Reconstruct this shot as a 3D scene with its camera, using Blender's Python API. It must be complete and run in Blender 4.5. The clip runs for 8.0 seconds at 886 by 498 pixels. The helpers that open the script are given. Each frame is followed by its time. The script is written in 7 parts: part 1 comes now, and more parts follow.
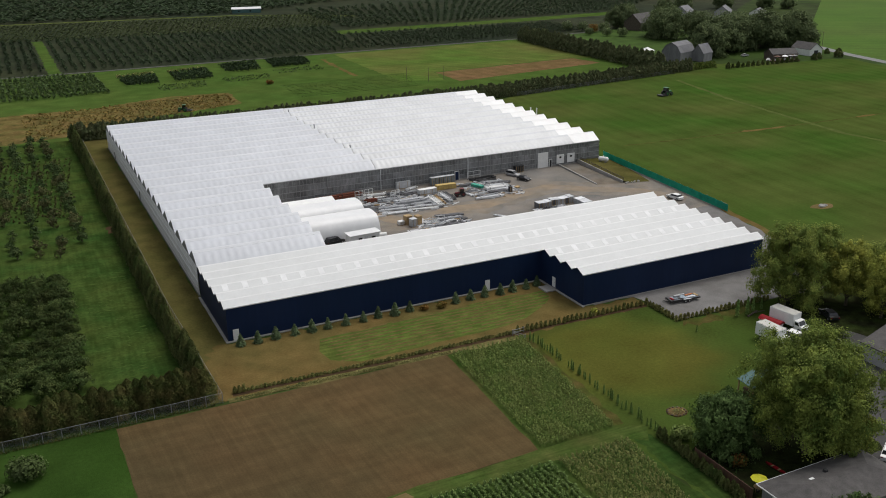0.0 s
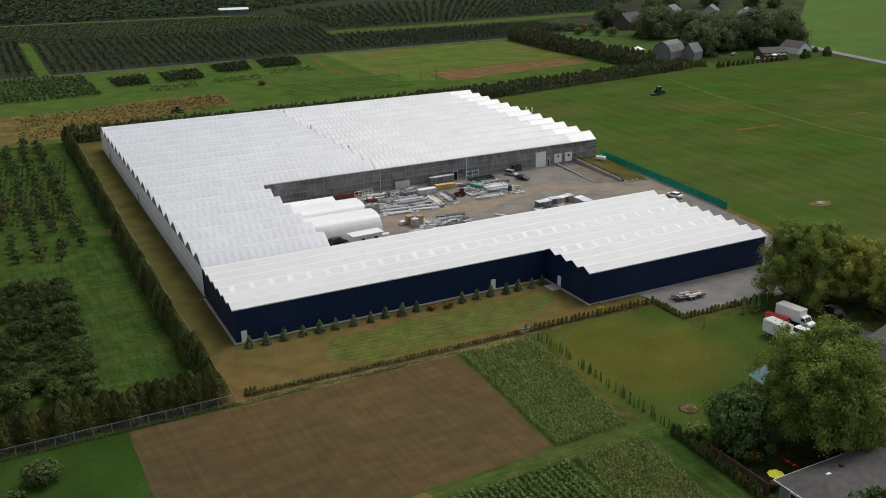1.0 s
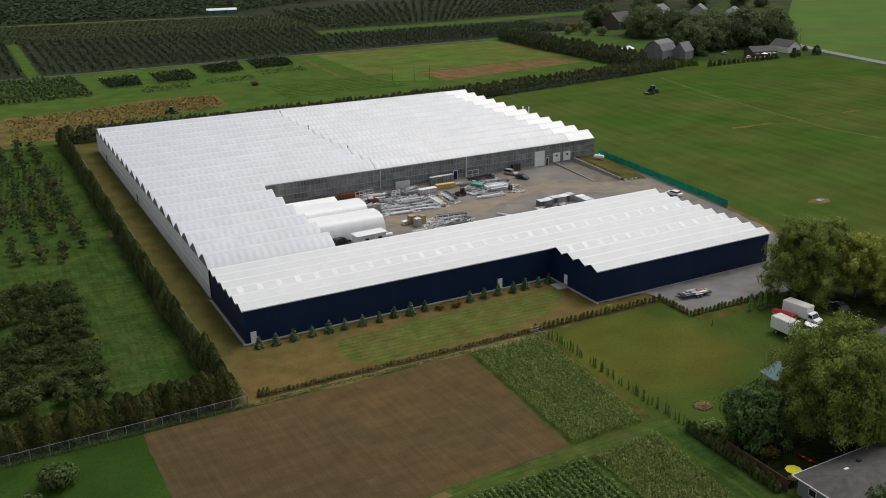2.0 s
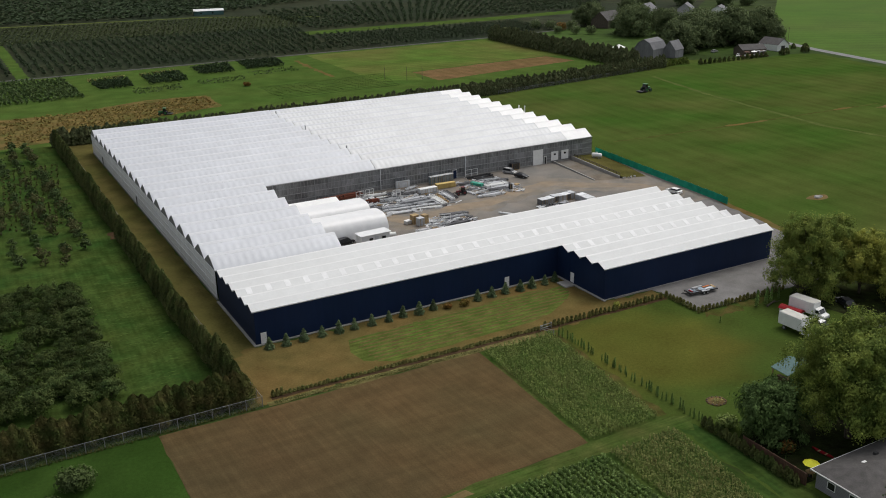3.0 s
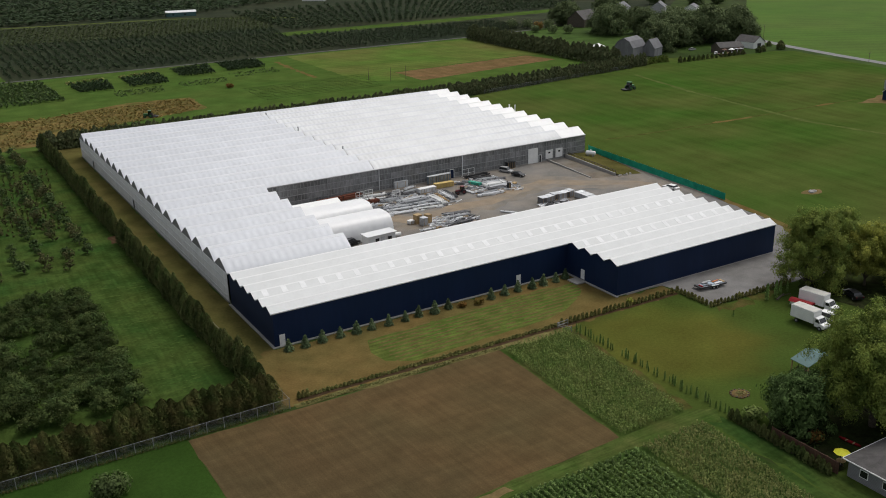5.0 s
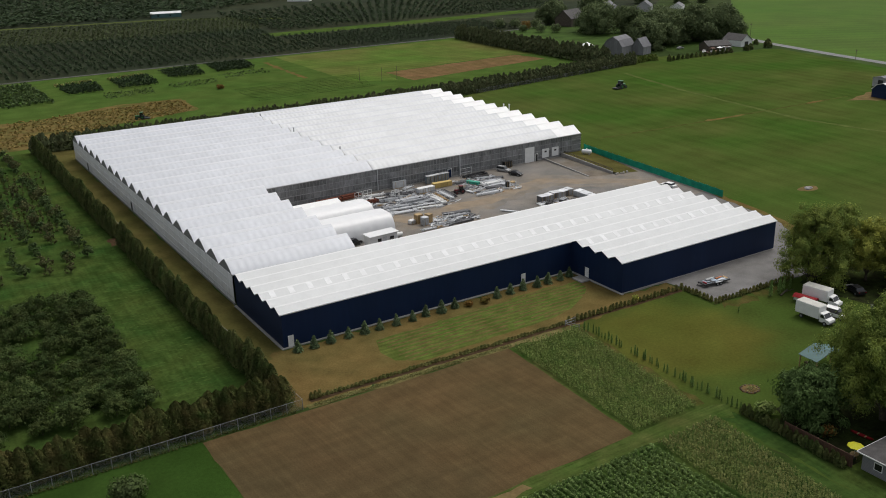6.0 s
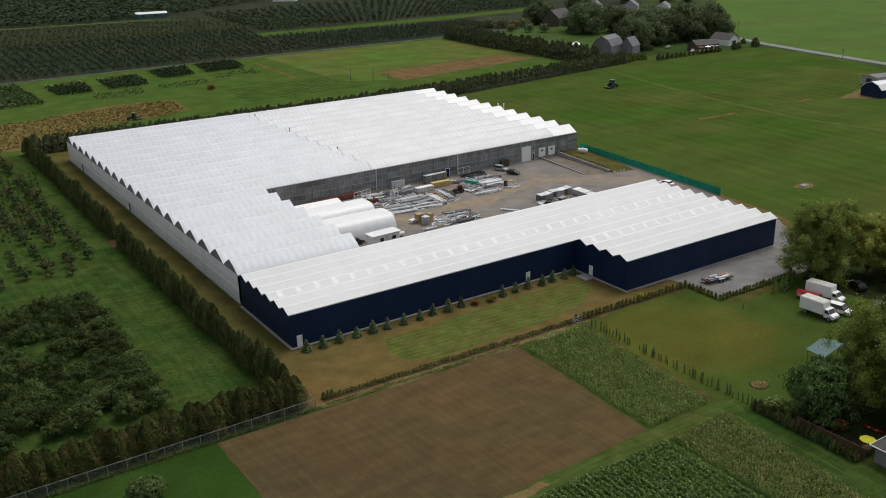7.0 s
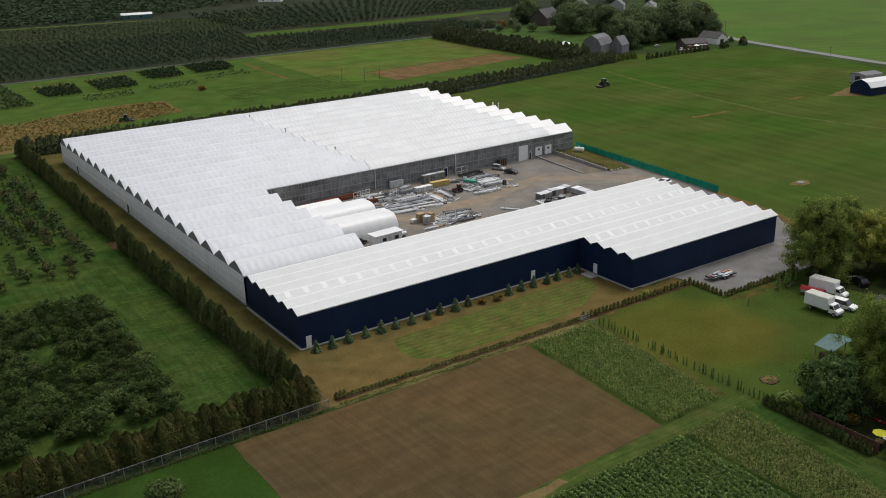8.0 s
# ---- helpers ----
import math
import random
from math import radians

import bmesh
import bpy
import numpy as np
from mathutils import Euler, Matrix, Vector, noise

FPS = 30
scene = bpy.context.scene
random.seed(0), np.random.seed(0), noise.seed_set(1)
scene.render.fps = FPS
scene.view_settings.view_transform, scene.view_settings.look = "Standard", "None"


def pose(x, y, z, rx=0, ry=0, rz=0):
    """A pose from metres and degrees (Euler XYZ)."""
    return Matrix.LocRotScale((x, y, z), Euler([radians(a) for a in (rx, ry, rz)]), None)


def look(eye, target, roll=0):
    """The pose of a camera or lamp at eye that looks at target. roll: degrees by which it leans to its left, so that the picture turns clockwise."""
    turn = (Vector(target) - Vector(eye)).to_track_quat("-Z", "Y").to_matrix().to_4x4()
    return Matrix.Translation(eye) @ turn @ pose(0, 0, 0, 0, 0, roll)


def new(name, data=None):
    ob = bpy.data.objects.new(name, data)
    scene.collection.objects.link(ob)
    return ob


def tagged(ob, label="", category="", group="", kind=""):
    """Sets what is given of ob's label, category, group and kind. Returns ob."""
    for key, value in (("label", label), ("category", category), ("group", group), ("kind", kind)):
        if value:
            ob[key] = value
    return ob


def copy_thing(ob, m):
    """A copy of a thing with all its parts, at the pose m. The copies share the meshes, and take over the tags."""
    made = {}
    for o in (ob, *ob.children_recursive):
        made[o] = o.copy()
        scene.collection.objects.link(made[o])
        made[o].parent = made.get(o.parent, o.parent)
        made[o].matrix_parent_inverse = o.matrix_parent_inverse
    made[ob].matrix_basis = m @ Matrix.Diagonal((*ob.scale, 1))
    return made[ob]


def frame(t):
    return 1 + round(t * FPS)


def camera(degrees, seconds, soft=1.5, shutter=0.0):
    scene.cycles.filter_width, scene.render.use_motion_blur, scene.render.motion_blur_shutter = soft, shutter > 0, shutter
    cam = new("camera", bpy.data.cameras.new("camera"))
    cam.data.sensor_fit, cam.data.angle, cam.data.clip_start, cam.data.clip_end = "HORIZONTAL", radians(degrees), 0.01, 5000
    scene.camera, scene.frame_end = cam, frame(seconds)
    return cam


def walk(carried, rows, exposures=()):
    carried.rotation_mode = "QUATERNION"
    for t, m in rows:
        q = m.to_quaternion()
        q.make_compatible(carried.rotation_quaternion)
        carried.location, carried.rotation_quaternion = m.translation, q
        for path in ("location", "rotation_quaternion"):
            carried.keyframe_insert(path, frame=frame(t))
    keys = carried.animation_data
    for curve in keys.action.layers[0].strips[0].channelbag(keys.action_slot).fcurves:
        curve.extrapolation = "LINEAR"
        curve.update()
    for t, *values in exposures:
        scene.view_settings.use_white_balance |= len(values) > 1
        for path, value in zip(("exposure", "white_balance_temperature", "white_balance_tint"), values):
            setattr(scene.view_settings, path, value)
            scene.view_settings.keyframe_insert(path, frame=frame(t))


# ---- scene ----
cam = camera(51.9, 8.0, 1.0)
PATH = [
    (0, (-28.732, -147.238, 68.581), (-27.916, -145.539, 67.909), -0.8),
    (0.5, (-30.56, -146.378, 68.592), (-29.73, -144.687, 67.92), -0.8),
    (1, (-32.383, -145.505, 68.582), (-31.538, -143.821, 67.91), -0.9),
    (1.5, (-34.226, -144.57, 68.565), (-33.367, -142.893, 67.893), -0.9),
    (3, (-40.09, -141.686, 68.493), (-39.187, -140.033, 67.82), -1.1),
    (3.5, (-42.028, -140.722, 68.535), (-41.111, -139.077, 67.862), -1.1),
    (4, (-43.988, -139.752, 68.57), (-43.056, -138.115, 67.896), -1.2),
    (4.5, (-45.944, -138.725, 68.594), (-44.996, -137.098, 67.92), -1.2),
    (6, (-51.591, -135.645, 68.688), (-50.596, -134.047, 68.013), -1.4),
    (6.5, (-53.477, -134.64, 68.714), (-52.467, -133.051, 68.038), -1.4),
    (7, (-55.431, -133.598, 68.722), (-54.405, -132.02, 68.046), -1.4),
    (7.5, (-57.318, -132.481, 68.74), (-56.276, -130.913, 68.064), -1.5),
    (8, (-59.137, -131.344, 68.764), (-58.081, -129.786, 68.087), -1.5),
]
walk(cam, [(t, look(eye, target, roll)) for t, eye, target, roll in PATH])

# ---- light ----
SUN_EL, SUN_AZ = 62.0, 70.0     # the sun's height, and its bearing from +y towards +x
world = bpy.data.worlds.new("world")
scene.world = world
world.use_nodes = True
wn = world.node_tree.nodes
sky = wn.new("ShaderNodeTexSky")
sky.sky_type = "NISHITA"
sky.sun_disc = False
sky.sun_elevation, sky.sun_rotation = radians(SUN_EL), radians(SUN_AZ)
sky.air_density, sky.dust_density, sky.ozone_density = 1.0, 4.0, 1.0
pale = wn.new("ShaderNodeHueSaturation")      # thin cloud greys the sky
pale.inputs["Saturation"].default_value = 0.3
world.node_tree.links.new(sky.outputs[0], pale.inputs["Color"])
world.node_tree.links.new(pale.outputs[0], wn["Background"].inputs[0])
wn["Background"].inputs[1].default_value = 0.14
sun_data = bpy.data.lights.new("sun", "SUN")
sun_data.energy, sun_data.angle, sun_data.color = 1.1, radians(30), (1.0, 0.96, 0.90)
sun = new("sun", sun_data)
sun.matrix_world = look((0, 0, 0), (-math.sin(radians(SUN_AZ)) * math.cos(radians(SUN_EL)),
                                    -math.cos(radians(SUN_AZ)) * math.cos(radians(SUN_EL)), -math.sin(radians(SUN_EL))))



# ---- materials ----
def material(name, base, rough=0.8, metal=0.0, spread=0.25, scale=1.0, fine=12.0, bump=0.0, bump_scale=None,
             island=0.0, each=0.0, second=None, second_scale=0.05, second_amount=0.5, spec=0.5, stretch=None):
    """A surface: base colour varied by two noises, by mesh island and by object, mixed with a second colour in patches."""
    m = bpy.data.materials.new(name)
    m.use_nodes = True
    nt = m.node_tree
    n, l = nt.nodes, nt.links
    b = n["Principled BSDF"]
    b.inputs["Roughness"].default_value = rough
    b.inputs["Metallic"].default_value = metal
    b.inputs["Specular IOR Level"].default_value = spec
    geo = n.new("ShaderNodeNewGeometry")
    src = geo.outputs["Position"]
    if stretch:
        mp = n.new("ShaderNodeVectorMath")
        mp.operation = "MULTIPLY"
        mp.inputs[1].default_value = stretch
        l.new(src, mp.inputs[0])
        src = mp.outputs[0]

    def tex(s, detail=3.0):
        t = n.new("ShaderNodeTexNoise")
        t.inputs["Scale"].default_value = s
        t.inputs["Detail"].default_value = detail
        l.new(src, t.inputs["Vector"])
        return t.outputs["Fac"]

    def ranged(v, lo, hi):
        r = n.new("ShaderNodeMapRange")
        r.inputs[1].default_value, r.inputs[2].default_value = 0.3, 0.7
        r.inputs[3].default_value, r.inputs[4].default_value = lo, hi
        l.new(v, r.inputs[0])
        return r.outputs[0]

    def times(a, c):
        k = n.new("ShaderNodeMath")
        k.operation = "MULTIPLY"
        l.new(a, k.inputs[0])
        l.new(c, k.inputs[1])
        return k.outputs[0]

    f = times(ranged(tex(scale), 1 - spread, 1 + spread), ranged(tex(fine, 4.0), 1 - spread * 0.7, 1 + spread * 0.7))
    if island:
        r = n.new("ShaderNodeMapRange")
        r.inputs[3].default_value, r.inputs[4].default_value = 1 - island, 1 + island
        l.new(geo.outputs["Random Per Island"], r.inputs[0])
        f = times(f, r.outputs[0])
    if each:
        oi = n.new("ShaderNodeObjectInfo")
        r = n.new("ShaderNodeMapRange")
        r.inputs[3].default_value, r.inputs[4].default_value = 1 - each, 1 + each
        l.new(oi.outputs["Random"], r.inputs[0])
        f = times(f, r.outputs[0])
    colour = n.new("ShaderNodeMix")
    colour.data_type = "RGBA"
    colour.inputs[6].default_value = (*base, 1)
    colour.inputs[7].default_value = (*(second or base), 1)
    if second:
        l.new(ranged(tex(second_scale, 5.0), 0.0, second_amount), colour.inputs[0])
    else:
        colour.inputs[0].default_value = 0.0
    mul = n.new("ShaderNodeVectorMath")
    mul.operation = "SCALE"
    l.new(colour.outputs[2], mul.inputs[0])
    l.new(f, mul.inputs["Scale"])
    l.new(mul.outputs[0], b.inputs["Base Color"])
    if bump:
        bp = n.new("ShaderNodeBump")
        bp.inputs["Strength"].default_value = 0.8
        bp.inputs["Distance"].default_value = bump
        l.new(tex(bump_scale or fine, 4.0), bp.inputs["Height"])
        l.new(bp.outputs[0], b.inputs["Normal"])
    return m


def add_stripes(m, axis, period, amount, wobble=0.6):
    """Long soft stripes (rows, mowing passes, panels) across a surface: a sine along one axis of the ground."""
    nt = m.node_tree
    n, l = nt.nodes, nt.links
    b = n["Principled BSDF"]
    old = b.inputs["Base Color"].links[0].from_socket
    geo = n.new("ShaderNodeNewGeometry")
    dot = n.new("ShaderNodeVectorMath")
    dot.operation = "DOT_PRODUCT"
    dot.inputs[1].default_value = (axis[0] * 2 * math.pi / period, axis[1] * 2 * math.pi / period, axis[2] * 2 * math.pi / period if len(axis) > 2 else 0)
    l.new(geo.outputs["Position"], dot.inputs[0])
    t = n.new("ShaderNodeTexNoise")
    t.inputs["Scale"].default_value = 0.12
    l.new(geo.outputs["Position"], t.inputs["Vector"])
    add = n.new("ShaderNodeMath")
    add.operation = "MULTIPLY_ADD"
    add.inputs[1].default_value = wobble * 6
    l.new(t.outputs["Fac"], add.inputs[0])
    l.new(dot.outputs["Value"], add.inputs[2])
    sn = n.new("ShaderNodeMath")
    sn.operation = "SINE"
    l.new(add.outputs[0], sn.inputs[0])
    sc = n.new("ShaderNodeMath")
    sc.operation = "MULTIPLY_ADD"
    sc.inputs[1].default_value, sc.inputs[2].default_value = amount, 1.0
    l.new(sn.outputs[0], sc.inputs[0])
    mul = n.new("ShaderNodeVectorMath")
    mul.operation = "SCALE"
    l.new(old, mul.inputs[0])
    l.new(sc.outputs[0], mul.inputs["Scale"])
    l.new(mul.outputs[0], b.inputs["Base Color"])
    return m


def add_streaks(m, along, length, width, amount, detail=3.0):
    """Long thin uneven streaks (mowing, harrowing) lying along a direction of the ground."""
    nt = m.node_tree
    n, l = nt.nodes, nt.links
    b = n["Principled BSDF"]
    old = b.inputs["Base Color"].links[0].from_socket
    geo = n.new("ShaderNodeNewGeometry")
    k = math.hypot(along[0], along[1])
    cx, cy = along[0] / k, along[1] / k
    both = n.new("ShaderNodeCombineXYZ")
    for i, axis in enumerate(((cx / length, cy / length, 0), (-cy / width, cx / width, 0))):
        dot = n.new("ShaderNodeVectorMath")
        dot.operation = "DOT_PRODUCT"
        dot.inputs[1].default_value = axis
        l.new(geo.outputs["Position"], dot.inputs[0])
        l.new(dot.outputs["Value"], both.inputs[i])
    t = n.new("ShaderNodeTexNoise")
    t.inputs["Scale"].default_value = 1.0
    t.inputs["Detail"].default_value = detail
    l.new(both.outputs[0], t.inputs["Vector"])
    r = n.new("ShaderNodeMapRange")
    r.inputs[1].default_value, r.inputs[2].default_value = 0.3, 0.7
    r.inputs[3].default_value, r.inputs[4].default_value = 1 - amount, 1 + amount
    l.new(t.outputs["Fac"], r.inputs[0])
    mul = n.new("ShaderNodeVectorMath")
    mul.operation = "SCALE"
    l.new(old, mul.inputs[0])
    l.new(r.outputs[0], mul.inputs["Scale"])
    l.new(mul.outputs[0], b.inputs["Base Color"])
    return m


def add_worn(m, centre, radius, soft, colour):
    """A round worn area with a soft ragged edge in a lawn."""
    nt = m.node_tree
    n, l = nt.nodes, nt.links
    b = n["Principled BSDF"]
    old = b.inputs["Base Color"].links[0].from_socket
    geo = n.new("ShaderNodeNewGeometry")
    far = n.new("ShaderNodeVectorMath")
    far.operation = "DISTANCE"
    far.inputs[1].default_value = (*centre, 0.0)
    l.new(geo.outputs["Position"], far.inputs[0])
    t = n.new("ShaderNodeTexNoise")
    t.inputs["Scale"].default_value = 0.13
    t.inputs["Detail"].default_value = 5.0
    l.new(geo.outputs["Position"], t.inputs["Vector"])
    add = n.new("ShaderNodeMath")
    add.operation = "MULTIPLY_ADD"
    add.inputs[1].default_value = soft * 2.2
    l.new(t.outputs["Fac"], add.inputs[0])
    l.new(far.outputs["Value"], add.inputs[2])
    r = n.new("ShaderNodeMapRange")
    r.interpolation_type = "SMOOTHSTEP"
    r.inputs[1].default_value, r.inputs[2].default_value = radius + soft * 0.1, radius + soft * 2.3
    r.inputs[3].default_value, r.inputs[4].default_value = 1.0, 0.0
    l.new(add.outputs[0], r.inputs[0])
    tint = n.new("ShaderNodeMix")
    tint.data_type = "RGBA"
    tint.blend_type = "MULTIPLY"
    l.new(r.outputs[0], tint.inputs[0])
    l.new(old, tint.inputs[6])
    tint.inputs[7].default_value = (*colour, 1)
    l.new(tint.outputs[2], b.inputs["Base Color"])
    return m


def leafy(name, base, second, spread=0.25, island=0.22, each=0.15, lift=1.45):
    base, second = [c * lift * k for c, k in zip(base, (0.94, 1.06, 0.84))], [c * lift * k for c, k in zip(second, (0.94, 1.06, 0.84))]
    m = material(name, base, rough=0.65, spread=spread, scale=0.8, fine=3.0, island=island, each=each,
                 second=second, second_scale=0.5, second_amount=1.0, spec=0.04)
    n, l = m.node_tree.nodes, m.node_tree.links
    b = n["Principled BSDF"]
    tr = n.new("ShaderNodeBsdfTranslucent")
    mix = n.new("ShaderNodeMixShader")
    mix.inputs[0].default_value = 0.22
    l.new(b.inputs["Base Color"].links[0].from_socket, tr.inputs["Color"])
    l.new(b.outputs[0], mix.inputs[1])
    l.new(tr.outputs[0], mix.inputs[2])
    l.new(mix.outputs[0], n["Material Output"].inputs["Surface"])
    return m


M = {}
M["grass"] = material("field_grass", (0.039, 0.084, 0.014), 0.9, spread=0.12, scale=0.06, fine=1.3, bump=0.04, bump_scale=3.0,
                      second=(0.073, 0.086, 0.023), second_scale=0.022, second_amount=1.0, spec=0.0)
add_stripes(M["grass"], (0.995, -0.1), 6.4, 0.045, 0.3)
add_streaks(M["grass"], (0.1, 0.995), 26.0, 2.6, 0.06)
add_streaks(M["grass"], (0.1, 0.995), 9.0, 0.7, 0.045)
add_streaks(M["grass"], (1, -0.06), 22.0, 9.0, 0.10)
M["lawn"] = material("lawn_grass", (0.026, 0.057, 0.013), 0.9, spread=0.24, scale=0.25, fine=1.6, bump=0.06, bump_scale=6.0,
                     second=(0.060, 0.078, 0.019), second_scale=0.10, second_amount=0.75, spec=0.0)
add_stripes(M["lawn"], (1, 0.1), 2.4, 0.05, 0.3)
add_streaks(M["lawn"], (0.05, 1), 9.0, 0.7, 0.14)
add_streaks(M["lawn"], (1, -0.05), 7.0, 1.2, 0.10)
M["backgrass"] = material("back_grass", (0.052, 0.096, 0.020), 0.9, spread=0.18, scale=0.12, fine=1.5, bump=0.06, bump_scale=4.0,
                         second=(0.070, 0.100, 0.024), second_scale=0.05, second_amount=0.8, spec=0.0)
M["dry_edge"] = material("dry_grass_edge", (0.150, 0.125, 0.052), 0.95, spread=0.3, scale=0.6, fine=3.0, second=(0.085, 0.090, 0.028),
                        second_scale=0.25, second_amount=0.8, spec=0.0)
M["lawn_worn"] = material("dry_lawn", (0.058, 0.081, 0.018), 0.9, spread=0.18, scale=0.12, fine=2.0, bump=0.06, bump_scale=6.0,
                          second=(0.042, 0.070, 0.014), second_scale=0.06, second_amount=1.0, spec=0.0)
add_worn(M["lawn_worn"], (57.5, -36), 14.5, 5.0, (1.62, 1.12, 1.1))
M["lawn_dark"] = material("shaded_lawn", (0.025, 0.055, 0.010), 0.9, spread=0.18, scale=0.15, fine=2.0, bump=0.06, bump_scale=6.0,
                          second=(0.033, 0.060, 0.013), second_scale=0.07, second_amount=0.8, spec=0.0)
M["pale_grass"] = material("pale_grass", (0.082, 0.102, 0.030), 0.95, spread=0.2, scale=0.2, fine=1.5, spec=0.0)
M["strip"] = material("mown_strip", (0.135, 0.090, 0.033), 0.95, spread=0.2, scale=0.25, fine=3.0, bump=0.05, bump_scale=6.0,
                      second=(0.098, 0.086, 0.030), second_scale=0.09, second_amount=0.8, spec=0.0)
M["seeded"] = material("seeded_rows", (0.066, 0.108, 0.020), 0.95, spread=0.22, scale=0.3, fine=3.0, bump=0.05, bump_scale=5.0,
                       second=(0.118, 0.098, 0.034), second_scale=0.12, second_amount=0.55, spec=0.0)
add_stripes(M["seeded"], (0.05, 1), 1.3, 0.10, 0.1)
add_streaks(M["seeded"], (1, -0.03), 9.0, 0.35, 0.12)
M["alley"] = material("olive_alley", (0.080, 0.078, 0.024), 0.95, spread=0.2, scale=0.2, fine=2.0, bump=0.05, bump_scale=5.0,
                      second=(0.102, 0.082, 0.030), second_scale=0.06, second_amount=0.8, spec=0.0)
M["dirt"] = material("tilled_soil", (0.101, 0.066, 0.031), 0.98, spread=0.12, scale=0.3, fine=3.5, bump=0.05, bump_scale=4.0,
                     second=(0.080, 0.061, 0.029), second_scale=0.06, second_amount=1.0, spec=0.0)
add_stripes(M["dirt"], (1.0, 0.07), 1.6, 0.03, 0.15)
add_streaks(M["dirt"], (-0.05, 1), 14.0, 0.35, 0.07, 4.0)
add_streaks(M["dirt"], (1, 0.02), 20.0, 1.6, 0.08)
add_stripes(M["dirt"], (0.08, 1.0), 2.3, 0.012, 0.3)
add_worn(M["dirt"], (-18, -52), 24.0, 9.0, (0.84, 0.88, 0.92))
M["bare"] = material("bare_earth", (0.17, 0.115, 0.058), 0.98, spread=0.2, scale=0.3, fine=2.0, second=(0.10, 0.10, 0.03), second_scale=0.2,
                     second_amount=0.5, spec=0.0)
M["brownfield"] = material("brown_field", (0.165, 0.10, 0.05), 0.98, spread=0.2, scale=0.15, fine=1.0, second=(0.10, 0.08, 0.03),
                           second_scale=0.06, second_amount=0.8, spec=0.0)
add_stripes(M["brownfield"], (0.05, 1), 4.0, 0.1, 0.1)
M["tan"] = material("dry_crop_ground", (0.155, 0.105, 0.042), 0.98, spread=0.3, scale=0.2, fine=1.0, second=(0.075, 0.082, 0.024),
                    second_scale=0.16, second_amount=0.9, spec=0.0)
M["gravel"] = material("gravel", (0.185, 0.18, 0.175), 0.95, spread=0.14, scale=0.35, fine=6.0, bump=0.03, bump_scale=12.0,
                       second=(0.135, 0.128, 0.118), second_scale=0.10, second_amount=0.8, spec=0.15)
M["yard"] = material("yard_gravel", (0.18, 0.175, 0.165), 0.95, spread=0.22, scale=0.14, fine=5.0, bump=0.03, bump_scale=12.0,
                     second=(0.19, 0.163, 0.132), second_scale=0.07, second_amount=1.0, spec=0.12)
M["track"] = material("tan_track", (0.275, 0.210, 0.140), 0.95, spread=0.12, scale=0.4, fine=4.0, second=(0.20, 0.178, 0.15), second_scale=0.12,
                      second_amount=0.9, spec=0.1)
M["dusty"] = material("dusty_gravel", (0.222, 0.185, 0.142), 0.95, spread=0.2, scale=0.2, fine=4.0, second=(0.175, 0.168, 0.155), second_scale=0.16, second_amount=1.0, spec=0.1)
M["ramp"] = material("brown_ramp_gravel", (0.150, 0.122, 0.088), 0.95, spread=0.2, scale=0.3, fine=4.0, second=(0.16, 0.15, 0.135), second_scale=0.12, second_amount=1.0, spec=0.1)
M["pathgrass"] = material("path_grass", (0.043, 0.080, 0.016), 0.95, spread=0.2, scale=0.4, fine=3.0, second=(0.078, 0.078, 0.026), second_scale=0.2, second_amount=0.8, spec=0.0)
add_streaks(M["pathgrass"], (1, 0.0), 8.0, 0.4, 0.2)
M["asphalt"] = material("road_asphalt", (0.20, 0.20, 0.20), 0.9, spread=0.12, scale=0.3, fine=5.0, spec=0.2)
M["drive"] = material("dark_driveway", (0.06, 0.058, 0.056), 0.9, spread=0.2, scale=0.4, fine=5.0, spec=0.2)
# Cloud shadow over the far orchards is put into this dark colour.
M["farground"] = material("cloud_shaded_floor", (0.019, 0.028, 0.014), 0.98, spread=0.35, scale=0.05, fine=0.4, second=(0.034, 0.037, 0.017),
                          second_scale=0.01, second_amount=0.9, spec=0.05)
M["farland"] = material("far_fields", (0.045, 0.085, 0.016), 0.98, spread=0.35, scale=0.012, fine=0.1, second=(0.030, 0.040, 0.012),
                        second_scale=0.004, second_amount=1.0, spec=0.05)
M["concrete"] = material("concrete", (0.33, 0.32, 0.30), 0.9, spread=0.12, scale=0.6, fine=5.0, second=(0.24, 0.23, 0.21), second_scale=0.3,
                         second_amount=0.7)
M["navy"] = material("navy_steel_cladding", (0.0085, 0.0200, 0.058), 0.45, spread=0.10, scale=0.15, fine=1.5, spec=0.15, stretch=(1, 1, 0.15),
                     second=(0.0105, 0.0225, 0.060), second_scale=0.2, second_amount=1.0)
M["roofwhite"] = material("white_roof_sheet", (0.61, 0.62, 0.615), 0.5, spread=0.035, scale=0.4, fine=2.0, spec=0.35,
                          second=(0.565, 0.575, 0.57), second_scale=0.05, second_amount=0.8)
M["ridgewhite"] = material("white_ridge_cap", (0.70, 0.705, 0.70), 0.45, spread=0.03, spec=0.4)
M["skylight"] = material("skylight_sheet", (0.685, 0.692, 0.692), 0.5, spread=0.06, spec=0.5, each=0.04)
M["film"] = material("greenhouse_film", (0.535, 0.555, 0.59), 0.38, spread=0.05, scale=0.2, fine=1.2, spec=0.4,
                     second=(0.505, 0.522, 0.555), second_scale=0.06, second_amount=0.9)
M["film_east"] = material("east_greenhouse_film", (0.62, 0.63, 0.635), 0.38, spread=0.05, scale=0.2, fine=1.2, spec=0.4,
                     second=(0.555, 0.565, 0.57), second_scale=0.06, second_amount=0.9)
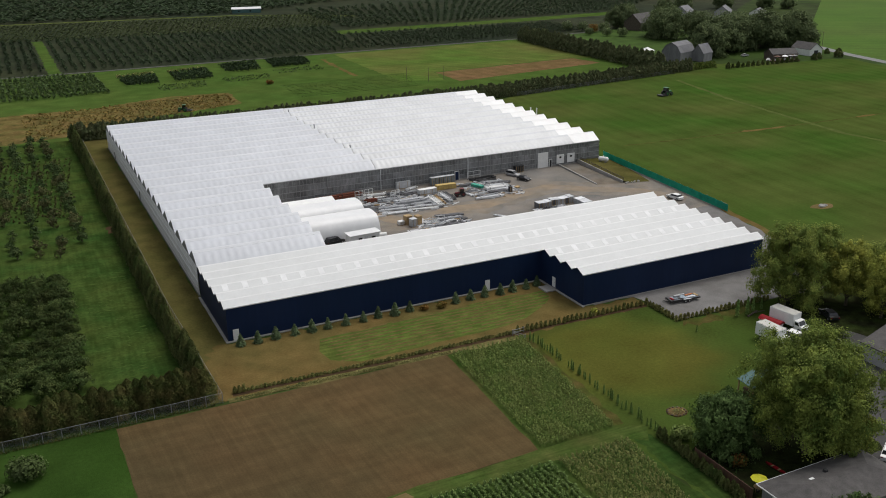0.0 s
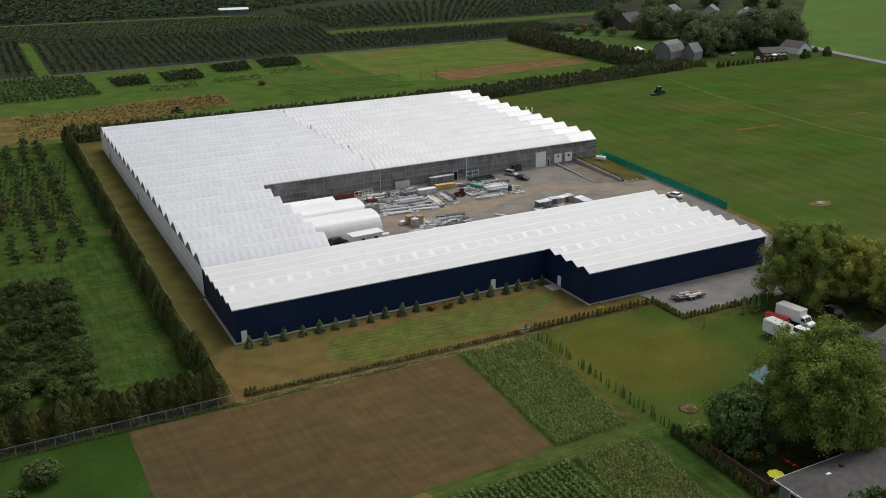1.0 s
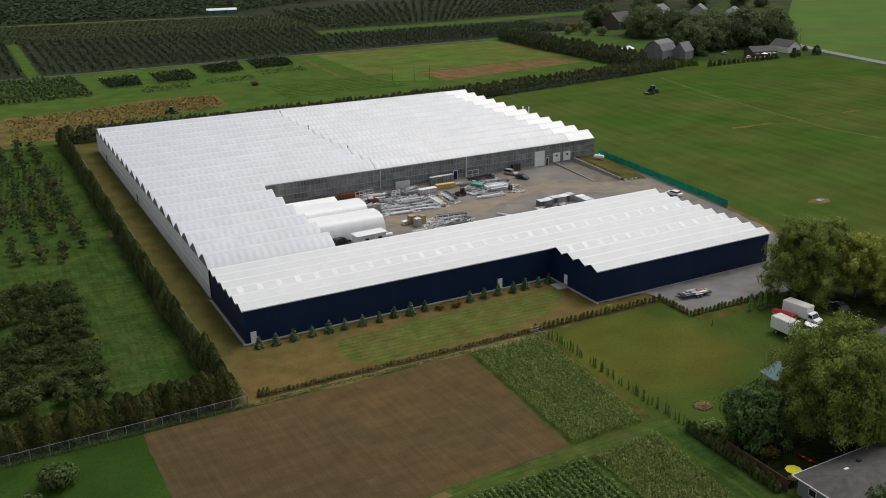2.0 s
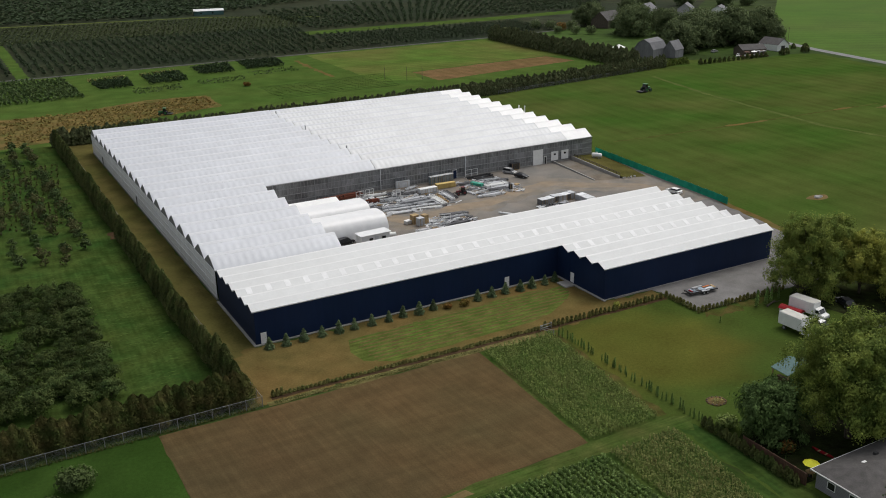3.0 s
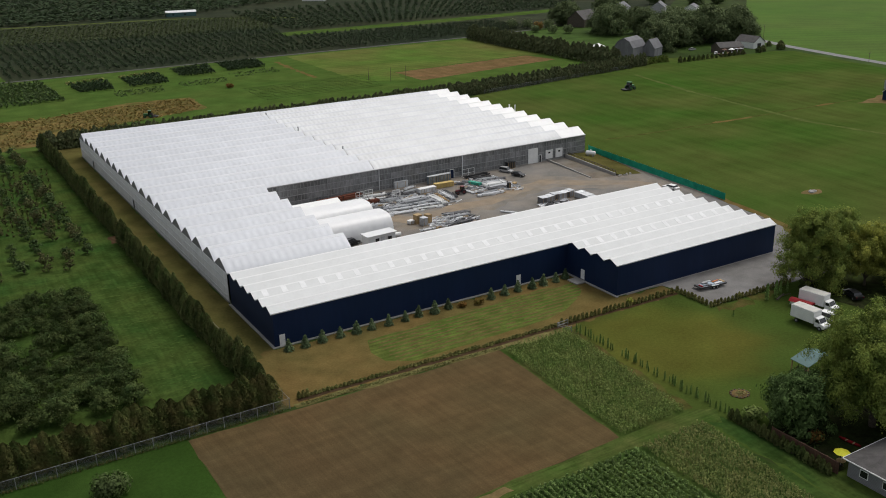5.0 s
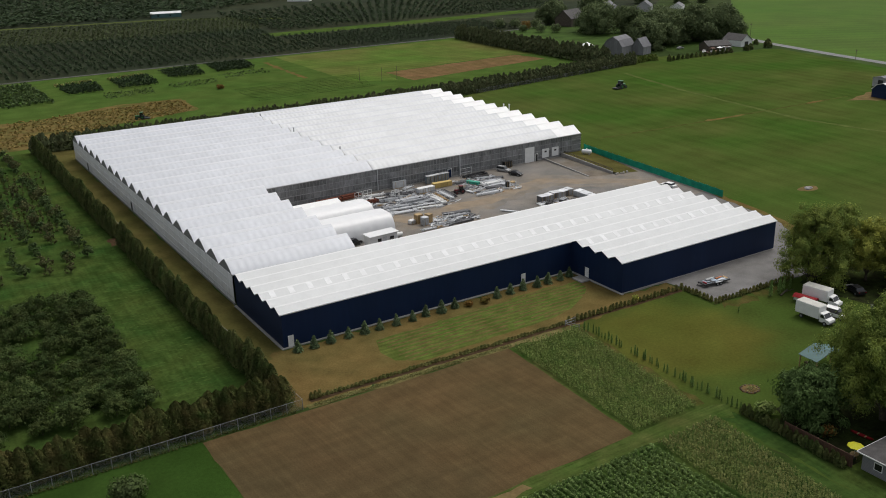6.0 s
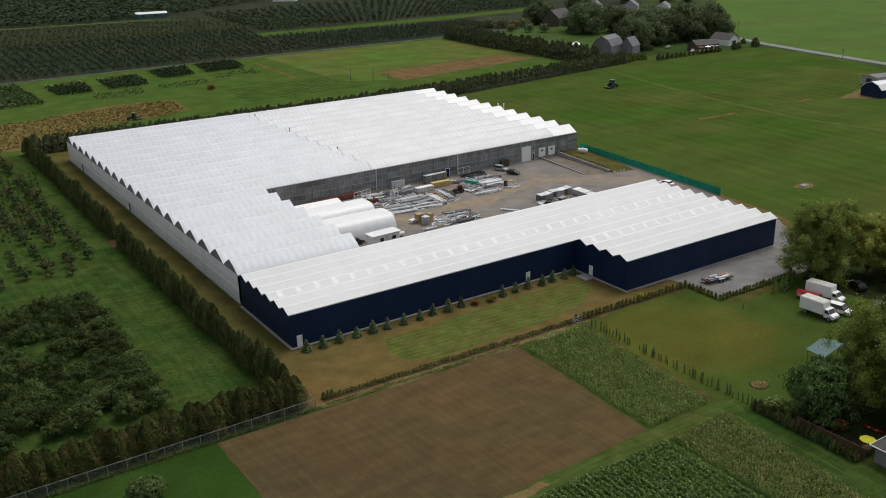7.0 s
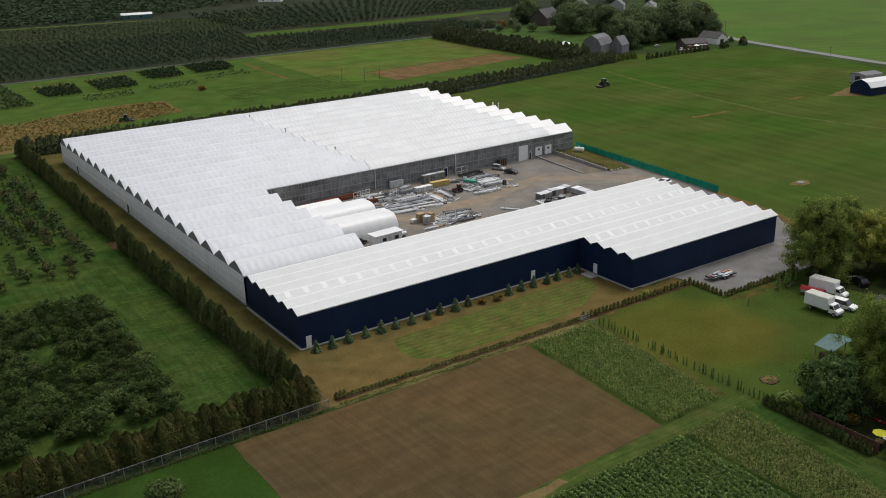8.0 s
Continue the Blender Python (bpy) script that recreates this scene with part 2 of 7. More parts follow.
M["film2"] = material("white_end_film", (0.74, 0.74, 0.735), 0.38, spread=0.035, scale=0.2, fine=1.2, spec=0.4)
M["ridgefilm"] = material("ridge_film", (0.565, 0.578, 0.60), 0.38, spread=0.06, scale=0.2, fine=1.2, spec=0.4, second=(0.53, 0.545, 0.57), second_scale=0.1, second_amount=0.9)
# Nearly white, in place of daylight coming through the film from inside.
M["wallfilm"] = material("through_lit_wall_film", (0.86, 0.865, 0.87), 0.35, spread=0.08, scale=0.5, fine=3.0, spec=0.4, stretch=(3, 3, 0.3),
                         second=(0.76, 0.765, 0.77), second_scale=0.12, second_amount=0.8)
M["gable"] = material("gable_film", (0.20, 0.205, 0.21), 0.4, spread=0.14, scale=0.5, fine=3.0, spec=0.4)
M["hallwall"] = material("hall_wall_panel", (0.185, 0.188, 0.188), 0.25, spread=0.3, scale=0.35, fine=2.5, spec=0.5, stretch=(0.5, 1, 2.5),
                         second=(0.26, 0.262, 0.26), second_scale=0.25, second_amount=0.8, each=0.03)
M["steel"] = material("galvanised_steel", (0.42, 0.43, 0.44), 0.4, 0.6, spread=0.12, scale=1.0, fine=6.0)
M["alu"] = material("pale_aluminium", (0.64, 0.65, 0.66), 0.45, 0.2, spread=0.12, scale=1.0, fine=6.0, each=0.2)
M["white"] = material("white_paint", (0.78, 0.78, 0.76), 0.5, spread=0.05, scale=1.0, fine=6.0)
M["dark"] = material("dark_rubber", (0.018, 0.018, 0.019), 0.6, spread=0.2)
M["glass"] = material("dark_glass", (0.012, 0.014, 0.016), 0.08, spread=0.05, spec=0.6)
M["green_mesh"] = material("green_windscreen", (0.016, 0.30, 0.185), 0.8, spread=0.15, scale=0.5, fine=4.0, second=(0.012, 0.24, 0.15),
                           second_scale=0.6, second_amount=1.0, spec=0.2)
M["rust"] = material("rust_red_steel", (0.16, 0.045, 0.022), 0.85, spread=0.25, scale=1.0, fine=5.0)
M["timber"] = material("pale_timber", (0.36, 0.25, 0.12), 0.8, spread=0.2, scale=1.0, fine=6.0, each=0.2)
M["fencewood"] = material("red_brown_fence", (0.095, 0.048, 0.028), 0.85, spread=0.25, scale=1.0, fine=6.0, each=0.2)
M["bark"] = material("bark", (0.085, 0.068, 0.050), 0.95, spread=0.3, scale=2.0, fine=8.0)
M["shingle"] = material("grey_shingles", (0.072, 0.067, 0.064), 0.9, spread=0.2, scale=1.0, fine=6.0, second=(0.092, 0.086, 0.082), second_scale=0.4,
                        second_amount=0.8)
M["barnwall"] = material("weathered_barn_boards", (0.194, 0.194, 0.198), 0.8, spread=0.2, scale=0.5, fine=3.0, stretch=(1, 1, 0.2))
M["siding"] = material("grey_siding", (0.33, 0.33, 0.33), 0.7, spread=0.1)
M["red"] = material("red_paint", (0.26, 0.010, 0.014), 0.6, spread=0.1, spec=0.2)
M["yellow"] = material("yellow_cloth", (0.62, 0.60, 0.02), 0.7, spread=0.1)
M["orange"] = material("orange_paint", (0.55, 0.16, 0.03), 0.5, spread=0.1)
M["teal"] = material("blue_green_roof", (0.050, 0.118, 0.112), 0.6, spread=0.1, scale=1.0, fine=5.0)
M["tractor_green"] = material("green_paint", (0.02, 0.13, 0.03), 0.4, spread=0.1)
M["aqua"] = material("green_tarp", (0.03, 0.32, 0.22), 0.6, spread=0.15)
M["mustard"] = material("mustard_foam", (0.50, 0.36, 0.12), 0.8, spread=0.12)
M["link"] = material("chain_link", (0.26, 0.265, 0.265), 0.6, 0.3, spread=0.1)

M["cedar"] = leafy("cedar_foliage", (0.046, 0.062, 0.022), (0.082, 0.076, 0.034), 0.2, 0.14, 0.3)
M["apple_brown"] = leafy("browning_leaves", (0.066, 0.066, 0.034), (0.090, 0.078, 0.042))
M["cedar_near"] = leafy("hedge_foliage", (0.038, 0.050, 0.017), (0.080, 0.062, 0.028), 0.2, 0.14, 0.3)
M["spruce"] = leafy("spruce_needles", (0.068, 0.092, 0.056), (0.090, 0.102, 0.062))
M["apple"] = leafy("orchard_leaves", (0.042, 0.064, 0.028), (0.062, 0.072, 0.036))
M["bushland"] = leafy("bush_leaves", (0.058, 0.078, 0.018), (0.090, 0.090, 0.030))
M["willow"] = leafy("willow_leaves", (0.062, 0.087, 0.026), (0.176, 0.184, 0.050))
M["willow_gold"] = leafy("yellowing_willow_leaves", (0.110, 0.120, 0.028), (0.180, 0.172, 0.044))
M["maple"] = leafy("maple_leaves", (0.092, 0.122, 0.036), (0.205, 0.204, 0.058))
M["orchard"] = leafy("fruit_tree_leaves", (0.033, 0.049, 0.019), (0.060, 0.067, 0.027), 0.2, 0.16, 0.3)
M["youngcedar"] = leafy("young_cedar_sprays", (0.105, 0.160, 0.052), (0.135, 0.165, 0.060))
M["lowhedge"] = leafy("low_hedge_sprays", (0.100, 0.100, 0.038), (0.150, 0.120, 0.052))
M["maple_gold"] = leafy("yellowing_leaves", (0.180, 0.188, 0.052), (0.292, 0.258, 0.066))
M["walnut"] = leafy("dark_tree_leaves", (0.030, 0.048, 0.016), (0.090, 0.120, 0.052))
# Far trees and far cedars are paler: aerial haze is mixed into their colour.
M["fartree"] = leafy("hazed_tree_leaves", (0.066, 0.084, 0.048), (0.120, 0.128, 0.070), 0.25, 0.18)
M["cedar_far"] = leafy("hazed_cedar_foliage", (0.078, 0.088, 0.050), (0.104, 0.096, 0.058))
M["faintrow"] = leafy("low_row_leaves", (0.034, 0.056, 0.018), (0.050, 0.068, 0.022), 0.2, 0.12)
M["younger"] = leafy("young_orchard_leaves", (0.034, 0.042, 0.021), (0.046, 0.050, 0.026))
# Far orchard leaves lean to blue, which carries the haze.
M["faror"] = leafy("far_orchard_leaves", (0.026, 0.039, 0.023), (0.036, 0.046, 0.027), 0.2, 0.12)
M["corn"] = leafy("crop_leaves", (0.120, 0.156, 0.052), (0.192, 0.196, 0.082))
M["squash"] = leafy("broad_crop_leaves", (0.108, 0.150, 0.056), (0.165, 0.200, 0.086))
M["drycorn"] = leafy("drying_crop_leaves", (0.108, 0.124, 0.046), (0.175, 0.150, 0.074))
M["tanplant"] = leafy("dry_plants", (0.20, 0.12, 0.05), (0.11, 0.085, 0.03))
M["tanweed"] = leafy("dry_weeds", (0.190, 0.155, 0.075), (0.130, 0.125, 0.055))
M["russet"] = leafy("russet_shrub", (0.16, 0.065, 0.025), (0.12, 0.09, 0.03))
M["paleshrub"] = leafy("pale_shrub_leaves", (0.080, 0.094, 0.048), (0.050, 0.064, 0.025))


# ---- mesh tools ----
class Shape:
    """Collects simple solids into one mesh."""

    def __init__(self):
        self.v, self.f, self.smooth = [], [], []

    def add(self, verts, faces, smooth=False):
        k = len(self.v)
        self.v += [tuple(p) for p in verts]
        self.f += [tuple(i + k for i in f) for f in faces]
        self.smooth += [smooth] * len(faces)
        return self

    def box(self, x0, x1, y0, y1, z0, z1, turn=0.0, bevel=0.0):
        cx, cy = (x0 + x1) / 2, (y0 + y1) / 2
        c, s = math.cos(radians(turn)), math.sin(radians(turn))

        def at(x, y, z):
            return (cx + (x - cx) * c - (y - cy) * s, cy + (x - cx) * s + (y - cy) * c, z)
        if bevel:
            e = min(bevel, (x1 - x0) / 3, (y1 - y0) / 3, (z1 - z0) / 3)
            rings = [(e, z0), (0, z0 + e), (0, z1 - e), (e, z1)]
            vs = []
            for d, z in rings:
                a0, a1, b0, b1 = x0 + d, x1 - d, y0 + d, y1 - d
                vs += [at(a0 + e, b0, z), at(a1 - e, b0, z), at(a1, b0 + e, z), at(a1, b1 - e, z), at(a1 - e, b1, z), at(a0 + e, b1, z),
                       at(a0, b1 - e, z), at(a0, b0 + e, z)]
            fs = [tuple(range(7, -1, -1)), tuple(range(24, 32))]
            for r in range(3):
                for i in range(8):
                    j = (i + 1) % 8
                    fs.append((r * 8 + i, r * 8 + j, r * 8 + 8 + j, r * 8 + 8 + i))
            return self.add(vs, fs)
        vs = [at(x, y, z) for z in (z0, z1) for x, y in ((x0, y0), (x1, y0), (x1, y1), (x0, y1))]
        return self.add(vs, [(3, 2, 1, 0), (4, 5, 6, 7), (0, 1, 5, 4), (1, 2, 6, 5), (2, 3, 7, 6), (3, 0, 4, 7)])

    def tube(self, p, q, r, r2=None, n=8, caps=True):
        p, q = Vector(p), Vector(q)
        d = (q - p).normalized()
        a = d.orthogonal().normalized()
        b = d.cross(a)
        r2 = r if r2 is None else r2
        vs = [p + (a * math.cos(i * 2 * math.pi / n) + b * math.sin(i * 2 * math.pi / n)) * r for i in range(n)]
        vs += [q + (a * math.cos(i * 2 * math.pi / n) + b * math.sin(i * 2 * math.pi / n)) * r2 for i in range(n)]
        fs = [(i, (i + 1) % n, n + (i + 1) % n, n + i) for i in range(n)]
        self.add(vs, fs, True)
        if caps:
            self.add(vs, [tuple(range(n - 1, -1, -1)), tuple(range(n, 2 * n))])
        return self

    def prism(self, outline, axis, a, b):
        """An outline in the plane across axis ('x' or 'y'), as (s, z) pairs, drawn out from a to b."""
        n = len(outline)
        put = (lambda s, z, t: (t, s, z)) if axis == "x" else (lambda s, z, t: (s, t, z))
        vs = [put(s, z, a) for s, z in outline] + [put(s, z, b) for s, z in outline]
        fs = [tuple(range(n)), tuple(range(2 * n - 1, n - 1, -1))] + [(i, n + i, n + (i + 1) % n, (i + 1) % n) for i in range(n)]
        return self.add(vs, fs)

    def lump(self, c, r, n=10, m=6, rough=0.12, seed=0):
        """A rounded, uneven lump."""
        g = np.random.default_rng(seed)
        vs, fs = [], []
        for j in range(m + 1):
            th = math.pi * j / m
            for i in range(n):
                ph = 2 * math.pi * i / n
                k = 1 + rough * g.normal()
                vs.append((c[0] + r[0] * k * math.sin(th) * math.cos(ph), c[1] + r[1] * k * math.sin(th) * math.sin(ph), c[2] + r[2] * k * math.cos(th)))
        for j in range(m):
            for i in range(n):
                fs.append((j * n + i, (j + 1) * n + i, (j + 1) * n + (i + 1) % n, j * n + (i + 1) % n))
        return self.add(vs, fs, True)

    def mesh(self, name, mat):
        me = bpy.data.meshes.new(name)
        me.from_pydata(self.v, [], self.f)
        me.polygons.foreach_set("use_smooth", self.smooth)
        me.materials.append(mat)
        me.update()
        return me


def quads(name, verts, mat):
    """A mesh of loose quads from an array (n, 4, 3)."""
    n = len(verts)
    me = bpy.data.meshes.new(name)
    me.vertices.add(4 * n)
    me.vertices.foreach_set("co", verts.reshape(-1).astype(np.float32))
    me.loops.add(4 * n)
    me.loops.foreach_set("vertex_index", np.arange(4 * n, dtype=np.int32))
    me.polygons.add(n)
    me.polygons.foreach_set("loop_start", np.arange(0, 4 * n, 4, dtype=np.int32))
    me.polygons.foreach_set("loop_total", np.full(n, 4, dtype=np.int32))
    me.materials.append(mat)
    me.update(calc_edges=True)
    return me


def part(name, shape, mat, parent, label=""):
    me = shape.mesh(name, mat) if isinstance(shape, Shape) else shape
    ob = new(name, me)
    ob.parent = parent
    return tagged(ob, label)


def thing(name, label, category, group="", at=(0, 0, 0), turn=0.0, kind=""):
    ob = new(name)
    ob.empty_display_size = 0.3
    ob.matrix_basis = pose(*at, 0, 0, turn)
    return tagged(ob, label, category, group, kind)


def setting(name, shape, mat, label, category):
    me = shape.mesh(name, mat) if isinstance(shape, Shape) else shape
    return tagged(new(name, me), label, category, "", "structure")


def leaves(points, normals, size, g, long=1.6, droop=0.0, jitter=0.34):
    """Leaf quads at the points, facing roughly along the normals."""
    n = len(points)
    nm = normals + g.normal(0, jitter, (n, 3))
    nm /= np.linalg.norm(nm, axis=1)[:, None] + 1e-9
    ref = g.normal(0, 1, (n, 3))
    ref[:, 2] -= droop * 3
    u = ref - nm * np.sum(ref * nm, 1)[:, None]
    u /= np.linalg.norm(u, axis=1)[:, None] + 1e-9
    w = np.cross(nm, u)
    s = (size * g.uniform(0.6, 1.4, n))[:, None]
    u, w = u * s * long * 0.5, w * s * 0.5
    fold = nm * s * 0.18
    return np.stack([points - u, points + w + fold, points + u, points - w + fold], axis=1)


def crown_points(lobes, n, g, depth=0.45):
    """Points in the outer shell of a set of ellipsoid lobes, with outward normals."""
    lobes = np.array(lobes, float)
    vol = lobes[:, 3] * lobes[:, 4] + lobes[:, 4] * lobes[:, 5]
    pick = g.choice(len(lobes), n, p=vol / vol.sum())
    d = g.normal(0, 1, (n, 3))
    d /= np.linalg.norm(d, axis=1)[:, None]
    r = 1 - depth * g.random(n) ** 1.6
    p = lobes[pick, :3] + d * lobes[pick, 3:] * r[:, None]
    nm = d / lobes[pick, 3:]
    nm /= np.linalg.norm(nm, axis=1)[:, None]
    nm[:, 2] += 0.25
    return p, nm


def clump_points(lobes, n, g, per=60, spread=0.3, hang=0.0):
    """Leaf points gathered in clumps over ellipsoid lobes, with gaps between; hang draws the clumps down into strands."""
    lobes = np.array(lobes, float)
    area = lobes[:, 3] * lobes[:, 4] + lobes[:, 4] * lobes[:, 5]
    m = max(1, n // per)
    pick = g.choice(len(lobes), m, p=area / area.sum())
    d = g.normal(0, 1, (m, 3))
    d[:, 2] += 0.25
    d /= np.linalg.norm(d, axis=1)[:, None]
    c = lobes[pick, :3] + d * lobes[pick, 3:] * g.uniform(0.55, 1.12, m)[:, None]
    rad = np.minimum(lobes[pick, 3], 2.0) * spread * g.uniform(0.5, 1.5, m)
    c, d, rad = np.repeat(c, per, 0), np.repeat(d, per, 0), np.repeat(rad, per)
    o = np.clip(g.normal(0, 0.55, (len(c), 3)), -1, 1) * rad[:, None]
    o[:, 2] *= 0.7
    if hang:
        o[:, :2] *= 0.75
        o[:, 2] -= np.repeat(g.uniform(0.3, 1.0, m), per) * hang * g.random(len(c))
    nm = d + o / (rad[:, None] + 1e-6) * 0.7
    nm[:, 2] += 0.45
    nm /= np.linalg.norm(nm, axis=1)[:, None]
    return c + o, nm


# ---- ground ----
M["litter"] = material("brown_litter", (0.088, 0.066, 0.024), 0.98, spread=0.25, scale=0.5, fine=3.0, second=(0.046, 0.066, 0.014), second_scale=0.3, second_amount=1.0, spec=0.0)
M["hedgesoil"] = material("hedge_soil", (0.055, 0.035, 0.020), 0.98, spread=0.3, scale=0.8, fine=4.0, spec=0.0)
M["faint"] = material("worn_grass", (0.066, 0.076, 0.020), 0.95, spread=0.25, scale=0.3, fine=1.5, spec=0.0)
# Ground colour with the shade of overhanging crowns already in it.
M["soil"] = material("tree_shade_ground", (0.022, 0.022, 0.012), 0.95, spread=0.3, scale=0.6, fine=4.0, second=(0.030, 0.044, 0.012), second_scale=0.3, second_amount=1.0, spec=0.0)

def patch(name, outline, mat, z, label, category="field", rag=0.25, step=2.5):
    """A sheet of ground with a slightly ragged border."""
    g = np.random.default_rng(len(name) * 7 + int(abs(outline[0][0])))
    pts = []
    for i, a in enumerate(outline):
        b = outline[(i + 1) % len(outline)]
        d = math.hypot(b[0] - a[0], b[1] - a[1])
        k = max(1, min(120, int(d / step)))
        for j in range(k):
            t = j / k
            o = g.normal(0, rag) if j else 0
            pts.append((a[0] + (b[0] - a[0]) * t - (b[1] - a[1]) / d * o, a[1] + (b[1] - a[1]) * t + (b[0] - a[0]) / d * o, z))
    s = Shape().add(pts, [tuple(range(len(pts)))])
    me = s.mesh(name, mat)
    if me.polygons[0].normal.z < 0:
        me.flip_normals()
    return tagged(new(name, me), label, category, "", "structure")


def band(name, line, width, mat, z, label, category="track", rag=0.2):
    """A sheet along a line."""
    left, right = [], []
    for i, p in enumerate(line):
        a, b = line[max(0, i - 1)], line[min(len(line) - 1, i + 1)]
        d = math.hypot(b[0] - a[0], b[1] - a[1])
        nx, ny = -(b[1] - a[1]) / d * width / 2, (b[0] - a[0]) / d * width / 2
        left.append((p[0] + nx, p[1] + ny))
        right.append((p[0] - nx, p[1] - ny))
    return patch(name, left + right[::-1], mat, z, label, category, rag)


setting("ground", Shape().add([(-4000, -3000, 0), (4000, -3000, 0), (4000, 5000, 0), (-4000, 5000, 0)], [(0, 1, 2, 3)]), M["farland"],
        "wide flat farmland of dull green fields", "ground")
M["bright"] = material("bright_field", (0.053, 0.112, 0.009), 0.95, spread=0.12, scale=0.03, fine=0.5, second=(0.065, 0.107, 0.014),
                       second_scale=0.01, second_amount=1.0, spec=0.1)
add_stripes(M["bright"], (0.5, 0.86), 11.0, 0.05)
M["backfield"] = material("mown_back_field", (0.072, 0.130, 0.024), 0.95, spread=0.15, scale=0.08, fine=0.8, second=(0.110, 0.108, 0.034),
                          second_scale=0.022, second_amount=1.0, spec=0.0)
add_stripes(M["backfield"], (0.1, 1.0), 6.0, 0.05, 0.2)
patch("meadow", [(134, 165), (166, 186), (259, 200), (300, 213), (335, 197), (362, 197), (370, 190), (352, 118), (325, 0), (310, -150), (125, -120), (112, -30),
                 (118, -15), (124.6, -5), (127.2, 5), (128.4, 15), (131.2, 30), (136.0, 78)], M["grass"], 0.02, "wide green meadow with faint mowing tracks", "meadow", 0.3)
patch("far_field", [(397, 240), (378, 175), (350, 60), (335, -100), (1100, -100), (1100, 860), (600, 425), (420, 268)], M["bright"], 0.02,
      "bright even green crop field beyond the road", "field")
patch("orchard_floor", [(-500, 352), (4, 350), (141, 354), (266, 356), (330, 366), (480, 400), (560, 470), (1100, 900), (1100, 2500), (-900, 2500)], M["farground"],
      0.02, "floor of the wide far orchards, darkened as under cloud", "orchard ground", 0.6)
patch("back_lawn", [(-40, 187), (200, 190), (262, 204), (262, 260), (268, 356), (141, 353.5), (4, 349.5), (-40, 349)], M["backgrass"], 0.03,
      "green grass between the nursery plots behind the greenhouse", "lawn")
patch("back_meadow", [(139, 246), (158, 236), (164, 262), (249, 270), (262, 262), (266, 350), (143, 350)], M["backfield"], 0.045, "light green mown grass field behind the hedge", "field")
patch("brown_field", [(164, 260), (163, 231), (252, 246), (249, 268)], M["brownfield"], 0.06, "bare brown harvested strip of field", "field")
patch("dry_field", [(-60, 186), (-60, 240), (-22, 246), (-1, 243), (35, 258), (61, 255), (59, 226), (17, 213), (-11, 193), (-25, 190)], M["tan"], 0.05, "dry tan strip of withered crop", "field", 0.5)
patch("orchard_lawn", [(-75, -20.8), (-9, -20.8), (-9, 187), (-75, 187)], M["lawn"], 0.03, "green mown grass beside the tall hedge", "lawn")
patch("alley", [(-9, -20.8), (-5, -20.9), (-0.4, -0.6), (-0.4, 168.4), (10, 168.6), (10, 182), (-9, 184)], M["alley"], 0.035, "narrow olive-brown grass alley along the greenhouse wall", "grass strip")
patch("front_strip", [(-5.4, -21), (-6.2, -8), (-3.2, -1.2), (-0.8, -0.6), (63.4, -0.6), (63.4, -16), (75, -16), (75, -20.5), (47, -21.3), (20, -21.2)], M["strip"], 0.045,
      "tan mown strip in front of the navy building", "grass strip", 0.5, 1.2)
patch("seeded_plot", [(14.6, -6.4), (35, -5.2), (56, -4.8), (61.5, -5.2), (60.5, -9.0), (56, -12.6), (46.5, -16.6), (32, -16.9), (18, -17.8), (13.6, -15), (13, -11)], M["seeded"], 0.06,
      "green seeded rows before the navy wall", "grass plot", 0.35)
band("dry_edge", [(-5, -21.0), (15, -21.3), (32, -21.6), (46, -21.9)], 1.3, M["dry_edge"], 0.062, "strip of dry yellow grass at the field edge", "verge", 0.25)
band("hedge_soil", [(-4, -19.55), (20, -20.1), (47, -20.4), (74.6, -20.8)], 0.9, M["hedgesoil"], 0.058, "dark reddish soil along the low hedge", "soil", 0.12)
patch("dirt_field", [(-21.6, -21.8), (31.7, -22.3), (30.0, -54.4), (9, -55.1), (-21.5, -56.0)], M["dirt"], 0.05, "bare brown tilled field", "field", 0.12)
patch("field_path", [(-22, -56.0), (9, -55.1), (30.0, -54.4), (42, -54.4), (47.3, -56), (45, -59.5), (42.6, -57.6), (31, -57.8), (8, -57.6), (-22, -58.0)], M["pathgrass"], 0.055,
      "green grass path between crop fields", "path")
patch("crop_ground", [(-22, -57.9), (8, -57.5), (31, -57.7), (42.6, -57.5), (43, -95), (-24, -95)], M["lawn"], 0.04, "brown soil under the near crops", "field")
patch("crop_ground_back", [(31.8, -22.3), (46.8, -22.1), (43.4, -54.6), (30.1, -54.5)], M["pathgrass"], 0.04, "weedy soil under leafy crops", "field")
patch("bare_headland", [(-14, -56.3), (2.8, -55.5), (9.6, -55.4), (10.2, -56.8), (5.2, -57.3), (-14, -58.2)], M["bare"], 0.07, "bare tan earth at the end of the grass path", "bare earth", 0.15, 1.0)
patch("back_yard", [(47, -20.6), (75, -20.6), (75, -29.4), (98, -29.6), (110, -31), (112, -95), (42.8, -95), (42.8, -57), (43, -50)], M["lawn_worn"], 0.03,
      "olive green back yard lawn with worn patches", "lawn")
patch("hedge_gap_soil", [(-11.6, 73.2), (-7.6, 73.4), (-7.4, 79.4), (-11.0, 79.2)], M["hedgesoil"], 0.045, "bare reddish soil in a gap of the hedge", "bare earth", 0.4, 0.8)
band("weedy_strip", [(47.0, -22.5), (46.0, -32), (44.9, -44), (43.9, -54)], 1.5, M["litter"], 0.045, "brown weedy strip beside the row of young cedars", "verge", 0.4)
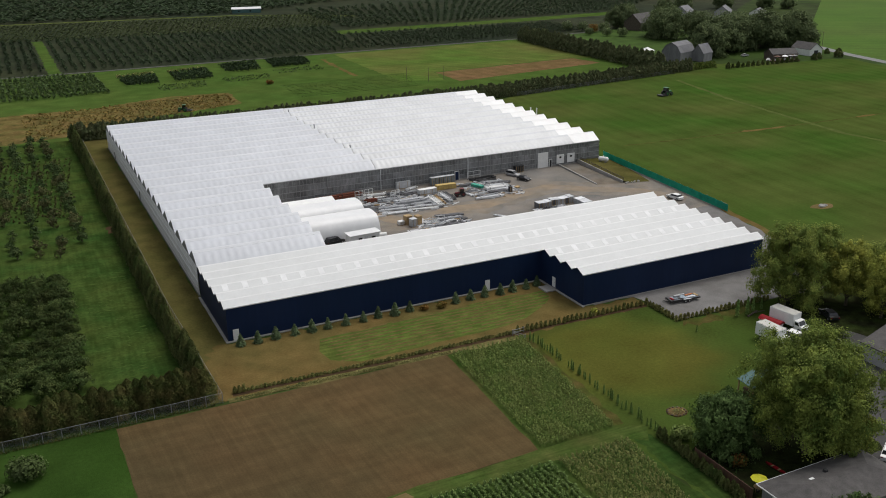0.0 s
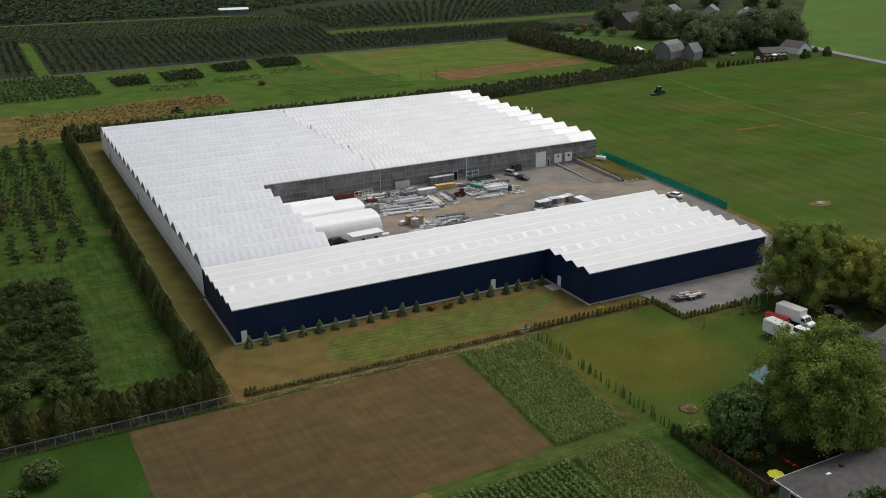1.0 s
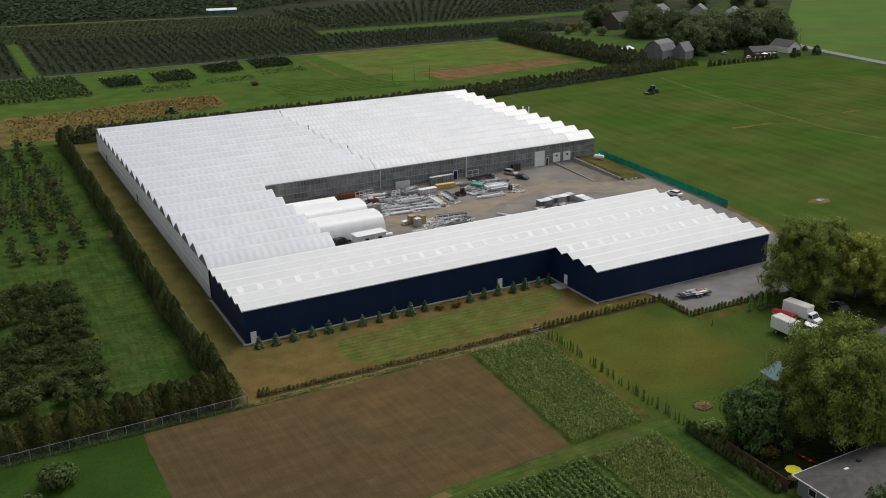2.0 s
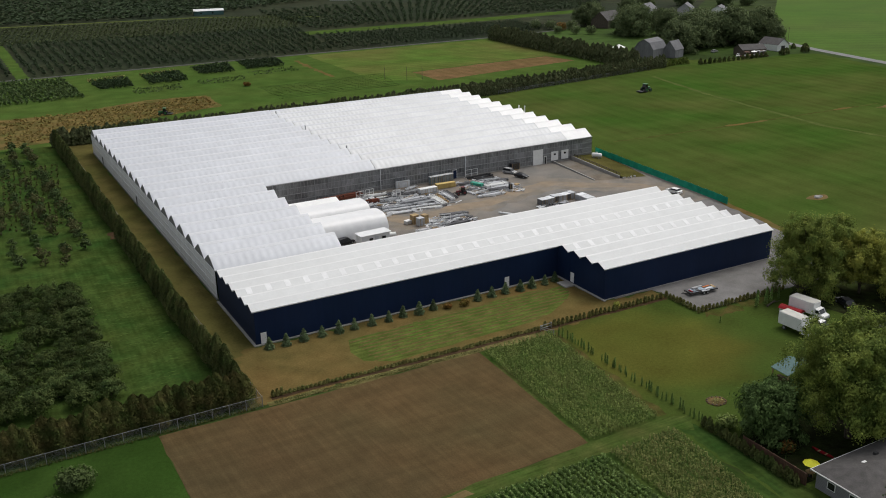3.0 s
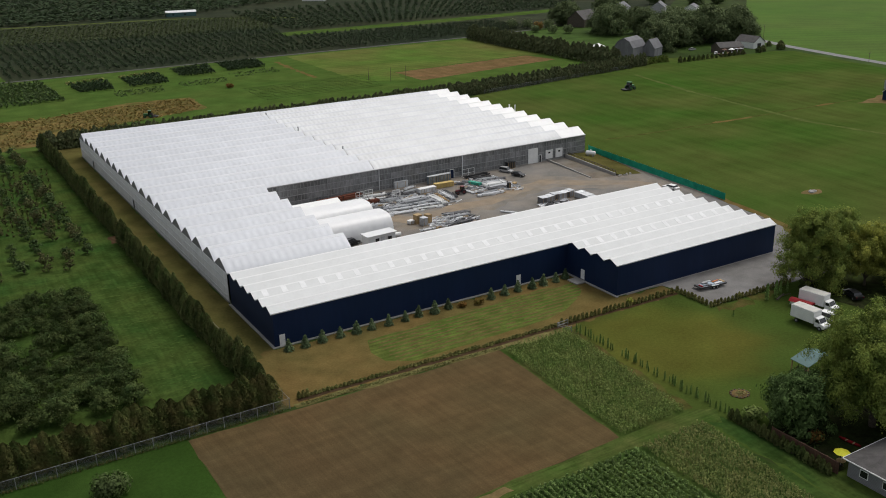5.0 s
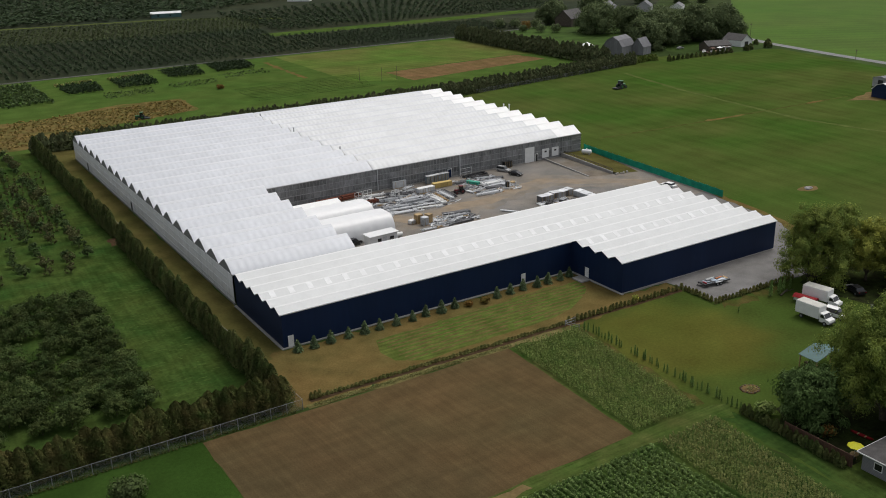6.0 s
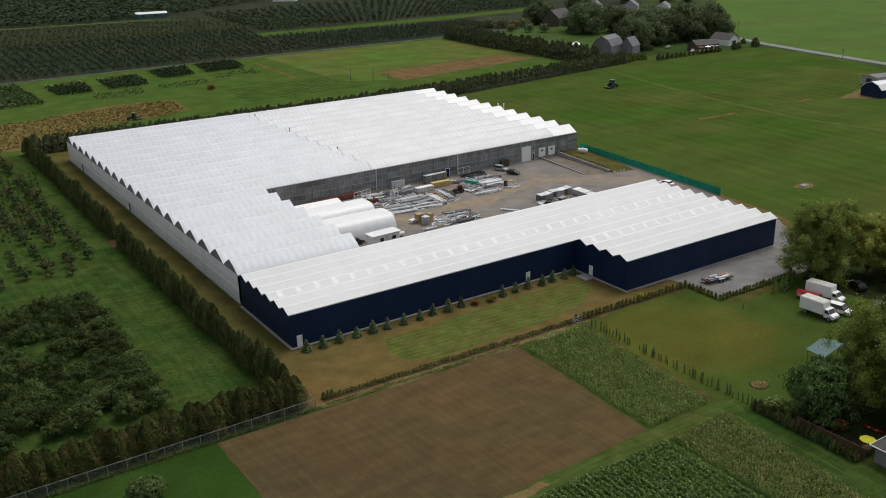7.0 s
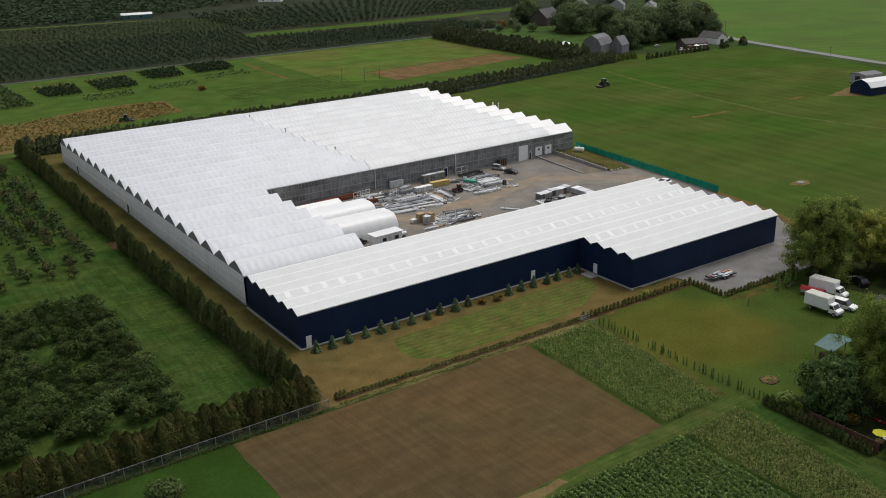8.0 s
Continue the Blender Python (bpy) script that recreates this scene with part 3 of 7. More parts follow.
patch("hedge_litter", [(74.6, -31.4), (76, -29.6), (90, -29.4), (93, -31), (88, -31.9), (80, -32.4)], M["litter"], 0.038, "brown worn earth along the low hedge", "bare earth", 0.5, 1.2)
# These two patches paint the shade below the garden trees and the maples.
patch("shaded_garden", [(48.0, -64.5), (52, -61), (58, -60), (66, -60), (74, -66), (72, -76), (48.0, -76.4)], M["soil"], 0.045, "garden ground darkened for the shade under its trees", "garden", 0.5, 1.5)
patch("maple_ground", [(99, -29.5), (111, -30), (122, -40), (122, -56), (104, -54), (97, -44), (94, -36)], M["soil"], 0.05, "ground under the maples darkened for their shade", "ground", 0.7, 1.5)
patch("fence_lawn", [(43.4, -58), (45.6, -57.2), (46.6, -62), (47.4, -64), (47.4, -95), (43.0, -95)], M["lawn"], 0.036, "green grass between the crop and the wooden fence", "lawn", 0.3, 1.2)
patch("near_lawn", [(-80, -21.3), (-21.7, -21.3), (-21.4, -60), (-23, -95), (-80, -95)], M["lawn_dark"], 0.03, "green lawn beside the tilled field", "lawn", 0.1)
patch("parking_lot", [(75, -16.2), (66, -16), (66, -15), (108.5, -15), (108.5, 24), (130.2, 24), (127.8, 15), (126.6, 5), (124.0, -5), (117, -16), (111, -30), (101, -29), (75.3, -28.8)],
      M["gravel"], 0.055, "grey gravel parking lot beside the navy building", "parking lot")
patch("yard", [(27, 22.5), (134, 22.5), (134.8, 77.6), (27, 77.6)], M["yard"], 0.05, "gravel construction yard of grey and tan stone", "yard")
band("dusty_verge", [(46, 60), (54, 47), (61, 50), (68, 52.5), (78, 51), (87, 54), (96, 57), (104, 57.5), (113, 50), (122, 43), (129, 31)], 11.0, M["dusty"], 0.06, "dusty pale brown gravel beside the wheel track", "track", 1.1)
band("tan_track", [(51, 57), (55, 47), (61, 49), (68, 52), (78, 51), (87, 54), (96, 57), (104, 58), (112, 50), (122, 43), (128, 32)], 5.0, M["track"], 0.065, "tan worn wheel track across the yard", "track", 0.45)
band("fence_verge", [(136.2, 79), (130.6, 22), (128.6, 13), (127.2, 4), (124.4, -6), (119, -15)], 2.4, M["strip"], 0.03, "tan worn verge beside the green fence", "verge", 0.3)
band("road", [(330, -160), (342, 0), (363, 118), (372, 160), (383, 205), (396, 242), (470, 420)], 6.0, M["asphalt"], 0.06, "grey asphalt country road", "road", 0.05)
band("orchard_track", [(-200, 655), (15, 640), (155, 622), (240, 560)], 7.0, M["pale_grass"], 0.05, "pale track between far orchards", "track", 0.6)
band("orchard_lane", [(-3.5, 353), (-3.5, 512)], 6.0, M["backgrass"], 0.05, "green grass lane between orchard blocks", "track", 0.4)
band("grass_track", [(182, 456), (322, 460), (430, 468)], 20.0, M["backgrass"], 0.05, "green grass lane between far orchards", "track", 0.6)
band("meadow_track", [(250, 183), (238, 138), (232, 105), (226, 68), (229, 45), (233, 20)], 1.9, M["pale_grass"], 0.035, "pale wheel track across the meadow", "track", 0.25)
band("faint_track", [(150, 88), (185, 86), (238, 84.5), (276, 84)], 1.3, M["faint"], 0.037, "faint brown wheel track across the meadow", "track", 0.3)
band("bare_track", [(131, 334), (128.5, 305), (126, 270)], 2.2, M["strip"], 0.06, "brown worn track between grass plots", "bare earth", 0.5)
band("bare_track", [(198, 85.8), (208, 85.4), (217, 85.1)], 1.6, M["strip"], 0.045, "bare tan earth streak in the meadow", "bare earth", 0.5)
band("bare_track", [(252, 84.4), (261, 84.2)], 1.6, M["strip"], 0.045, "bare tan earth streak in the meadow", "bare earth", 0.5)
for k, (x, y, w, d) in enumerate([(153.6, 9.8, 3.4, 2.0)]):
    pts = [(x + w * math.cos(a) * (1 + 0.15 * math.sin(3 * a + k)), y + d * math.sin(a)) for a in np.linspace(0, 2 * math.pi, 15)[:-1]]
    patch("bare_patch", pts, M["bare"], 0.04, "bare tan earth showing in the meadow", "bare earth", 0.25, 1.0)
patch("hut_ground", [(268, 79), (284, 68), (298, 58), (334, 60), (334, 90), (306, 86), (286, 83)], M["bare"], 0.04, "bare tan earth round the far barns", "bare earth", 0.6)
patch("driveway", [(62, -95), (64, -79), (74, -70), (86, -56), (99, -44), (104, -38), (112, -40), (112, -95)], M["drive"], 0.04, "dark asphalt driveway between the houses", "driveway")

# ---- the navy building ----
EAVE, RIDGE, TOOTH = 6.3, 7.15, 3.8
XE, XN = 108.0, 63.9
warehouse = thing("warehouse", "long navy steel warehouse with white ridged roof", "warehouse", at=(0, 0, 0))


def zigzag(y0, n, pitch, low, high):
    out = []
    for k in range(n):
        out += [(y0 + k * pitch, low), (y0 + (k + 0.5) * pitch, high)]
    return out + [(y0 + n * pitch, low)]


EXT = 15.4
TE = EXT / 4
west = [(0, 0.16)] + zigzag(0, 6, TOOTH, EAVE, RIDGE) + [(22.8, 0.16)]
part("wall", Shape().prism(west, "x", 0.0, 0.2), M["navy"], warehouse)
part("wall", Shape().box(0.2, XN, 0, 0.2, 0.16, EAVE), M["navy"], warehouse)
notch = [(-EXT, 0.16)] + zigzag(-EXT, 4, TE, EAVE, RIDGE) + [(0, 0.16)]
part("wall", Shape().prism(notch, "x", XN, XN + 0.2), M["navy"], warehouse)
part("wall", Shape().box(XN + 0.2, XE, -EXT, -EXT + 0.2, 0.16, EAVE), M["navy"], warehouse)
east = [(-EXT, 0.16)] + zigzag(-EXT, 4, TE, EAVE, RIDGE) + zigzag(0, 6, TOOTH, EAVE, RIDGE)[1:] + [(22.8, 0.16)]
part("wall", Shape().prism(east, "x", XE, XE + 0.2), M["navy"], warehouse)
part("wall", Shape().box(0.2, XE, 22.6, 22.8, 0.16, EAVE), M["navy"], warehouse)
for x0, x1, y0, y1 in ((-0.5, XN, -0.5, 0.1), (-0.5, 0.1, 0.1, 23), (XN - 0.5, XN + 0.1, -EXT - 0.5, -0.5), (XN + 0.1, XE + 0.3, -EXT - 0.12, -EXT + 0.1),
                       (XE + 0.1, XE + 0.6, -EXT + 0.1, 23), (0.1, XE + 0.1, 22.7, 23.2)):
    part("footing", Shape().box(x0, x1, y0, y1, -0.2, 0.16, 0, 0.03), M["concrete"], warehouse, "grey concrete footing")
for k in range(10):
    x0 = -0.35 if k >= 4 else XN - 0.35
    p = TOOTH if k >= 4 else TE
    y0 = (k - 4) * TOOTH if k >= 4 else -EXT + k * TE
    ym, y1, x1 = y0 + p / 2, y0 + p, XE + 0.45
    th = 0.12
    s = Shape().add([(x0, y0, EAVE + 0.02), (x1, y0, EAVE + 0.02), (x1, ym, RIDGE + 0.02), (x0, ym, RIDGE + 0.02),
                     (x0, y0, EAVE + th), (x1, y0, EAVE + th), (x1, ym, RIDGE + th), (x0, ym, RIDGE + th)],
                    [(3, 2, 1, 0), (4, 5, 6, 7), (0, 1, 5, 4), (1, 2, 6, 5), (2, 3, 7, 6), (3, 0, 4, 7)])
    part("roof_sheet", s, M["roofwhite"], warehouse)
    s = Shape().add([(x0, ym, RIDGE + 0.02), (x1, ym, RIDGE + 0.02), (x1, y1, EAVE + 0.02), (x0, y1, EAVE + 0.02),
                     (x0, ym, RIDGE + th), (x1, ym, RIDGE + th), (x1, y1, EAVE + th), (x0, y1, EAVE + th)],
                    [(3, 2, 1, 0), (4, 5, 6, 7), (0, 1, 5, 4), (1, 2, 6, 5), (2, 3, 7, 6), (3, 0, 4, 7)])
    part("roof_sheet", s, M["roofwhite"], warehouse)
    part("ridge_cap", Shape().prism([(ym - 0.22, RIDGE + 0.03), (ym, RIDGE + 0.155), (ym + 0.22, RIDGE + 0.03)], "x", x0 - 0.03, x1 + 0.03), M["ridgewhite"], warehouse)
    part("gutter", Shape().box(x0, x1, y0 - 0.13, y0 + 0.13, EAVE - 0.05, EAVE + 0.15), M["ridgewhite"], warehouse)


def skylight(x, y0, pitch):
    sl = (RIDGE - EAVE) / (pitch / 2)
    a, b = y0 + 0.18, y0 + pitch / 2 - 0.14
    za, zb = EAVE + 0.125 + sl * 0.18, EAVE + 0.125 + sl * (b - y0)
    w = 1.06
    part("skylight", Shape().add([(x, a, za), (x + w, a, za), (x + w, b, zb), (x, b, zb), (x, a, za + .03), (x + w, a, za + .03), (x + w, b, zb + .03), (x, b, zb + .03)],
                                 [(3, 2, 1, 0), (4, 5, 6, 7), (0, 1, 5, 4), (1, 2, 6, 5), (2, 3, 7, 6), (3, 0, 4, 7)]), M["skylight"], warehouse, "paler skylight sheet")


for k in range(29):
    skylight(1.5 + k * 3.66, TOOTH * 2, TOOTH)
for k in range(12):
    skylight(65.9 + k * 3.66, -EXT + 3 * TE, TE)


def plain_door(x, y, z, along, width=0.85, high=1.95):
    """A white steel door in its frame; along: the wall's direction."""
    d = Shape()
    f = Shape()
    h = Shape()
    if along == "x":
        d.box(x, x + width, y - 0.06, y - 0.01, z, z + high, 0, 0.01)
        f.box(x - 0.09, x, y - 0.1, y - 0.005, z, z + high + 0.09).box(x + width, x + width + 0.09, y - 0.1, y - 0.005, z, z + high + 0.09)
        f.box(x, x + width, y - 0.1, y - 0.005, z + high, z + high + 0.09)
        h.box(x + width - 0.16, x + width - 0.06, y - 0.14, y - 0.06, z + 0.95, z + 1.05)
    else:
        d.box(x - 0.06, x - 0.01, y, y + width, z, z + high, 0, 0.01)
        f.box(x - 0.1, x - 0.005, y - 0.09, y, z, z + high + 0.09).box(x - 0.1, x - 0.005, y + width, y + width + 0.09, z, z + high + 0.09)
        f.box(x - 0.1, x - 0.005, y, y + width, z + high, z + high + 0.09)
        h.box(x - 0.14, x - 0.06, y + 0.06, y + 0.16, z + 0.95, z + 1.05)
    ob = part("door", d, M["white"], warehouse, "white steel door")
    part("frame", f, M["white"], ob)
    part("handle", h, M["steel"], ob)


plain_door(1.0, 0, 0.17, "x")
plain_door(51.2, 0, 0.17, "x")
plain_door(XN, -5.6, 0.3, "y", 0.9)
setting("entrance_slab", Shape().box(61.2, 63.35, -6.6, -3.6, 0.0, 0.3, 0, 0.04), M["concrete"], "small concrete slab at a door", "slab")

# ---- the greenhouse ----
GUT, TOP, BAY, Y0 = 6.1, 8.25, 7.6, 23.8
greenhouse = thing("greenhouse", "large white film greenhouse with many arched bays", "greenhouse")


def arch(u):
    """Height over the gutter, 0 to 1, at u from -1 to 1 across a bay: a steep pointed arch."""
    a = abs(u)
    return 1.03 - 0.84 * math.sqrt(a * a + 0.0016) - 0.189 * a ** 2.6


def bay_roof(x0, x1, yc, mat, puff=0.10, hoop=1.55, slant0=0.0, slant1=0.0, half=3.8, gut=None, top=None, straight=False, parent=None):
    """One arched bay: film pushed out between its hoops."""
    gut, top = GUT if gut is None else gut, TOP if top is None else top
    n = max(2, round((x1 - x0) / hoop)) * 4
    c = 12
    vs, fs = [], []
    for i in range(n + 1):
        t = i / n
        for j in range(c + 1):
            u = -1 + 2 * j / c
            h = (1 - abs(u)) if straight else arch(u)
            low = min(1.0, max(0.0, (abs(u) - 0.22) / 0.45))
            bulge = puff * abs(math.sin(math.pi * i / 4)) * (0.28 + 0.72 * low * low * (3 - 2 * low)) * (1 - abs(u) ** 6)
            xx = x0 + slant0 * u * half + (x1 + slant1 * u * half - x0 - slant0 * u * half) * t
            vs.append((xx, yc + u * half, gut + (top - gut) * h + bulge))
    for i in range(n):
        for j in range(c):
            a = i * (c + 1) + j
            fs.append((a, a + c + 1, a + c + 2, a + 1))
    ob = part("bay_roof", Shape().add(vs, fs, True), mat, parent or greenhouse)
    for p in ob.data.polygons:
        if p.normal.z < 0:
            ob.data.flip_normals()
        break
    if not straight and parent is None:
        # This ridge strip is an added part, paler to brighten the bay's crest.
        top_line = [(yc + u * half, gut + (top - gut) * arch(u) + puff * 0.28 + 0.012) for u in (-0.2, -0.1, -0.03, 0.03, 0.1, 0.2)]
        part("ridge_sheet", Shape().prism([(y, z - 0.03) for y, z in top_line] + top_line[::-1], "x", x0 - 0.02, x1 + 0.02), M["ridgefilm"], greenhouse, "added strip of brighter film along the ridge")
    return ob


def gable(x, yc, mat, half=3.8, th=0.08, gut=None, top=None, straight=False):
    gut, top = GUT if gut is None else gut, TOP if top is None else top
    us = np.linspace(-1, 1, 13)
    outline = [(yc + u * half, gut + (top - gut) * ((1 - abs(u)) if straight else arch(u)) - 0.02) for u in us]
    return part("gable", Shape().prism(outline, "x", x, x + th), mat, greenhouse)


def right_edge(y):
    return 132.3 + 0.042 * (y - 78)


for k in range(19):
    yc = Y0 + BAY * (k + 0.5)
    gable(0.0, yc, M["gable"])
    if k < 7:
        bay_roof(0.0, 26.5, yc, M["film"])
        gable(26.4, yc, M["film2"])
    else:
        bay_roof(0.0, 59.0, yc, M["film"])
        xs = 123.0 + 0.045 * (yc - 80)
        bay_roof(59.25, xs, yc, M["film_east"], 0.18, top=TOP - 0.12)
        bay_roof(xs + 0.15, right_edge(yc), yc, M["film2"], 0.0, 4.5, straight=True, top=TOP - 0.1, slant1=0.042)
        gable(58.85, yc, M["film2"])
        gable(59.17, yc, M["film2"], top=TOP - 0.12)
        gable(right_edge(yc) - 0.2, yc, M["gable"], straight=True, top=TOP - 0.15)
for k in range(20):
    y = Y0 + BAY * k
    x1 = 26.5 if k < 7 else right_edge(y)
    part("gutter", Shape().box(-0.1, x1, y - 0.2, y + 0.2, GUT - 0.12, GUT + 0.1), M["steel"], greenhouse)
YH, YB = Y0 + 7 * BAY, Y0 + 19 * BAY
# long west wall of film between posts, with a concrete curb
part("wall", Shape().box(-0.06, 0.0, Y0, YB, 0.35, GUT), M["wallfilm"], greenhouse, "grey film side wall")
part("curb", Shape().box(-0.2, 0.2, Y0, YB, -0.1, 0.35), M["concrete"], greenhouse)
part("wall", Shape().box(0.0, right_edge(YB), YB, YB + 0.06, 0.35, GUT), M["wallfilm"], greenhouse, "grey film back wall")
s = Shape().add([(right_edge(YH) - 0.05, YH, 0.3), (right_edge(YB) - 0.05, YB, 0.3), (right_edge(YB) - 0.05, YB, GUT), (right_edge(YH) - 0.05, YH, GUT),
                 (right_edge(YH), YH, 0.3), (right_edge(YB), YB, 0.3), (right_edge(YB), YB, GUT), (right_edge(YH), YH, GUT)],
                [(0, 1, 2, 3), (7, 6, 5, 4), (3, 2, 6, 7), (1, 5, 6, 2), (0, 3, 7, 4)])
part("wall", s, M["wallfilm"], greenhouse, "grey film side wall")
for z in (1.25, 2.9, 4.5):
    part("rail", Shape().box(-0.12, -0.06, Y0, YB, z, z + 0.09), M["alu"], greenhouse)
post = Shape().box(-0.09, -0.06, -0.04, 0.04, 0.3, GUT).mesh("post", M["alu"])
for k in range(39):
    ob = part("post", post, None, greenhouse)
    ob.location = (0, Y0 + 3.8 * k, 0)
for y in (98.5, 149.0):
    part("door", Shape().box(-0.16, -0.08, y, y + 1.1, 0.35, 2.5), M["dark"], greenhouse, "dark door in the film wall")
for x, y in ((59.3, 97), (59.3, 130), (59.3, 158)):
    part("roof_fan", Shape().tube((x, y, TOP - 1.5), (x, y, TOP + 0.45), 0.2, 0.2, 10).tube((x, y, TOP + 0.4), (x, y, TOP + 0.65), 0.34, 0.22, 10), M["steel"], greenhouse)
# south wall of the hall, facing the yard: panels between posts, over a curb
M["hallwall_up"] = material("hall_upper_film", (0.262, 0.267, 0.272), 0.25, spread=0.25, scale=0.5, fine=2.5, spec=0.5, stretch=(1.2, 1, 0.5), each=0.12,
                            second=(0.17, 0.172, 0.172), second_scale=0.35, second_amount=0.9)
M["hallwall_mid"] = material("glazing_and_gutter_shade", (0.180, 0.184, 0.184), 0.2, spread=0.35, scale=0.5, fine=2.5, spec=0.5, stretch=(1.2, 1, 0.5), each=0.2,
                             second=(0.20, 0.205, 0.205), second_scale=0.3, second_amount=0.9)
M["hallpost"] = material("pale_post", (0.27, 0.273, 0.276), 0.45, 0.2, spread=0.1)
# The top row repeats the darker glazing to paint the shadow below the gutter.
rows_hall = [(0.3, 1.4, 0.0, "hallwall"), (1.4, 2.9, 0.01, "hallwall_mid"), (2.9, 4.5, 0.02, "hallwall_up"), (4.5, GUT - 0.1, 0.03, "hallwall_mid")]
panels = [Shape().box(0.02, 3.78, dy, dy + 0.06, z0, z1).mesh("wall_panel", M[mt]) for z0, z1, dy, mt in rows_hall]
hpost = Shape().box(-0.07, 0.07, -0.1, 0.07, 0.0, GUT - 0.1).mesh("post", M["hallpost"])
mullion = Shape().box(-0.025, 0.025, -0.03, 0.0, 0.3, GUT - 0.1).mesh("mullion", M["siding"])
n_hall = int((right_edge(YH) - 26.1) / 3.8)
for k in range(n_hall):
    for me in panels:
        ob = part("wall_panel", me, None, greenhouse)
        ob.location = (26.1 + 3.8 * k, YH, 0)
    ob = part("post", hpost, None, greenhouse)
    ob.location = (26.1 + 3.8 * k, YH, 0)
    for j in (0.95, 1.9, 2.85):
        ob = part("mullion", mullion, None, greenhouse)
        ob.location = (26.1 + 3.8 * k + j, YH, 0)
part("rail", Shape().box(26.1, right_edge(YH), YH - 0.1, YH, 2.85, 2.98), M["siding"], greenhouse)
part("rail", Shape().box(26.1, right_edge(YH), YH - 0.06, YH, 1.37, 1.44), M["siding"], greenhouse)
part("rail", Shape().box(26.1, right_edge(YH), YH - 0.06, YH, 4.5, 4.57), M["siding"], greenhouse)
part("rail", Shape().box(26.1, right_edge(YH), YH - 0.12, YH + 0.02, GUT - 0.1, GUT + 0.06), M["alu"], greenhouse)
part("curb", Shape().box(26.1, right_edge(YH), YH - 0.15, YH + 0.15, -0.1, 0.32), M["concrete"], greenhouse)
xe = 26.1 + 3.8 * n_hall
part("wall_panel", Shape().box(xe, right_edge(YH), YH, YH + 0.07, 0.3, GUT), M["hallwall"], greenhouse)
part("wall_panel", Shape().box(26.0, 26.1, Y0, YH, 0.3, GUT), M["film2"], greenhouse, "white film wall")

for x in (60.3, 87.1):
    part("downpipe", Shape().box(x - 0.09, x + 0.09, YH - 0.3, YH - 0.12, 0.3, GUT), M["alu"], greenhouse)


def hall_door(x0, x1, z1, mat, label, z0=0.05, window=False):
    ob = part("door", Shape().box(x0, x1, YH - 0.24, YH - 0.12, z0, z1, 0, 0.02), mat, greenhouse, label)
    part("frame", Shape().box(x0 - 0.12, x0, YH - 0.28, YH - 0.1, z0, z1 + 0.12).box(x1, x1 + 0.12, YH - 0.28, YH - 0.1, z0, z1 + 0.12)
         .box(x0, x1, YH - 0.28, YH - 0.1, z1, z1 + 0.12), M["white"], ob)
    if window:
        xm = (x0 + x1) / 2
        part("window", Shape().box(xm - 0.35, xm + 0.35, YH - 0.27, YH - 0.245, z0 + 1.6, z0 + 2.1), M["glass"], ob)


hall_door(110.5, 113.8, 4.5, M["white"], "tall white sliding door")
hall_door(114.45, 115.2, 2.2, M["dark"], "dark personnel door")
hall_door(117.05, 119.4, 3.25, M["white"], "white dock door", 0.65, True)
hall_door(120.8, 123.15, 3.25, M["white"], "white dock door", 0.65, True)
hall_door(83.0, 84.15, 2.5, M["navy"], "dark blue door")

# low hoop houses against the west bays, and a flat white roof
for x1, yc, half, top, nm in ((45.6, 46.0, 4.95, 5.1, "near"), (45.8, 56.0, 4.9, 5.1, "far")):
    hoop = thing("hoop_house", "white film hoop house with rounded roof against the greenhouse", "hoop house", "hoop houses by the yard")
    n = 28
    us = np.arccos(np.clip(np.sin(np.linspace(math.pi / 2, -math.pi / 2, 15)), -1, 1))
    vs, fs = [], []
    for i in range(n + 1):
        x = 26.15 + (x1 - 26.15) * i / n
        for a in us:
            b = 1 + 0.012 * abs(math.sin(math.pi * i / 4)) * min(1.0, 2.2 * abs(math.cos(a)))
            vs.append((x, yc - half * math.cos(a) * b, 0.3 + (top - 0.3) * math.sqrt(max(0.0, 1 - math.cos(a) ** 4)) * b))
    for i in range(n):
        for j in range(14):
            a = i * 15 + j
            fs.append((a, a + 15, a + 16, a + 1))
    part("roof", Shape().add(vs, fs, True), M["film2"], hoop)
    part("end_wall", Shape().prism([(yc - half * math.cos(a), 0.1 + (top - 0.1) * math.sqrt(max(0.0, 1 - math.cos(a) ** 4)) - 0.03) for a in us], "x", x1 - 0.15, x1 - 0.05), M["film2"], hoop)
    part("base_rail", Shape().box(26.15, x1, yc - half - 0.06, yc - half + 0.06, 0, 0.32), M["steel"], hoop)
    part("base_rail", Shape().box(26.15, x1, yc + half - 0.06, yc + half + 0.06, 0, 0.32), M["steel"], hoop)
lean = thing("lean_to", "long white flat-roofed shelter beside the hoop houses", "shelter")
part("roof", Shape().add([(26.15, 60.6, 4.0), (41.5, 60.6, 4.0), (41.5, 63.0, 4.6), (26.15, 63.0, 4.6), (26.15, 60.6, 4.2), (41.5, 60.6, 4.2), (41.5, 63.0, 4.8), (26.15, 63.0, 4.8)],
                         [(3, 2, 1, 0), (4, 5, 6, 7), (0, 1, 5, 4), (1, 2, 6, 5), (2, 3, 7, 6), (3, 0, 4, 7)]), M["white"], lean)
part("wall", Shape().box(26.15, 41.3, 62.7, 62.9, 0, 4.5), M["film2"], lean)
for x in (29, 33, 37, 41.2):
    part("post", Shape().box(x - 0.08, x + 0.08, 60.7, 60.86, 0, 4.05), M["steel"], lean)


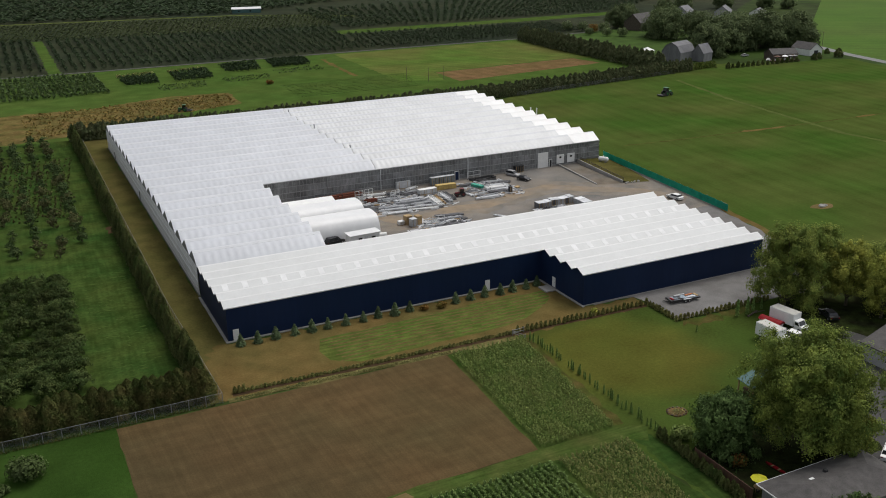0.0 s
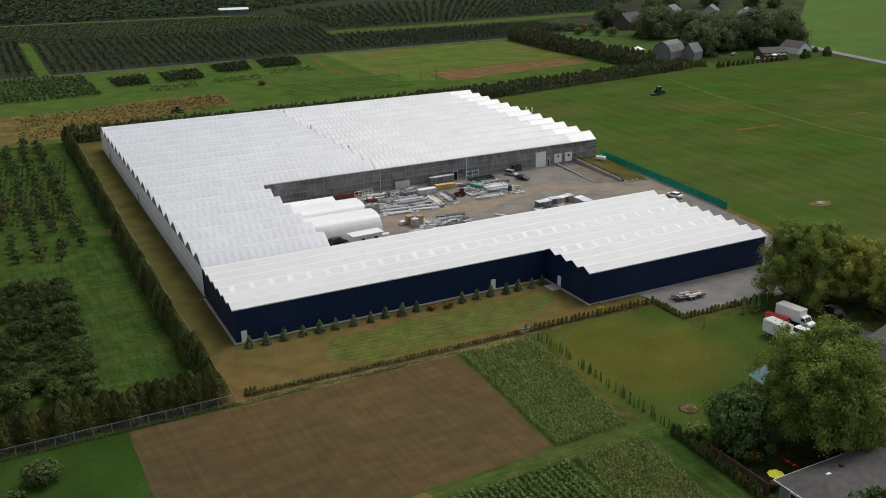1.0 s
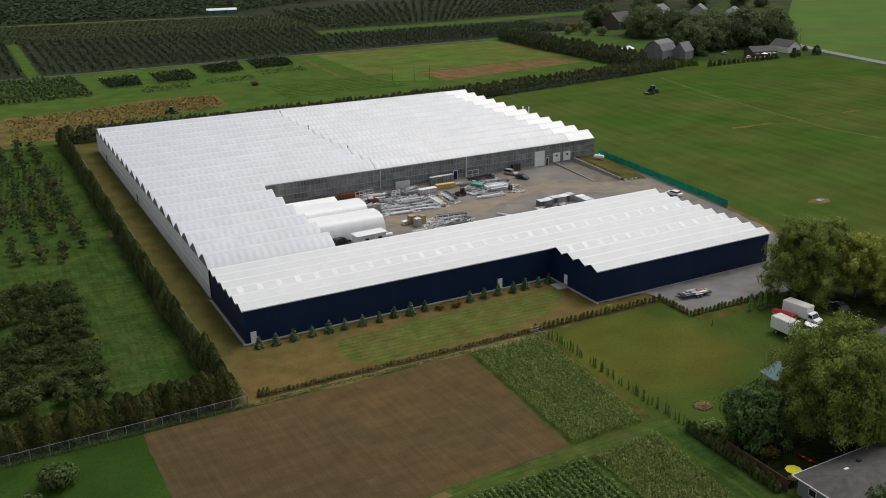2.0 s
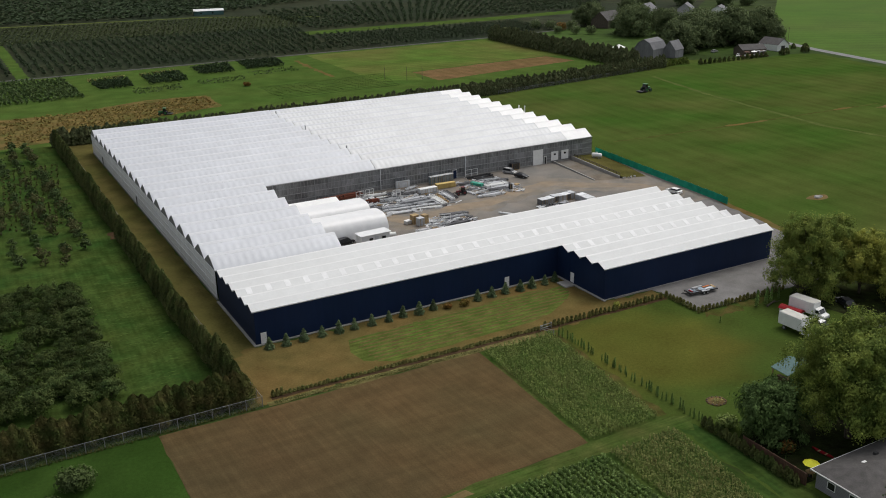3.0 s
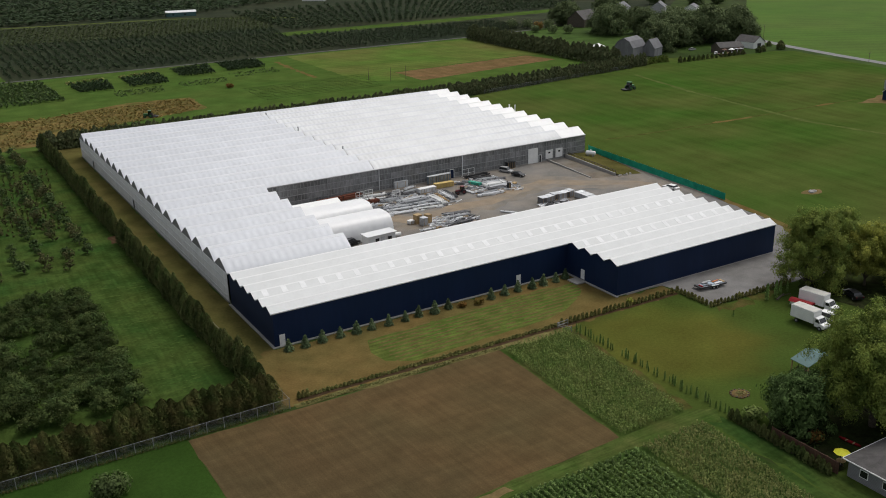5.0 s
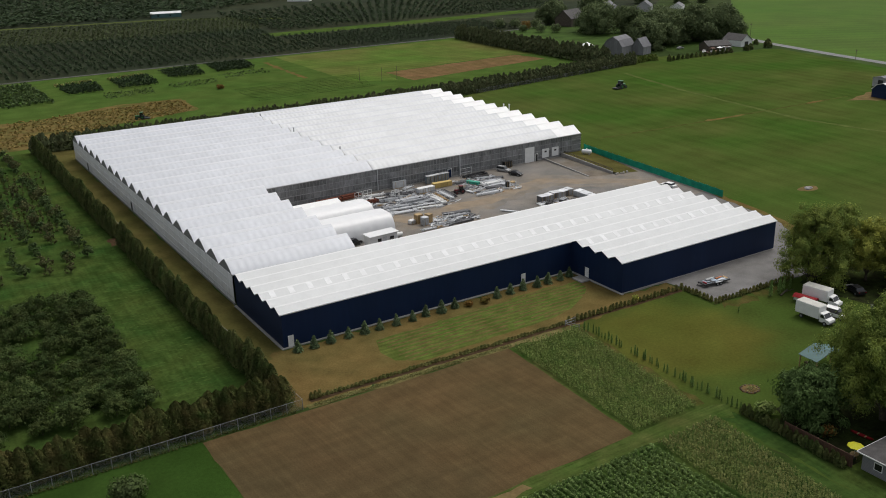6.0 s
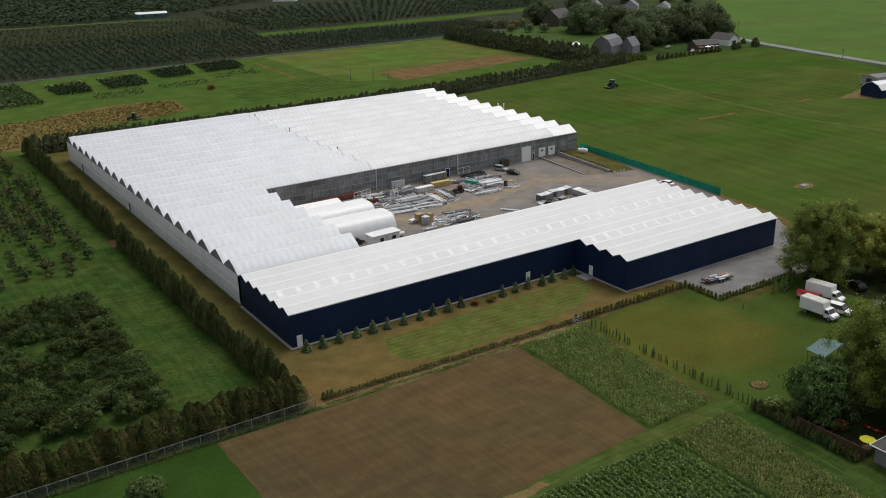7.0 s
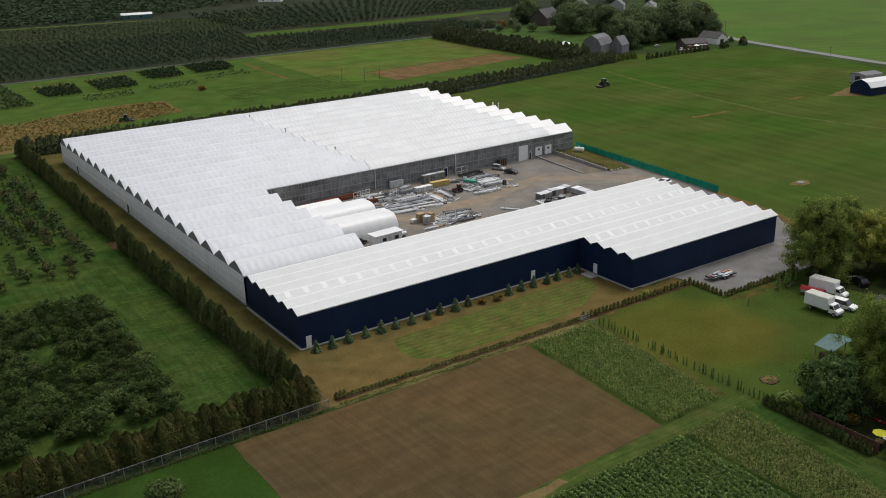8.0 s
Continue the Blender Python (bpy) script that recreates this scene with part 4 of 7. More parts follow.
# ---- plants ----
def tree_at(src, x, y, turn=0.0, size=1.0, z=0.0, tall=None):
    """A copy of a built plant at a place."""
    ob = copy_thing(src, pose(x, y, z, 0, 0, turn))
    ob.scale = (size, size, size * (tall or 1.0))
    return ob


def cedar(name, seed, high, wide, n, mat, label, category, group, at, size=0.30, turn=0.0, blunt=2.4):
    """An upright evergreen: a pointed column of flat sprays round a short trunk."""
    g = np.random.default_rng(seed)
    ob = thing(name, label, category, group, at, turn)
    part("trunk", Shape().tube((0, 0, 0), (0, 0, high * 0.8), wide * 0.07, wide * 0.02, 6), M["bark"], ob)
    t = g.random(n) ** 0.8
    z = 0.1 + t * (high - 0.1)
    a = g.uniform(0, 2 * math.pi, n)
    ribs = 1 + 0.16 * np.sin(5 * a + seed + 2.0 * t) + 0.10 * np.sin(t * 13 + seed + 3 * a)
    r = wide / 2 * np.clip(1 - t ** blunt, 0.02, 1) ** 0.75 * (0.78 + 0.22 * np.minimum(t * 4, 1)) * ribs * g.uniform(0.7, 1.06, n)
    p = np.stack([r * np.cos(a), r * np.sin(a), z], 1)
    nm = np.stack([np.cos(a), np.sin(a), np.full(n, 0.5)], 1)
    part("crown", quads("crown", leaves(p, nm, size, g, 1.9, 0.4), mat), None, ob)
    return ob


def spruce(seed, at, high=2.3, wide=1.7):
    g = np.random.default_rng(seed)
    ob = thing("spruce", "young blue-green spruce planted along the navy wall", "tree", "spruces along the wall", at)
    part("trunk", Shape().tube((0, 0, 0), (0, 0, high * 0.95), 0.06, 0.015, 6), M["bark"], ob)
    ps, ns = [], []
    for k in range(9):
        t = k / 9
        z0, rad = 0.15 + t * (high - 0.25), wide / 2 * (1 - t) ** 0.9
        m = int(70 * (1 - t)) + 10
        a, rr = g.uniform(0, 2 * math.pi, m), rad * g.uniform(0.25, 1.05, m)
        ps.append(np.stack([rr * np.cos(a), rr * np.sin(a), z0 - rr * 0.25 + g.normal(0, 0.05, m)], 1))
        ns.append(np.stack([np.cos(a) * 0.6, np.sin(a) * 0.6, np.ones(m)], 1))
    part("crown", quads("crown", leaves(np.concatenate(ps), np.concatenate(ns), 0.24, g, 2.0, 0.15), M["spruce"]), None, ob)
    return ob


def broad_tree(name, seed, high, wide, n, mat, label, at, group="", bare=0.25, lobes=14, size=0.45, category="tree", droop=0.0, squash=1.0, trunk=None, clump=0, gather=0.42, extra=(), long=1.6):
    """A broad tree: tapered trunk, limbs to the lobes of an uneven crown of leaves."""
    g = np.random.default_rng(seed)
    ob = thing(name, label, category, group, at)
    base, top = high * bare, high
    tr = trunk or high * 0.028
    wood = Shape().tube((0, 0, -0.1), (0.02 * high * g.normal(), 0.02 * high * g.normal(), base * 1.2), tr, tr * 0.7, 8)
    L = []
    for k in range(lobes):
        a, f = 2 * math.pi * (k * 0.618 + g.random() * 0.2), g.random()
        zz = base + (top - base) * (0.12 + 0.72 * ((k + 0.5) / lobes))
        reach = wide / 2 * 0.66 * (0.25 + 0.75 * math.sin(math.pi * min(1.0, 0.25 + 0.72 * (k + 0.5) / lobes))) * (0.75 + 0.4 * f)
        c = (reach * math.cos(a), reach * math.sin(a), zz)
        r = wide * 0.185 * g.uniform(0.5, 1.55)
        L.append((*c, r, r, r * 0.8 * squash))
        if tr > 0.03:
            wood.tube((0, 0, base * g.uniform(0.6, 1.1)), (c[0] * 0.8, c[1] * 0.8, c[2]), tr * 0.4, tr * 0.1, 5)
    L.append((0, 0, base + (top - base) * 0.5, wide * 0.3, wide * 0.3, (top - base) * 0.42))
    L += list(extra)
    part("trunk", wood, M["bark"], ob)
    if clump:
        p, nm = clump_points(L, n, g, clump, gather, droop)
    else:
        p, nm = crown_points(L, n, g)
    p[:, 2] = np.maximum(p[:, 2], 0.3)
    part("crown", quads("crown", leaves(p, nm, size, g, long + droop * 0.2, droop * 0.4), mat), None, ob)
    return ob


def shrub(name, seed, high, wide, n, mat, label, at, group="", category="shrub", size=0.2):
    g = np.random.default_rng(seed)
    ob = thing(name, label, category, group, at)
    part("stem", Shape().tube((0, 0, 0), (0, 0, high * 0.6), 0.05, 0.02, 5).tube((0, 0, 0.05), (wide * 0.2, 0, high * 0.6), 0.03, 0.01, 5), M["bark"], ob)
    L = [(wide * 0.22 * math.cos(k * 2.4), wide * 0.22 * math.sin(k * 2.4), high * (0.45 + 0.06 * (k % 3)), wide * 0.3, wide * 0.3, high * 0.42) for k in range(5)]
    p, nm = crown_points(L, n, g, 0.6)
    p[:, 2] = np.maximum(p[:, 2], 0.05)
    part("crown", quads("crown", leaves(p, nm, size, g), mat), None, ob)
    return ob


g = np.random.default_rng(11)
# the tall hedge west of the greenhouse
CED = "dense dark green cedar in a tall hedge"
GRP = "cedars of the tall hedge"
west_pts = []
y = -16.0
while y < 184:
    if not 73.6 < y < 79.4:
        west_pts.append((-9.2 + 1.0 * max(0.0, (20 - y) / 36) + 0.2 * g.normal(), y + 0.1 * g.normal()))
    y += 1.2
pat = [cedar("cedar", 20 + k, 5.2 + 0.45 * (k % 3), 2.2 + 0.3 * (k % 2), 1500, M["cedar"], CED, "tree", GRP, (*west_pts[k], 0), 0.185) for k in range(5)]
for x, y in west_pts[5:]:
    tree_at(pat[int(g.integers(5))], x, y, g.uniform(0, 360), g.uniform(0.82, 1.17))
# the hedge behind the chain-link fence near the camera
near_pts = [(-8.0 - 1.22 * k, -18.5 + 0.35 * g.normal()) for k in range(45)]
GRPN = "cedars behind the chain-link fence"
patn = [cedar("cedar", 40 + k, 5.3 + 0.6 * (k % 2), 3.4, 2900, M["cedar_near"], "bushy cedar with brown-tipped sprays in a hedge", "tree", GRPN, (*near_pts[k], 0), 0.175, 0.0, 2.6) for k in range(4)]
for x, y in near_pts[4:]:
    tree_at(patn[int(g.integers(4))], x, y, g.uniform(0, 360), g.uniform(0.85, 1.15))


def hedge_stuff(name, line, step, high, wide, per, mat, label, seed, size=0.8):
    """A long far hedge as one mesh of sprays."""
    gg = np.random.default_rng(seed)
    ps, ns = [], []
    for a, b in zip(line, line[1:]):
        d = math.hypot(b[0] - a[0], b[1] - a[1])
        for i in range(int(d / step)):
            t = i * step / d
            cx, cy = a[0] + (b[0] - a[0]) * t + gg.normal(0, 0.3), a[1] + (b[1] - a[1]) * t + gg.normal(0, 0.3)
            h, w = high * gg.uniform(0.87, 1.13), wide * gg.uniform(0.85, 1.15)
            u = gg.random(per) ** 0.8
            r = w / 2 * np.minimum((1 - u) * 2.2 + 0.1, 1) * gg.uniform(0.6, 1.05, per)
            an = gg.uniform(0, 2 * math.pi, per)
            ps.append(np.stack([cx + r * np.cos(an), cy + r * np.sin(an), 0.1 + u * h], 1))
            ns.append(np.stack([np.cos(an), np.sin(an), np.full(per, 0.4)], 1))
    ob = new(name, quads(name, leaves(np.concatenate(ps), np.concatenate(ns), size, gg, 1.5, 0.3), mat))
    return tagged(ob, label, "hedge", "", "stuff")


hedge_stuff("cedar_hedge", [(-9.4, 185), (30, 183), (90, 183), (166, 186), (259, 200), (274, 202)], 1.05, 5.6, 3.2, 200, M["cedar_far"], "long dark cedar hedge behind the greenhouse", 5, 0.6)
hedge_stuff("cedar_hedge", [(259, 205), (261, 258), (262, 300), (266, 352)], 2.0, 8.5, 4.4, 150, M["cedar_far"], "tall dark cedar windbreak beside the field", 6, 1.0)
hedge_stuff("scrub_hedge", [(274, 202), (284, 205), (292, 203)], 2.0, 3.0, 3.0, 60, M["bushland"], "low scrubby bushes at the meadow edge", 7)

# low hedge along the front strip and round the parking lot
LOW = "low clipped cedar in the boundary hedge"
low_line = [(-3.5, -19.0), (47, -19.9), (75, -20.3), (74.9, -29.0), (98, -29.2)]
lows = []
for a, b in zip(low_line, low_line[1:]):
    d = math.hypot(b[0] - a[0], b[1] - a[1])
    sp = 0.95 if a[0] >= 47 else 0.7
    for i in range(int(d / sp)):
        t = i * sp / d
        lows.append((a[0] + (b[0] - a[0]) * t, a[1] + (b[1] - a[1]) * t, a[0] >= 47))
patl = [cedar("hedge_cedar", 60 + k, 1.1 + 0.1 * k, 0.68, 130, M["lowhedge"], LOW, "shrub", "cedars of the low hedge", (lows[k][0], lows[k][1], 0), 0.22) for k in range(3)]
for x, y, tall in lows[3:]:
    tree_at(patl[int(g.integers(3))], x, y + 0.08 * g.normal(), g.uniform(0, 360), g.uniform(0.8, 1.1), 0, 0.95 if tall else 0.5)
# thin row of young cedars beside the crop
ys = [-24.0 - 0.82 * k for k in range(43) if k not in (12, 13, 25)]
pc = cedar("young_cedar", 71, 1.8, 0.34, 160, M["youngcedar"], "slim young cedar in a thin row", "tree", "row of young cedars", (47.0, ys[0], 0), 0.13, 0.0, 1.6)
for yy in ys[1:]:
    tree_at(pc, 47.5 - 0.01 * max(0, -40 - yy) + 0.15 * g.normal(), yy + 0.15 * g.normal(), g.uniform(0, 360), g.uniform(0.6, 1.05))
# bushier cedars against the wooden fence
pf = cedar("fence_cedar", 72, 1.75, 0.85, 260, M["cedar"], "dark bushy cedar against the wooden fence", "shrub", "cedars along the wooden fence", (46.9, -59.4, 0), 0.17)
for k in range(1, 21):
    tree_at(pf, 46.85 - 0.02 * k + 0.1 * g.normal(), -59.4 - 0.83 * k, 47 * k, g.uniform(0.85, 1.2))
# slim columns beside the lot
for x, y, sc in ((86, -32.6, 1.9), (88.2, -32.8, 2.0), (90.2, -32.2, 1.6), (92.4, -32.0, 1.3), (75.2, -34.2, 0.7)):
    tree_at(pc, x, y, 30 * x, sc)

# young spruces along the navy wall
SPX = [1.6, 4.6, 7.9, 11.3, 14.5, 17.5, 20.9, 24.3, 27.4, 30.6, 33.8, 43.2, 46.5, 49.7, 52.9, 55.8, 58.9, 61.6]
sp = [spruce(80 + k, (SPX[k], -2.4 - 0.2 * (k % 2), 0), 2.45 + 0.1 * k, 2.05) for k in range(3)]
for x in SPX[3:]:
    tree_at(sp[int(g.integers(3))], x, -2.5 + 0.25 * g.normal(), g.uniform(0, 360), g.uniform(0.88, 1.08))
sh = shrub("russet_shrub", 90, 1.2, 1.8, 260, M["russet"], "low russet-leaved shrub by the navy wall", (36.4, -3.1, 0), "russet shrubs")
tree_at(sh, 39.8, -3.6, 50, 1.15)
shrub("yellow_shrub", 91, 1.5, 1.5, 200, M["maple_gold"], "small yellow-leaved shrub in the low hedge", (63.4, -19.6, 0))

# the near orchard: dense low fruit trees
ORC = "dense low fruit tree in the near orchard"
opts = []
for i in range(10):
    for j in range(10):
        x, y = -25.3 - 3.7 * j + g.normal(0, 0.35), 41.0 - 5.3 * i + g.normal(0, 0.3)
        if any(math.hypot(x - gx, (y - gy_) * 1.4) < 2.7 for gx, gy_ in ((-38.7, 25), (-34.6, 18), (-32, 14), (-33, -7), (-44, -6))):
            continue
        opts.append((x, y))
pa = [broad_tree("fruit_tree", 100 + k, 3.0 + 0.3 * k, 4.5 + 0.3 * k, 2600, M["orchard"], ORC, (*opts[k], 0), "near orchard trees", 0.22, 15, 0.19, "fruit tree", 0.0, 0.7, 0.10, 26) for k in range(3)]
for x, y in opts[3:]:
    tree_at(pa[int(g.integers(3))], x, y, g.uniform(0, 360), g.uniform(0.8, 1.15))
# the middle orchard: separate small trees in rows
mid = []
for j in range(9):
    xr = -17.6 - 4.8 * j
    yy = 60.0 + g.uniform(0, 3)
    while yy < 186:
        if g.random() > 0.16 and not (134 < yy < 146 and j > 0):
            mid.append((xr - 0.012 * (yy - 60) + g.normal(0, 0.4), yy))
        yy += g.uniform(3.2, 5.2)
pm = [broad_tree("orchard_tree", 110 + k, 2.7 + 0.3 * k, 3.3 + 0.2 * k, 520, M["apple_brown" if k == 2 else "apple"], "small browning orchard tree in mown grass" if k == 2 else "small grey-green orchard tree in mown grass", (*mid[k], 0), "middle orchard trees", 0.1, 10, 0.24,
                 "fruit tree", 0.0, 1.0, 0.08, 16) for k in range(3)]
for x, y in mid[3:]:
    tree_at(pm[int(g.integers(3))], x, y, g.uniform(0, 360), g.uniform(0.55, 1.1) * (1.15 if y > 150 else 1.0))

# the big trees near the houses
willow_tops = [(-3.4, 3.6, 14.8, 3.4, 3.4, 2.6), (3.2, -3.6, 14.6, 3.4, 3.4, 2.6), (-0.6, 0.4, 16.6, 3.6, 3.6, 2.2), (3.6, 2.6, 14.2, 3.0, 3.0, 2.4), (-3.8, -2.2, 13.6, 3.2, 3.2, 2.4), (5.6, -5.2, 11.6, 3.0, 3.0, 2.6)]
broad_tree("willow", 131, 17.8, 16.4, 150000, M["willow"], "large spreading willow with pale drooping leaves", (61.9, -71.7, 0), "", 0.13, 48, 0.17, "tree", 1.5, 0.9, 0.55, 150, 0.55, willow_tops)
broad_tree("willow", 137, 10.0, 8.6, 36000, M["willow_gold"], "smaller willow with yellowing drooping leaves behind the house", (66.2, -73.4, 0), "", 0.12, 24, 0.17, "tree", 1.6, 1.0, 0.3, 120, 0.5)
broad_tree("walnut", 132, 9.0, 9.6, 26000, M["walnut"], "dark glossy-leaved tree beside the wooden fence", (52.4, -66.2, 0), "", 0.06, 30, 0.19, "tree", 0.9, 1.0, 0.22, 40, 0.42, (), 2.3)
MPL = "maples by the parking lot"
broad_tree("maple", 133, 15.8, 13.8, 58000, M["maple"], "tall maple with leaves turning yellow", (97.9, -32.4, 0), MPL, 0.05, 34, 0.18, "tree", 0.8, 1.2, 0.35, 110, 0.55)
broad_tree("maple", 134, 16.0, 9.5, 34000, M["maple"], "tall narrow maple with leaves turning yellow", (105.6, -32.6, 0), MPL, 0.06, 28, 0.18, "tree", 0.8, 1.3, 0.32, 100, 0.55)
broad_tree("maple", 135, 14.0, 9.0, 26000, M["maple_gold"], "tall maple with thin golden leaves", (107.6, -38.0, 0), MPL, 0.12, 26, 0.18, "tree", 0.8, 1.3, 0.3, 90, 0.5)
broad_tree("maple", 136, 12.0, 8.5, 22000, M["maple_gold"], "tall maple with thin golden leaves", (108.5, -45.0, 0), MPL, 0.12, 24, 0.18, "tree", 0.8, 1.3, 0.28, 90, 0.5)
broad_tree("maple", 138, 11.5, 9, 20000, M["maple_gold"], "tall maple with thin golden leaves", (114.5, -44.0, 0), MPL, 0.1, 24, 0.18, "tree", 0.8, 1.3, 0.3, 90, 0.5)
broad_tree("maple", 139, 12.0, 9, 20000, M["maple"], "smaller maple with low green branches", (115, -38.5, 0), MPL, 0.06, 22, 0.2, "tree", 0.8, 1.2, 0.2, 90, 0.55)
shrub("garden_bush", 141, 3.4, 5.2, 1500, M["paleshrub"], "pale blossoming garden bush on the lawn", (-33.8, -29.6, 0), "", "bush", 0.26)
shrub("garden_bush", 142, 1.3, 2.6, 300, M["paleshrub"], "small pale bush on the lawn", (-37.2, -31.9, 0), "", "bush", 0.24)
shrub("garden_bush", 143, 2.0, 3.4, 600, M["corn"], "pale yellow-green bush beside the young cedar row", (49.6, -61.0, 0), "", "bush", 0.26)

# far trees round the farmhouses
FT = "large dark green tree near the farmhouses"
barn_trees = [(347, 310, 19), (352, 326, 16), (358, 375, 16), (316, 238, 17), (334, 246, 20), (343, 249, 18)]
house_trees = [(359, 245, 20), (369, 245, 18), (378, 240, 19), (384, 240, 17), (352, 262, 18), (368, 266, 17), (366, 300, 15), (383, 330, 14), (376, 392, 14)]
road_trees = [(395, 290, 13), (440, 430, 13), (520, 452, 13), (545, 432, 12), (430, 300, 9), (408, 274, 10), (468, 440, 12), (560, 420, 11)]
far = barn_trees + house_trees + road_trees
ftp = [broad_tree("tree", 150 + k, 13, 17 - k, 15000, M["fartree"], FT, (far[k][0], far[k][1], 0), "trees round the farmhouses", 0.03, 17, 0.42, "tree", 0.4, 1.05, 0.4, 60, 0.95) for k in range(3)]
for (x, y, h), ob in zip(far, ftp):
    ob.scale = (h / 13, h / 13, h / 13)
for x, y, h in far[3:]:
    tree_at(ftp[int(g.integers(3))], x, y, g.uniform(0, 360), h / 13, 0, 1.0)
oc = [(320, 381, 7), (328, 374, 7), (328, 362, 6), (338, 364, 7), (324, 341, 6), (331, 334, 6), (318, 352, 5)]
for k, (x, y, h) in enumerate(oc):
    shrub("garden_tree", 160 + k, h, h * 1.2, 350, M["russet"] if k == 2 else M["fartree"], "rust-orange garden tree by the farmhouse" if k == 2 else "dark rounded garden tree by the farmhouse",
          (x, y, 0), "garden trees", "tree", 0.7)
pr = cedar("round_cedar", 170, 3.0, 2.2, 160, M["cedar"], "small clipped cedar in a row at the meadow edge", "shrub", "clipped cedars at the meadow edge", (293, 197.0, 0), 0.6)
for k in range(1, 15):
    tree_at(pr, 293 + 3.3 * k, 197.2 + 0.05 * k, k * 40, g.uniform(0.7, 0.95))
for x, y, s_ in ((370.2, 199, 1.9), (375, 211, 1.2), (351, 197.5, 1.4), (356, 199, 1.4)):
    tree_at(pr, x, y, x, s_, 0, 0.75)


# ---- crops and far orchards ----
def crop(name, corners, row, gap, high, per, size, mat, label, seed, flat=1.0, thin=0.0, loose=0.3):
    """Leafy rows filling a four-cornered field, as one mesh."""
    gg = np.random.default_rng(seed)
    a, b, c, d = [np.array(q, float) for q in corners]
    la, lb = np.linalg.norm(b - a), np.linalg.norm(d - a)
    nu, nv = int(la / row), int(lb / gap)
    u, v = np.meshgrid((np.arange(nu) + 0.5) / nu, (np.arange(nv) + 0.5) / nv, indexing="ij")
    u, v = u.ravel(), v.ravel()
    u = u + gg.normal(0, 0.12 / nu, len(u))
    v = v + gg.normal(0, loose / nv, len(v))
    if thin:
        k = gg.random(len(u)) > thin
        u, v = u[k], v[k]
    base = (a[None] * ((1 - u) * (1 - v))[:, None] + b[None] * (u * (1 - v))[:, None] + c[None] * (u * v)[:, None] + d[None] * ((1 - u) * v)[:, None])
    hs = high * gg.uniform(0.65, 1.2, len(base))
    p = np.repeat(base, per, 0)
    z = np.repeat(hs, per) * gg.uniform(0.25, 1.0, len(p))
    r = size * 0.7
    p = np.stack([p[:, 0] + gg.normal(0, r * 0.6, len(p)), p[:, 1] + gg.normal(0, r * 0.6, len(p)), z], 1)
    nm = np.stack([gg.normal(0, 0.5 * flat, len(p)), gg.normal(0, 0.5 * flat, len(p)), np.ones(len(p))], 1)
    return tagged(new(name, quads(name, leaves(p, nm, size, gg, 2.2, 0.0, 0.5 * flat), mat)), label, "crop", "", "stuff")


crop("corn_patch", [(32.1, -22.8), (46.2, -22.7), (43.0, -54.2), (30.5, -54.3)], 0.9, 0.24, 1.1, 17, 0.115, M["corn"], "leafy green crop patch with yellowing tops", 201)
crop("squash_rows", [(-22, -58.1), (29.9, -58.1), (29.7, -94), (-23, -95)], 0.9, 0.36, 0.65, 17, 0.155, M["squash"], "rows of broad-leaved green crop", 202)
crop("corn_patch", [(30.6, -58.2), (42.6, -58.0), (38.0, -94), (30.0, -94)], 0.9, 0.25, 1.0, 17, 0.115, M["drycorn"], "drying crop patch with brown tops", 203)
M["rankweed"] = leafy("rank_weeds", (0.050, 0.056, 0.022), (0.070, 0.054, 0.030))
crop("orchard_weeds", [(-62, 92), (-19, 92), (-12, 158), (-62, 160)], 1.3, 0.8, 0.55, 6, 0.28, M["rankweed"], "rank brown-green weeds between the orchard trees", 208, thin=0.5)
crop("weed_fringe", [(-62, -21.1), (-7, -20.95), (-7, -21.6), (-62, -21.8)], 0.5, 0.2, 0.4, 5, 0.14, M["cedar_near"], "dark weeds along the foot of the fence", 207)
crop("weed_fringe", [(-4, -20.6), (33, -21.2), (33, -22.0), (-4, -21.6)], 0.4, 0.16, 0.26, 4, 0.13, M["tanweed"], "yellowing weeds along the field edge", 204)
crop("dry_crop", [(-24, 192), (57, 226), (60, 253), (-24, 243)], 1.2, 1.7, 0.45, 3, 0.5, M["tanplant"], "withered brown crop clumps", 205, thin=0.55)
crop("nursery_rows", [(-45, 275), (14.5, 279), (13, 336), (-45, 345)], 2.2, 3.0, 2.0, 12, 0.65, M["apple"], "rows of grey-green nursery trees", 206)
for k, (a, b, c, d) in enumerate([((22, 331), (41, 335), (38, 295), (23, 294)), ((48, 334), (68, 341), (64, 298), (46, 297)), ((75.5, 343), (97.5, 352), (91, 313), (74, 313)),
                                  ((103, 352), (125, 352), (119, 317), (98.5, 317))]):
    q = 0.68 + 0.04 * k
    e, f = (d[0] + (a[0] - d[0]) * q, d[1] + (a[1] - d[1]) * q), (c[0] + (b[0] - c[0]) * q, c[1] + (b[1] - c[1]) * q)
    crop("nursery_plot", [e, f, c, d], 0.6, 3.9, 1.9, 12, 0.5, M["faror"], "dark nursery bed of young plants in rows", 210 + k, thin=0.05, loose=0.10)
    crop("nursery_weeds", [a, b, (f[0], f[1] + 2), (e[0], e[1] + 2)], 1.0, 3.9, 0.8, 6, 0.55, M["tanweed" if k < 2 else "apple"], "thin browning rows at the end of a nursery bed", 214 + k, thin=0.25, loose=0.12)
crop("berry_rows", [(36, 290), (58, 292), (57, 276), (34, 274)], 0.8, 2.9, 0.7, 3, 0.5, M["apple"], "thin rows of low berry plants", 220, thin=0.3)
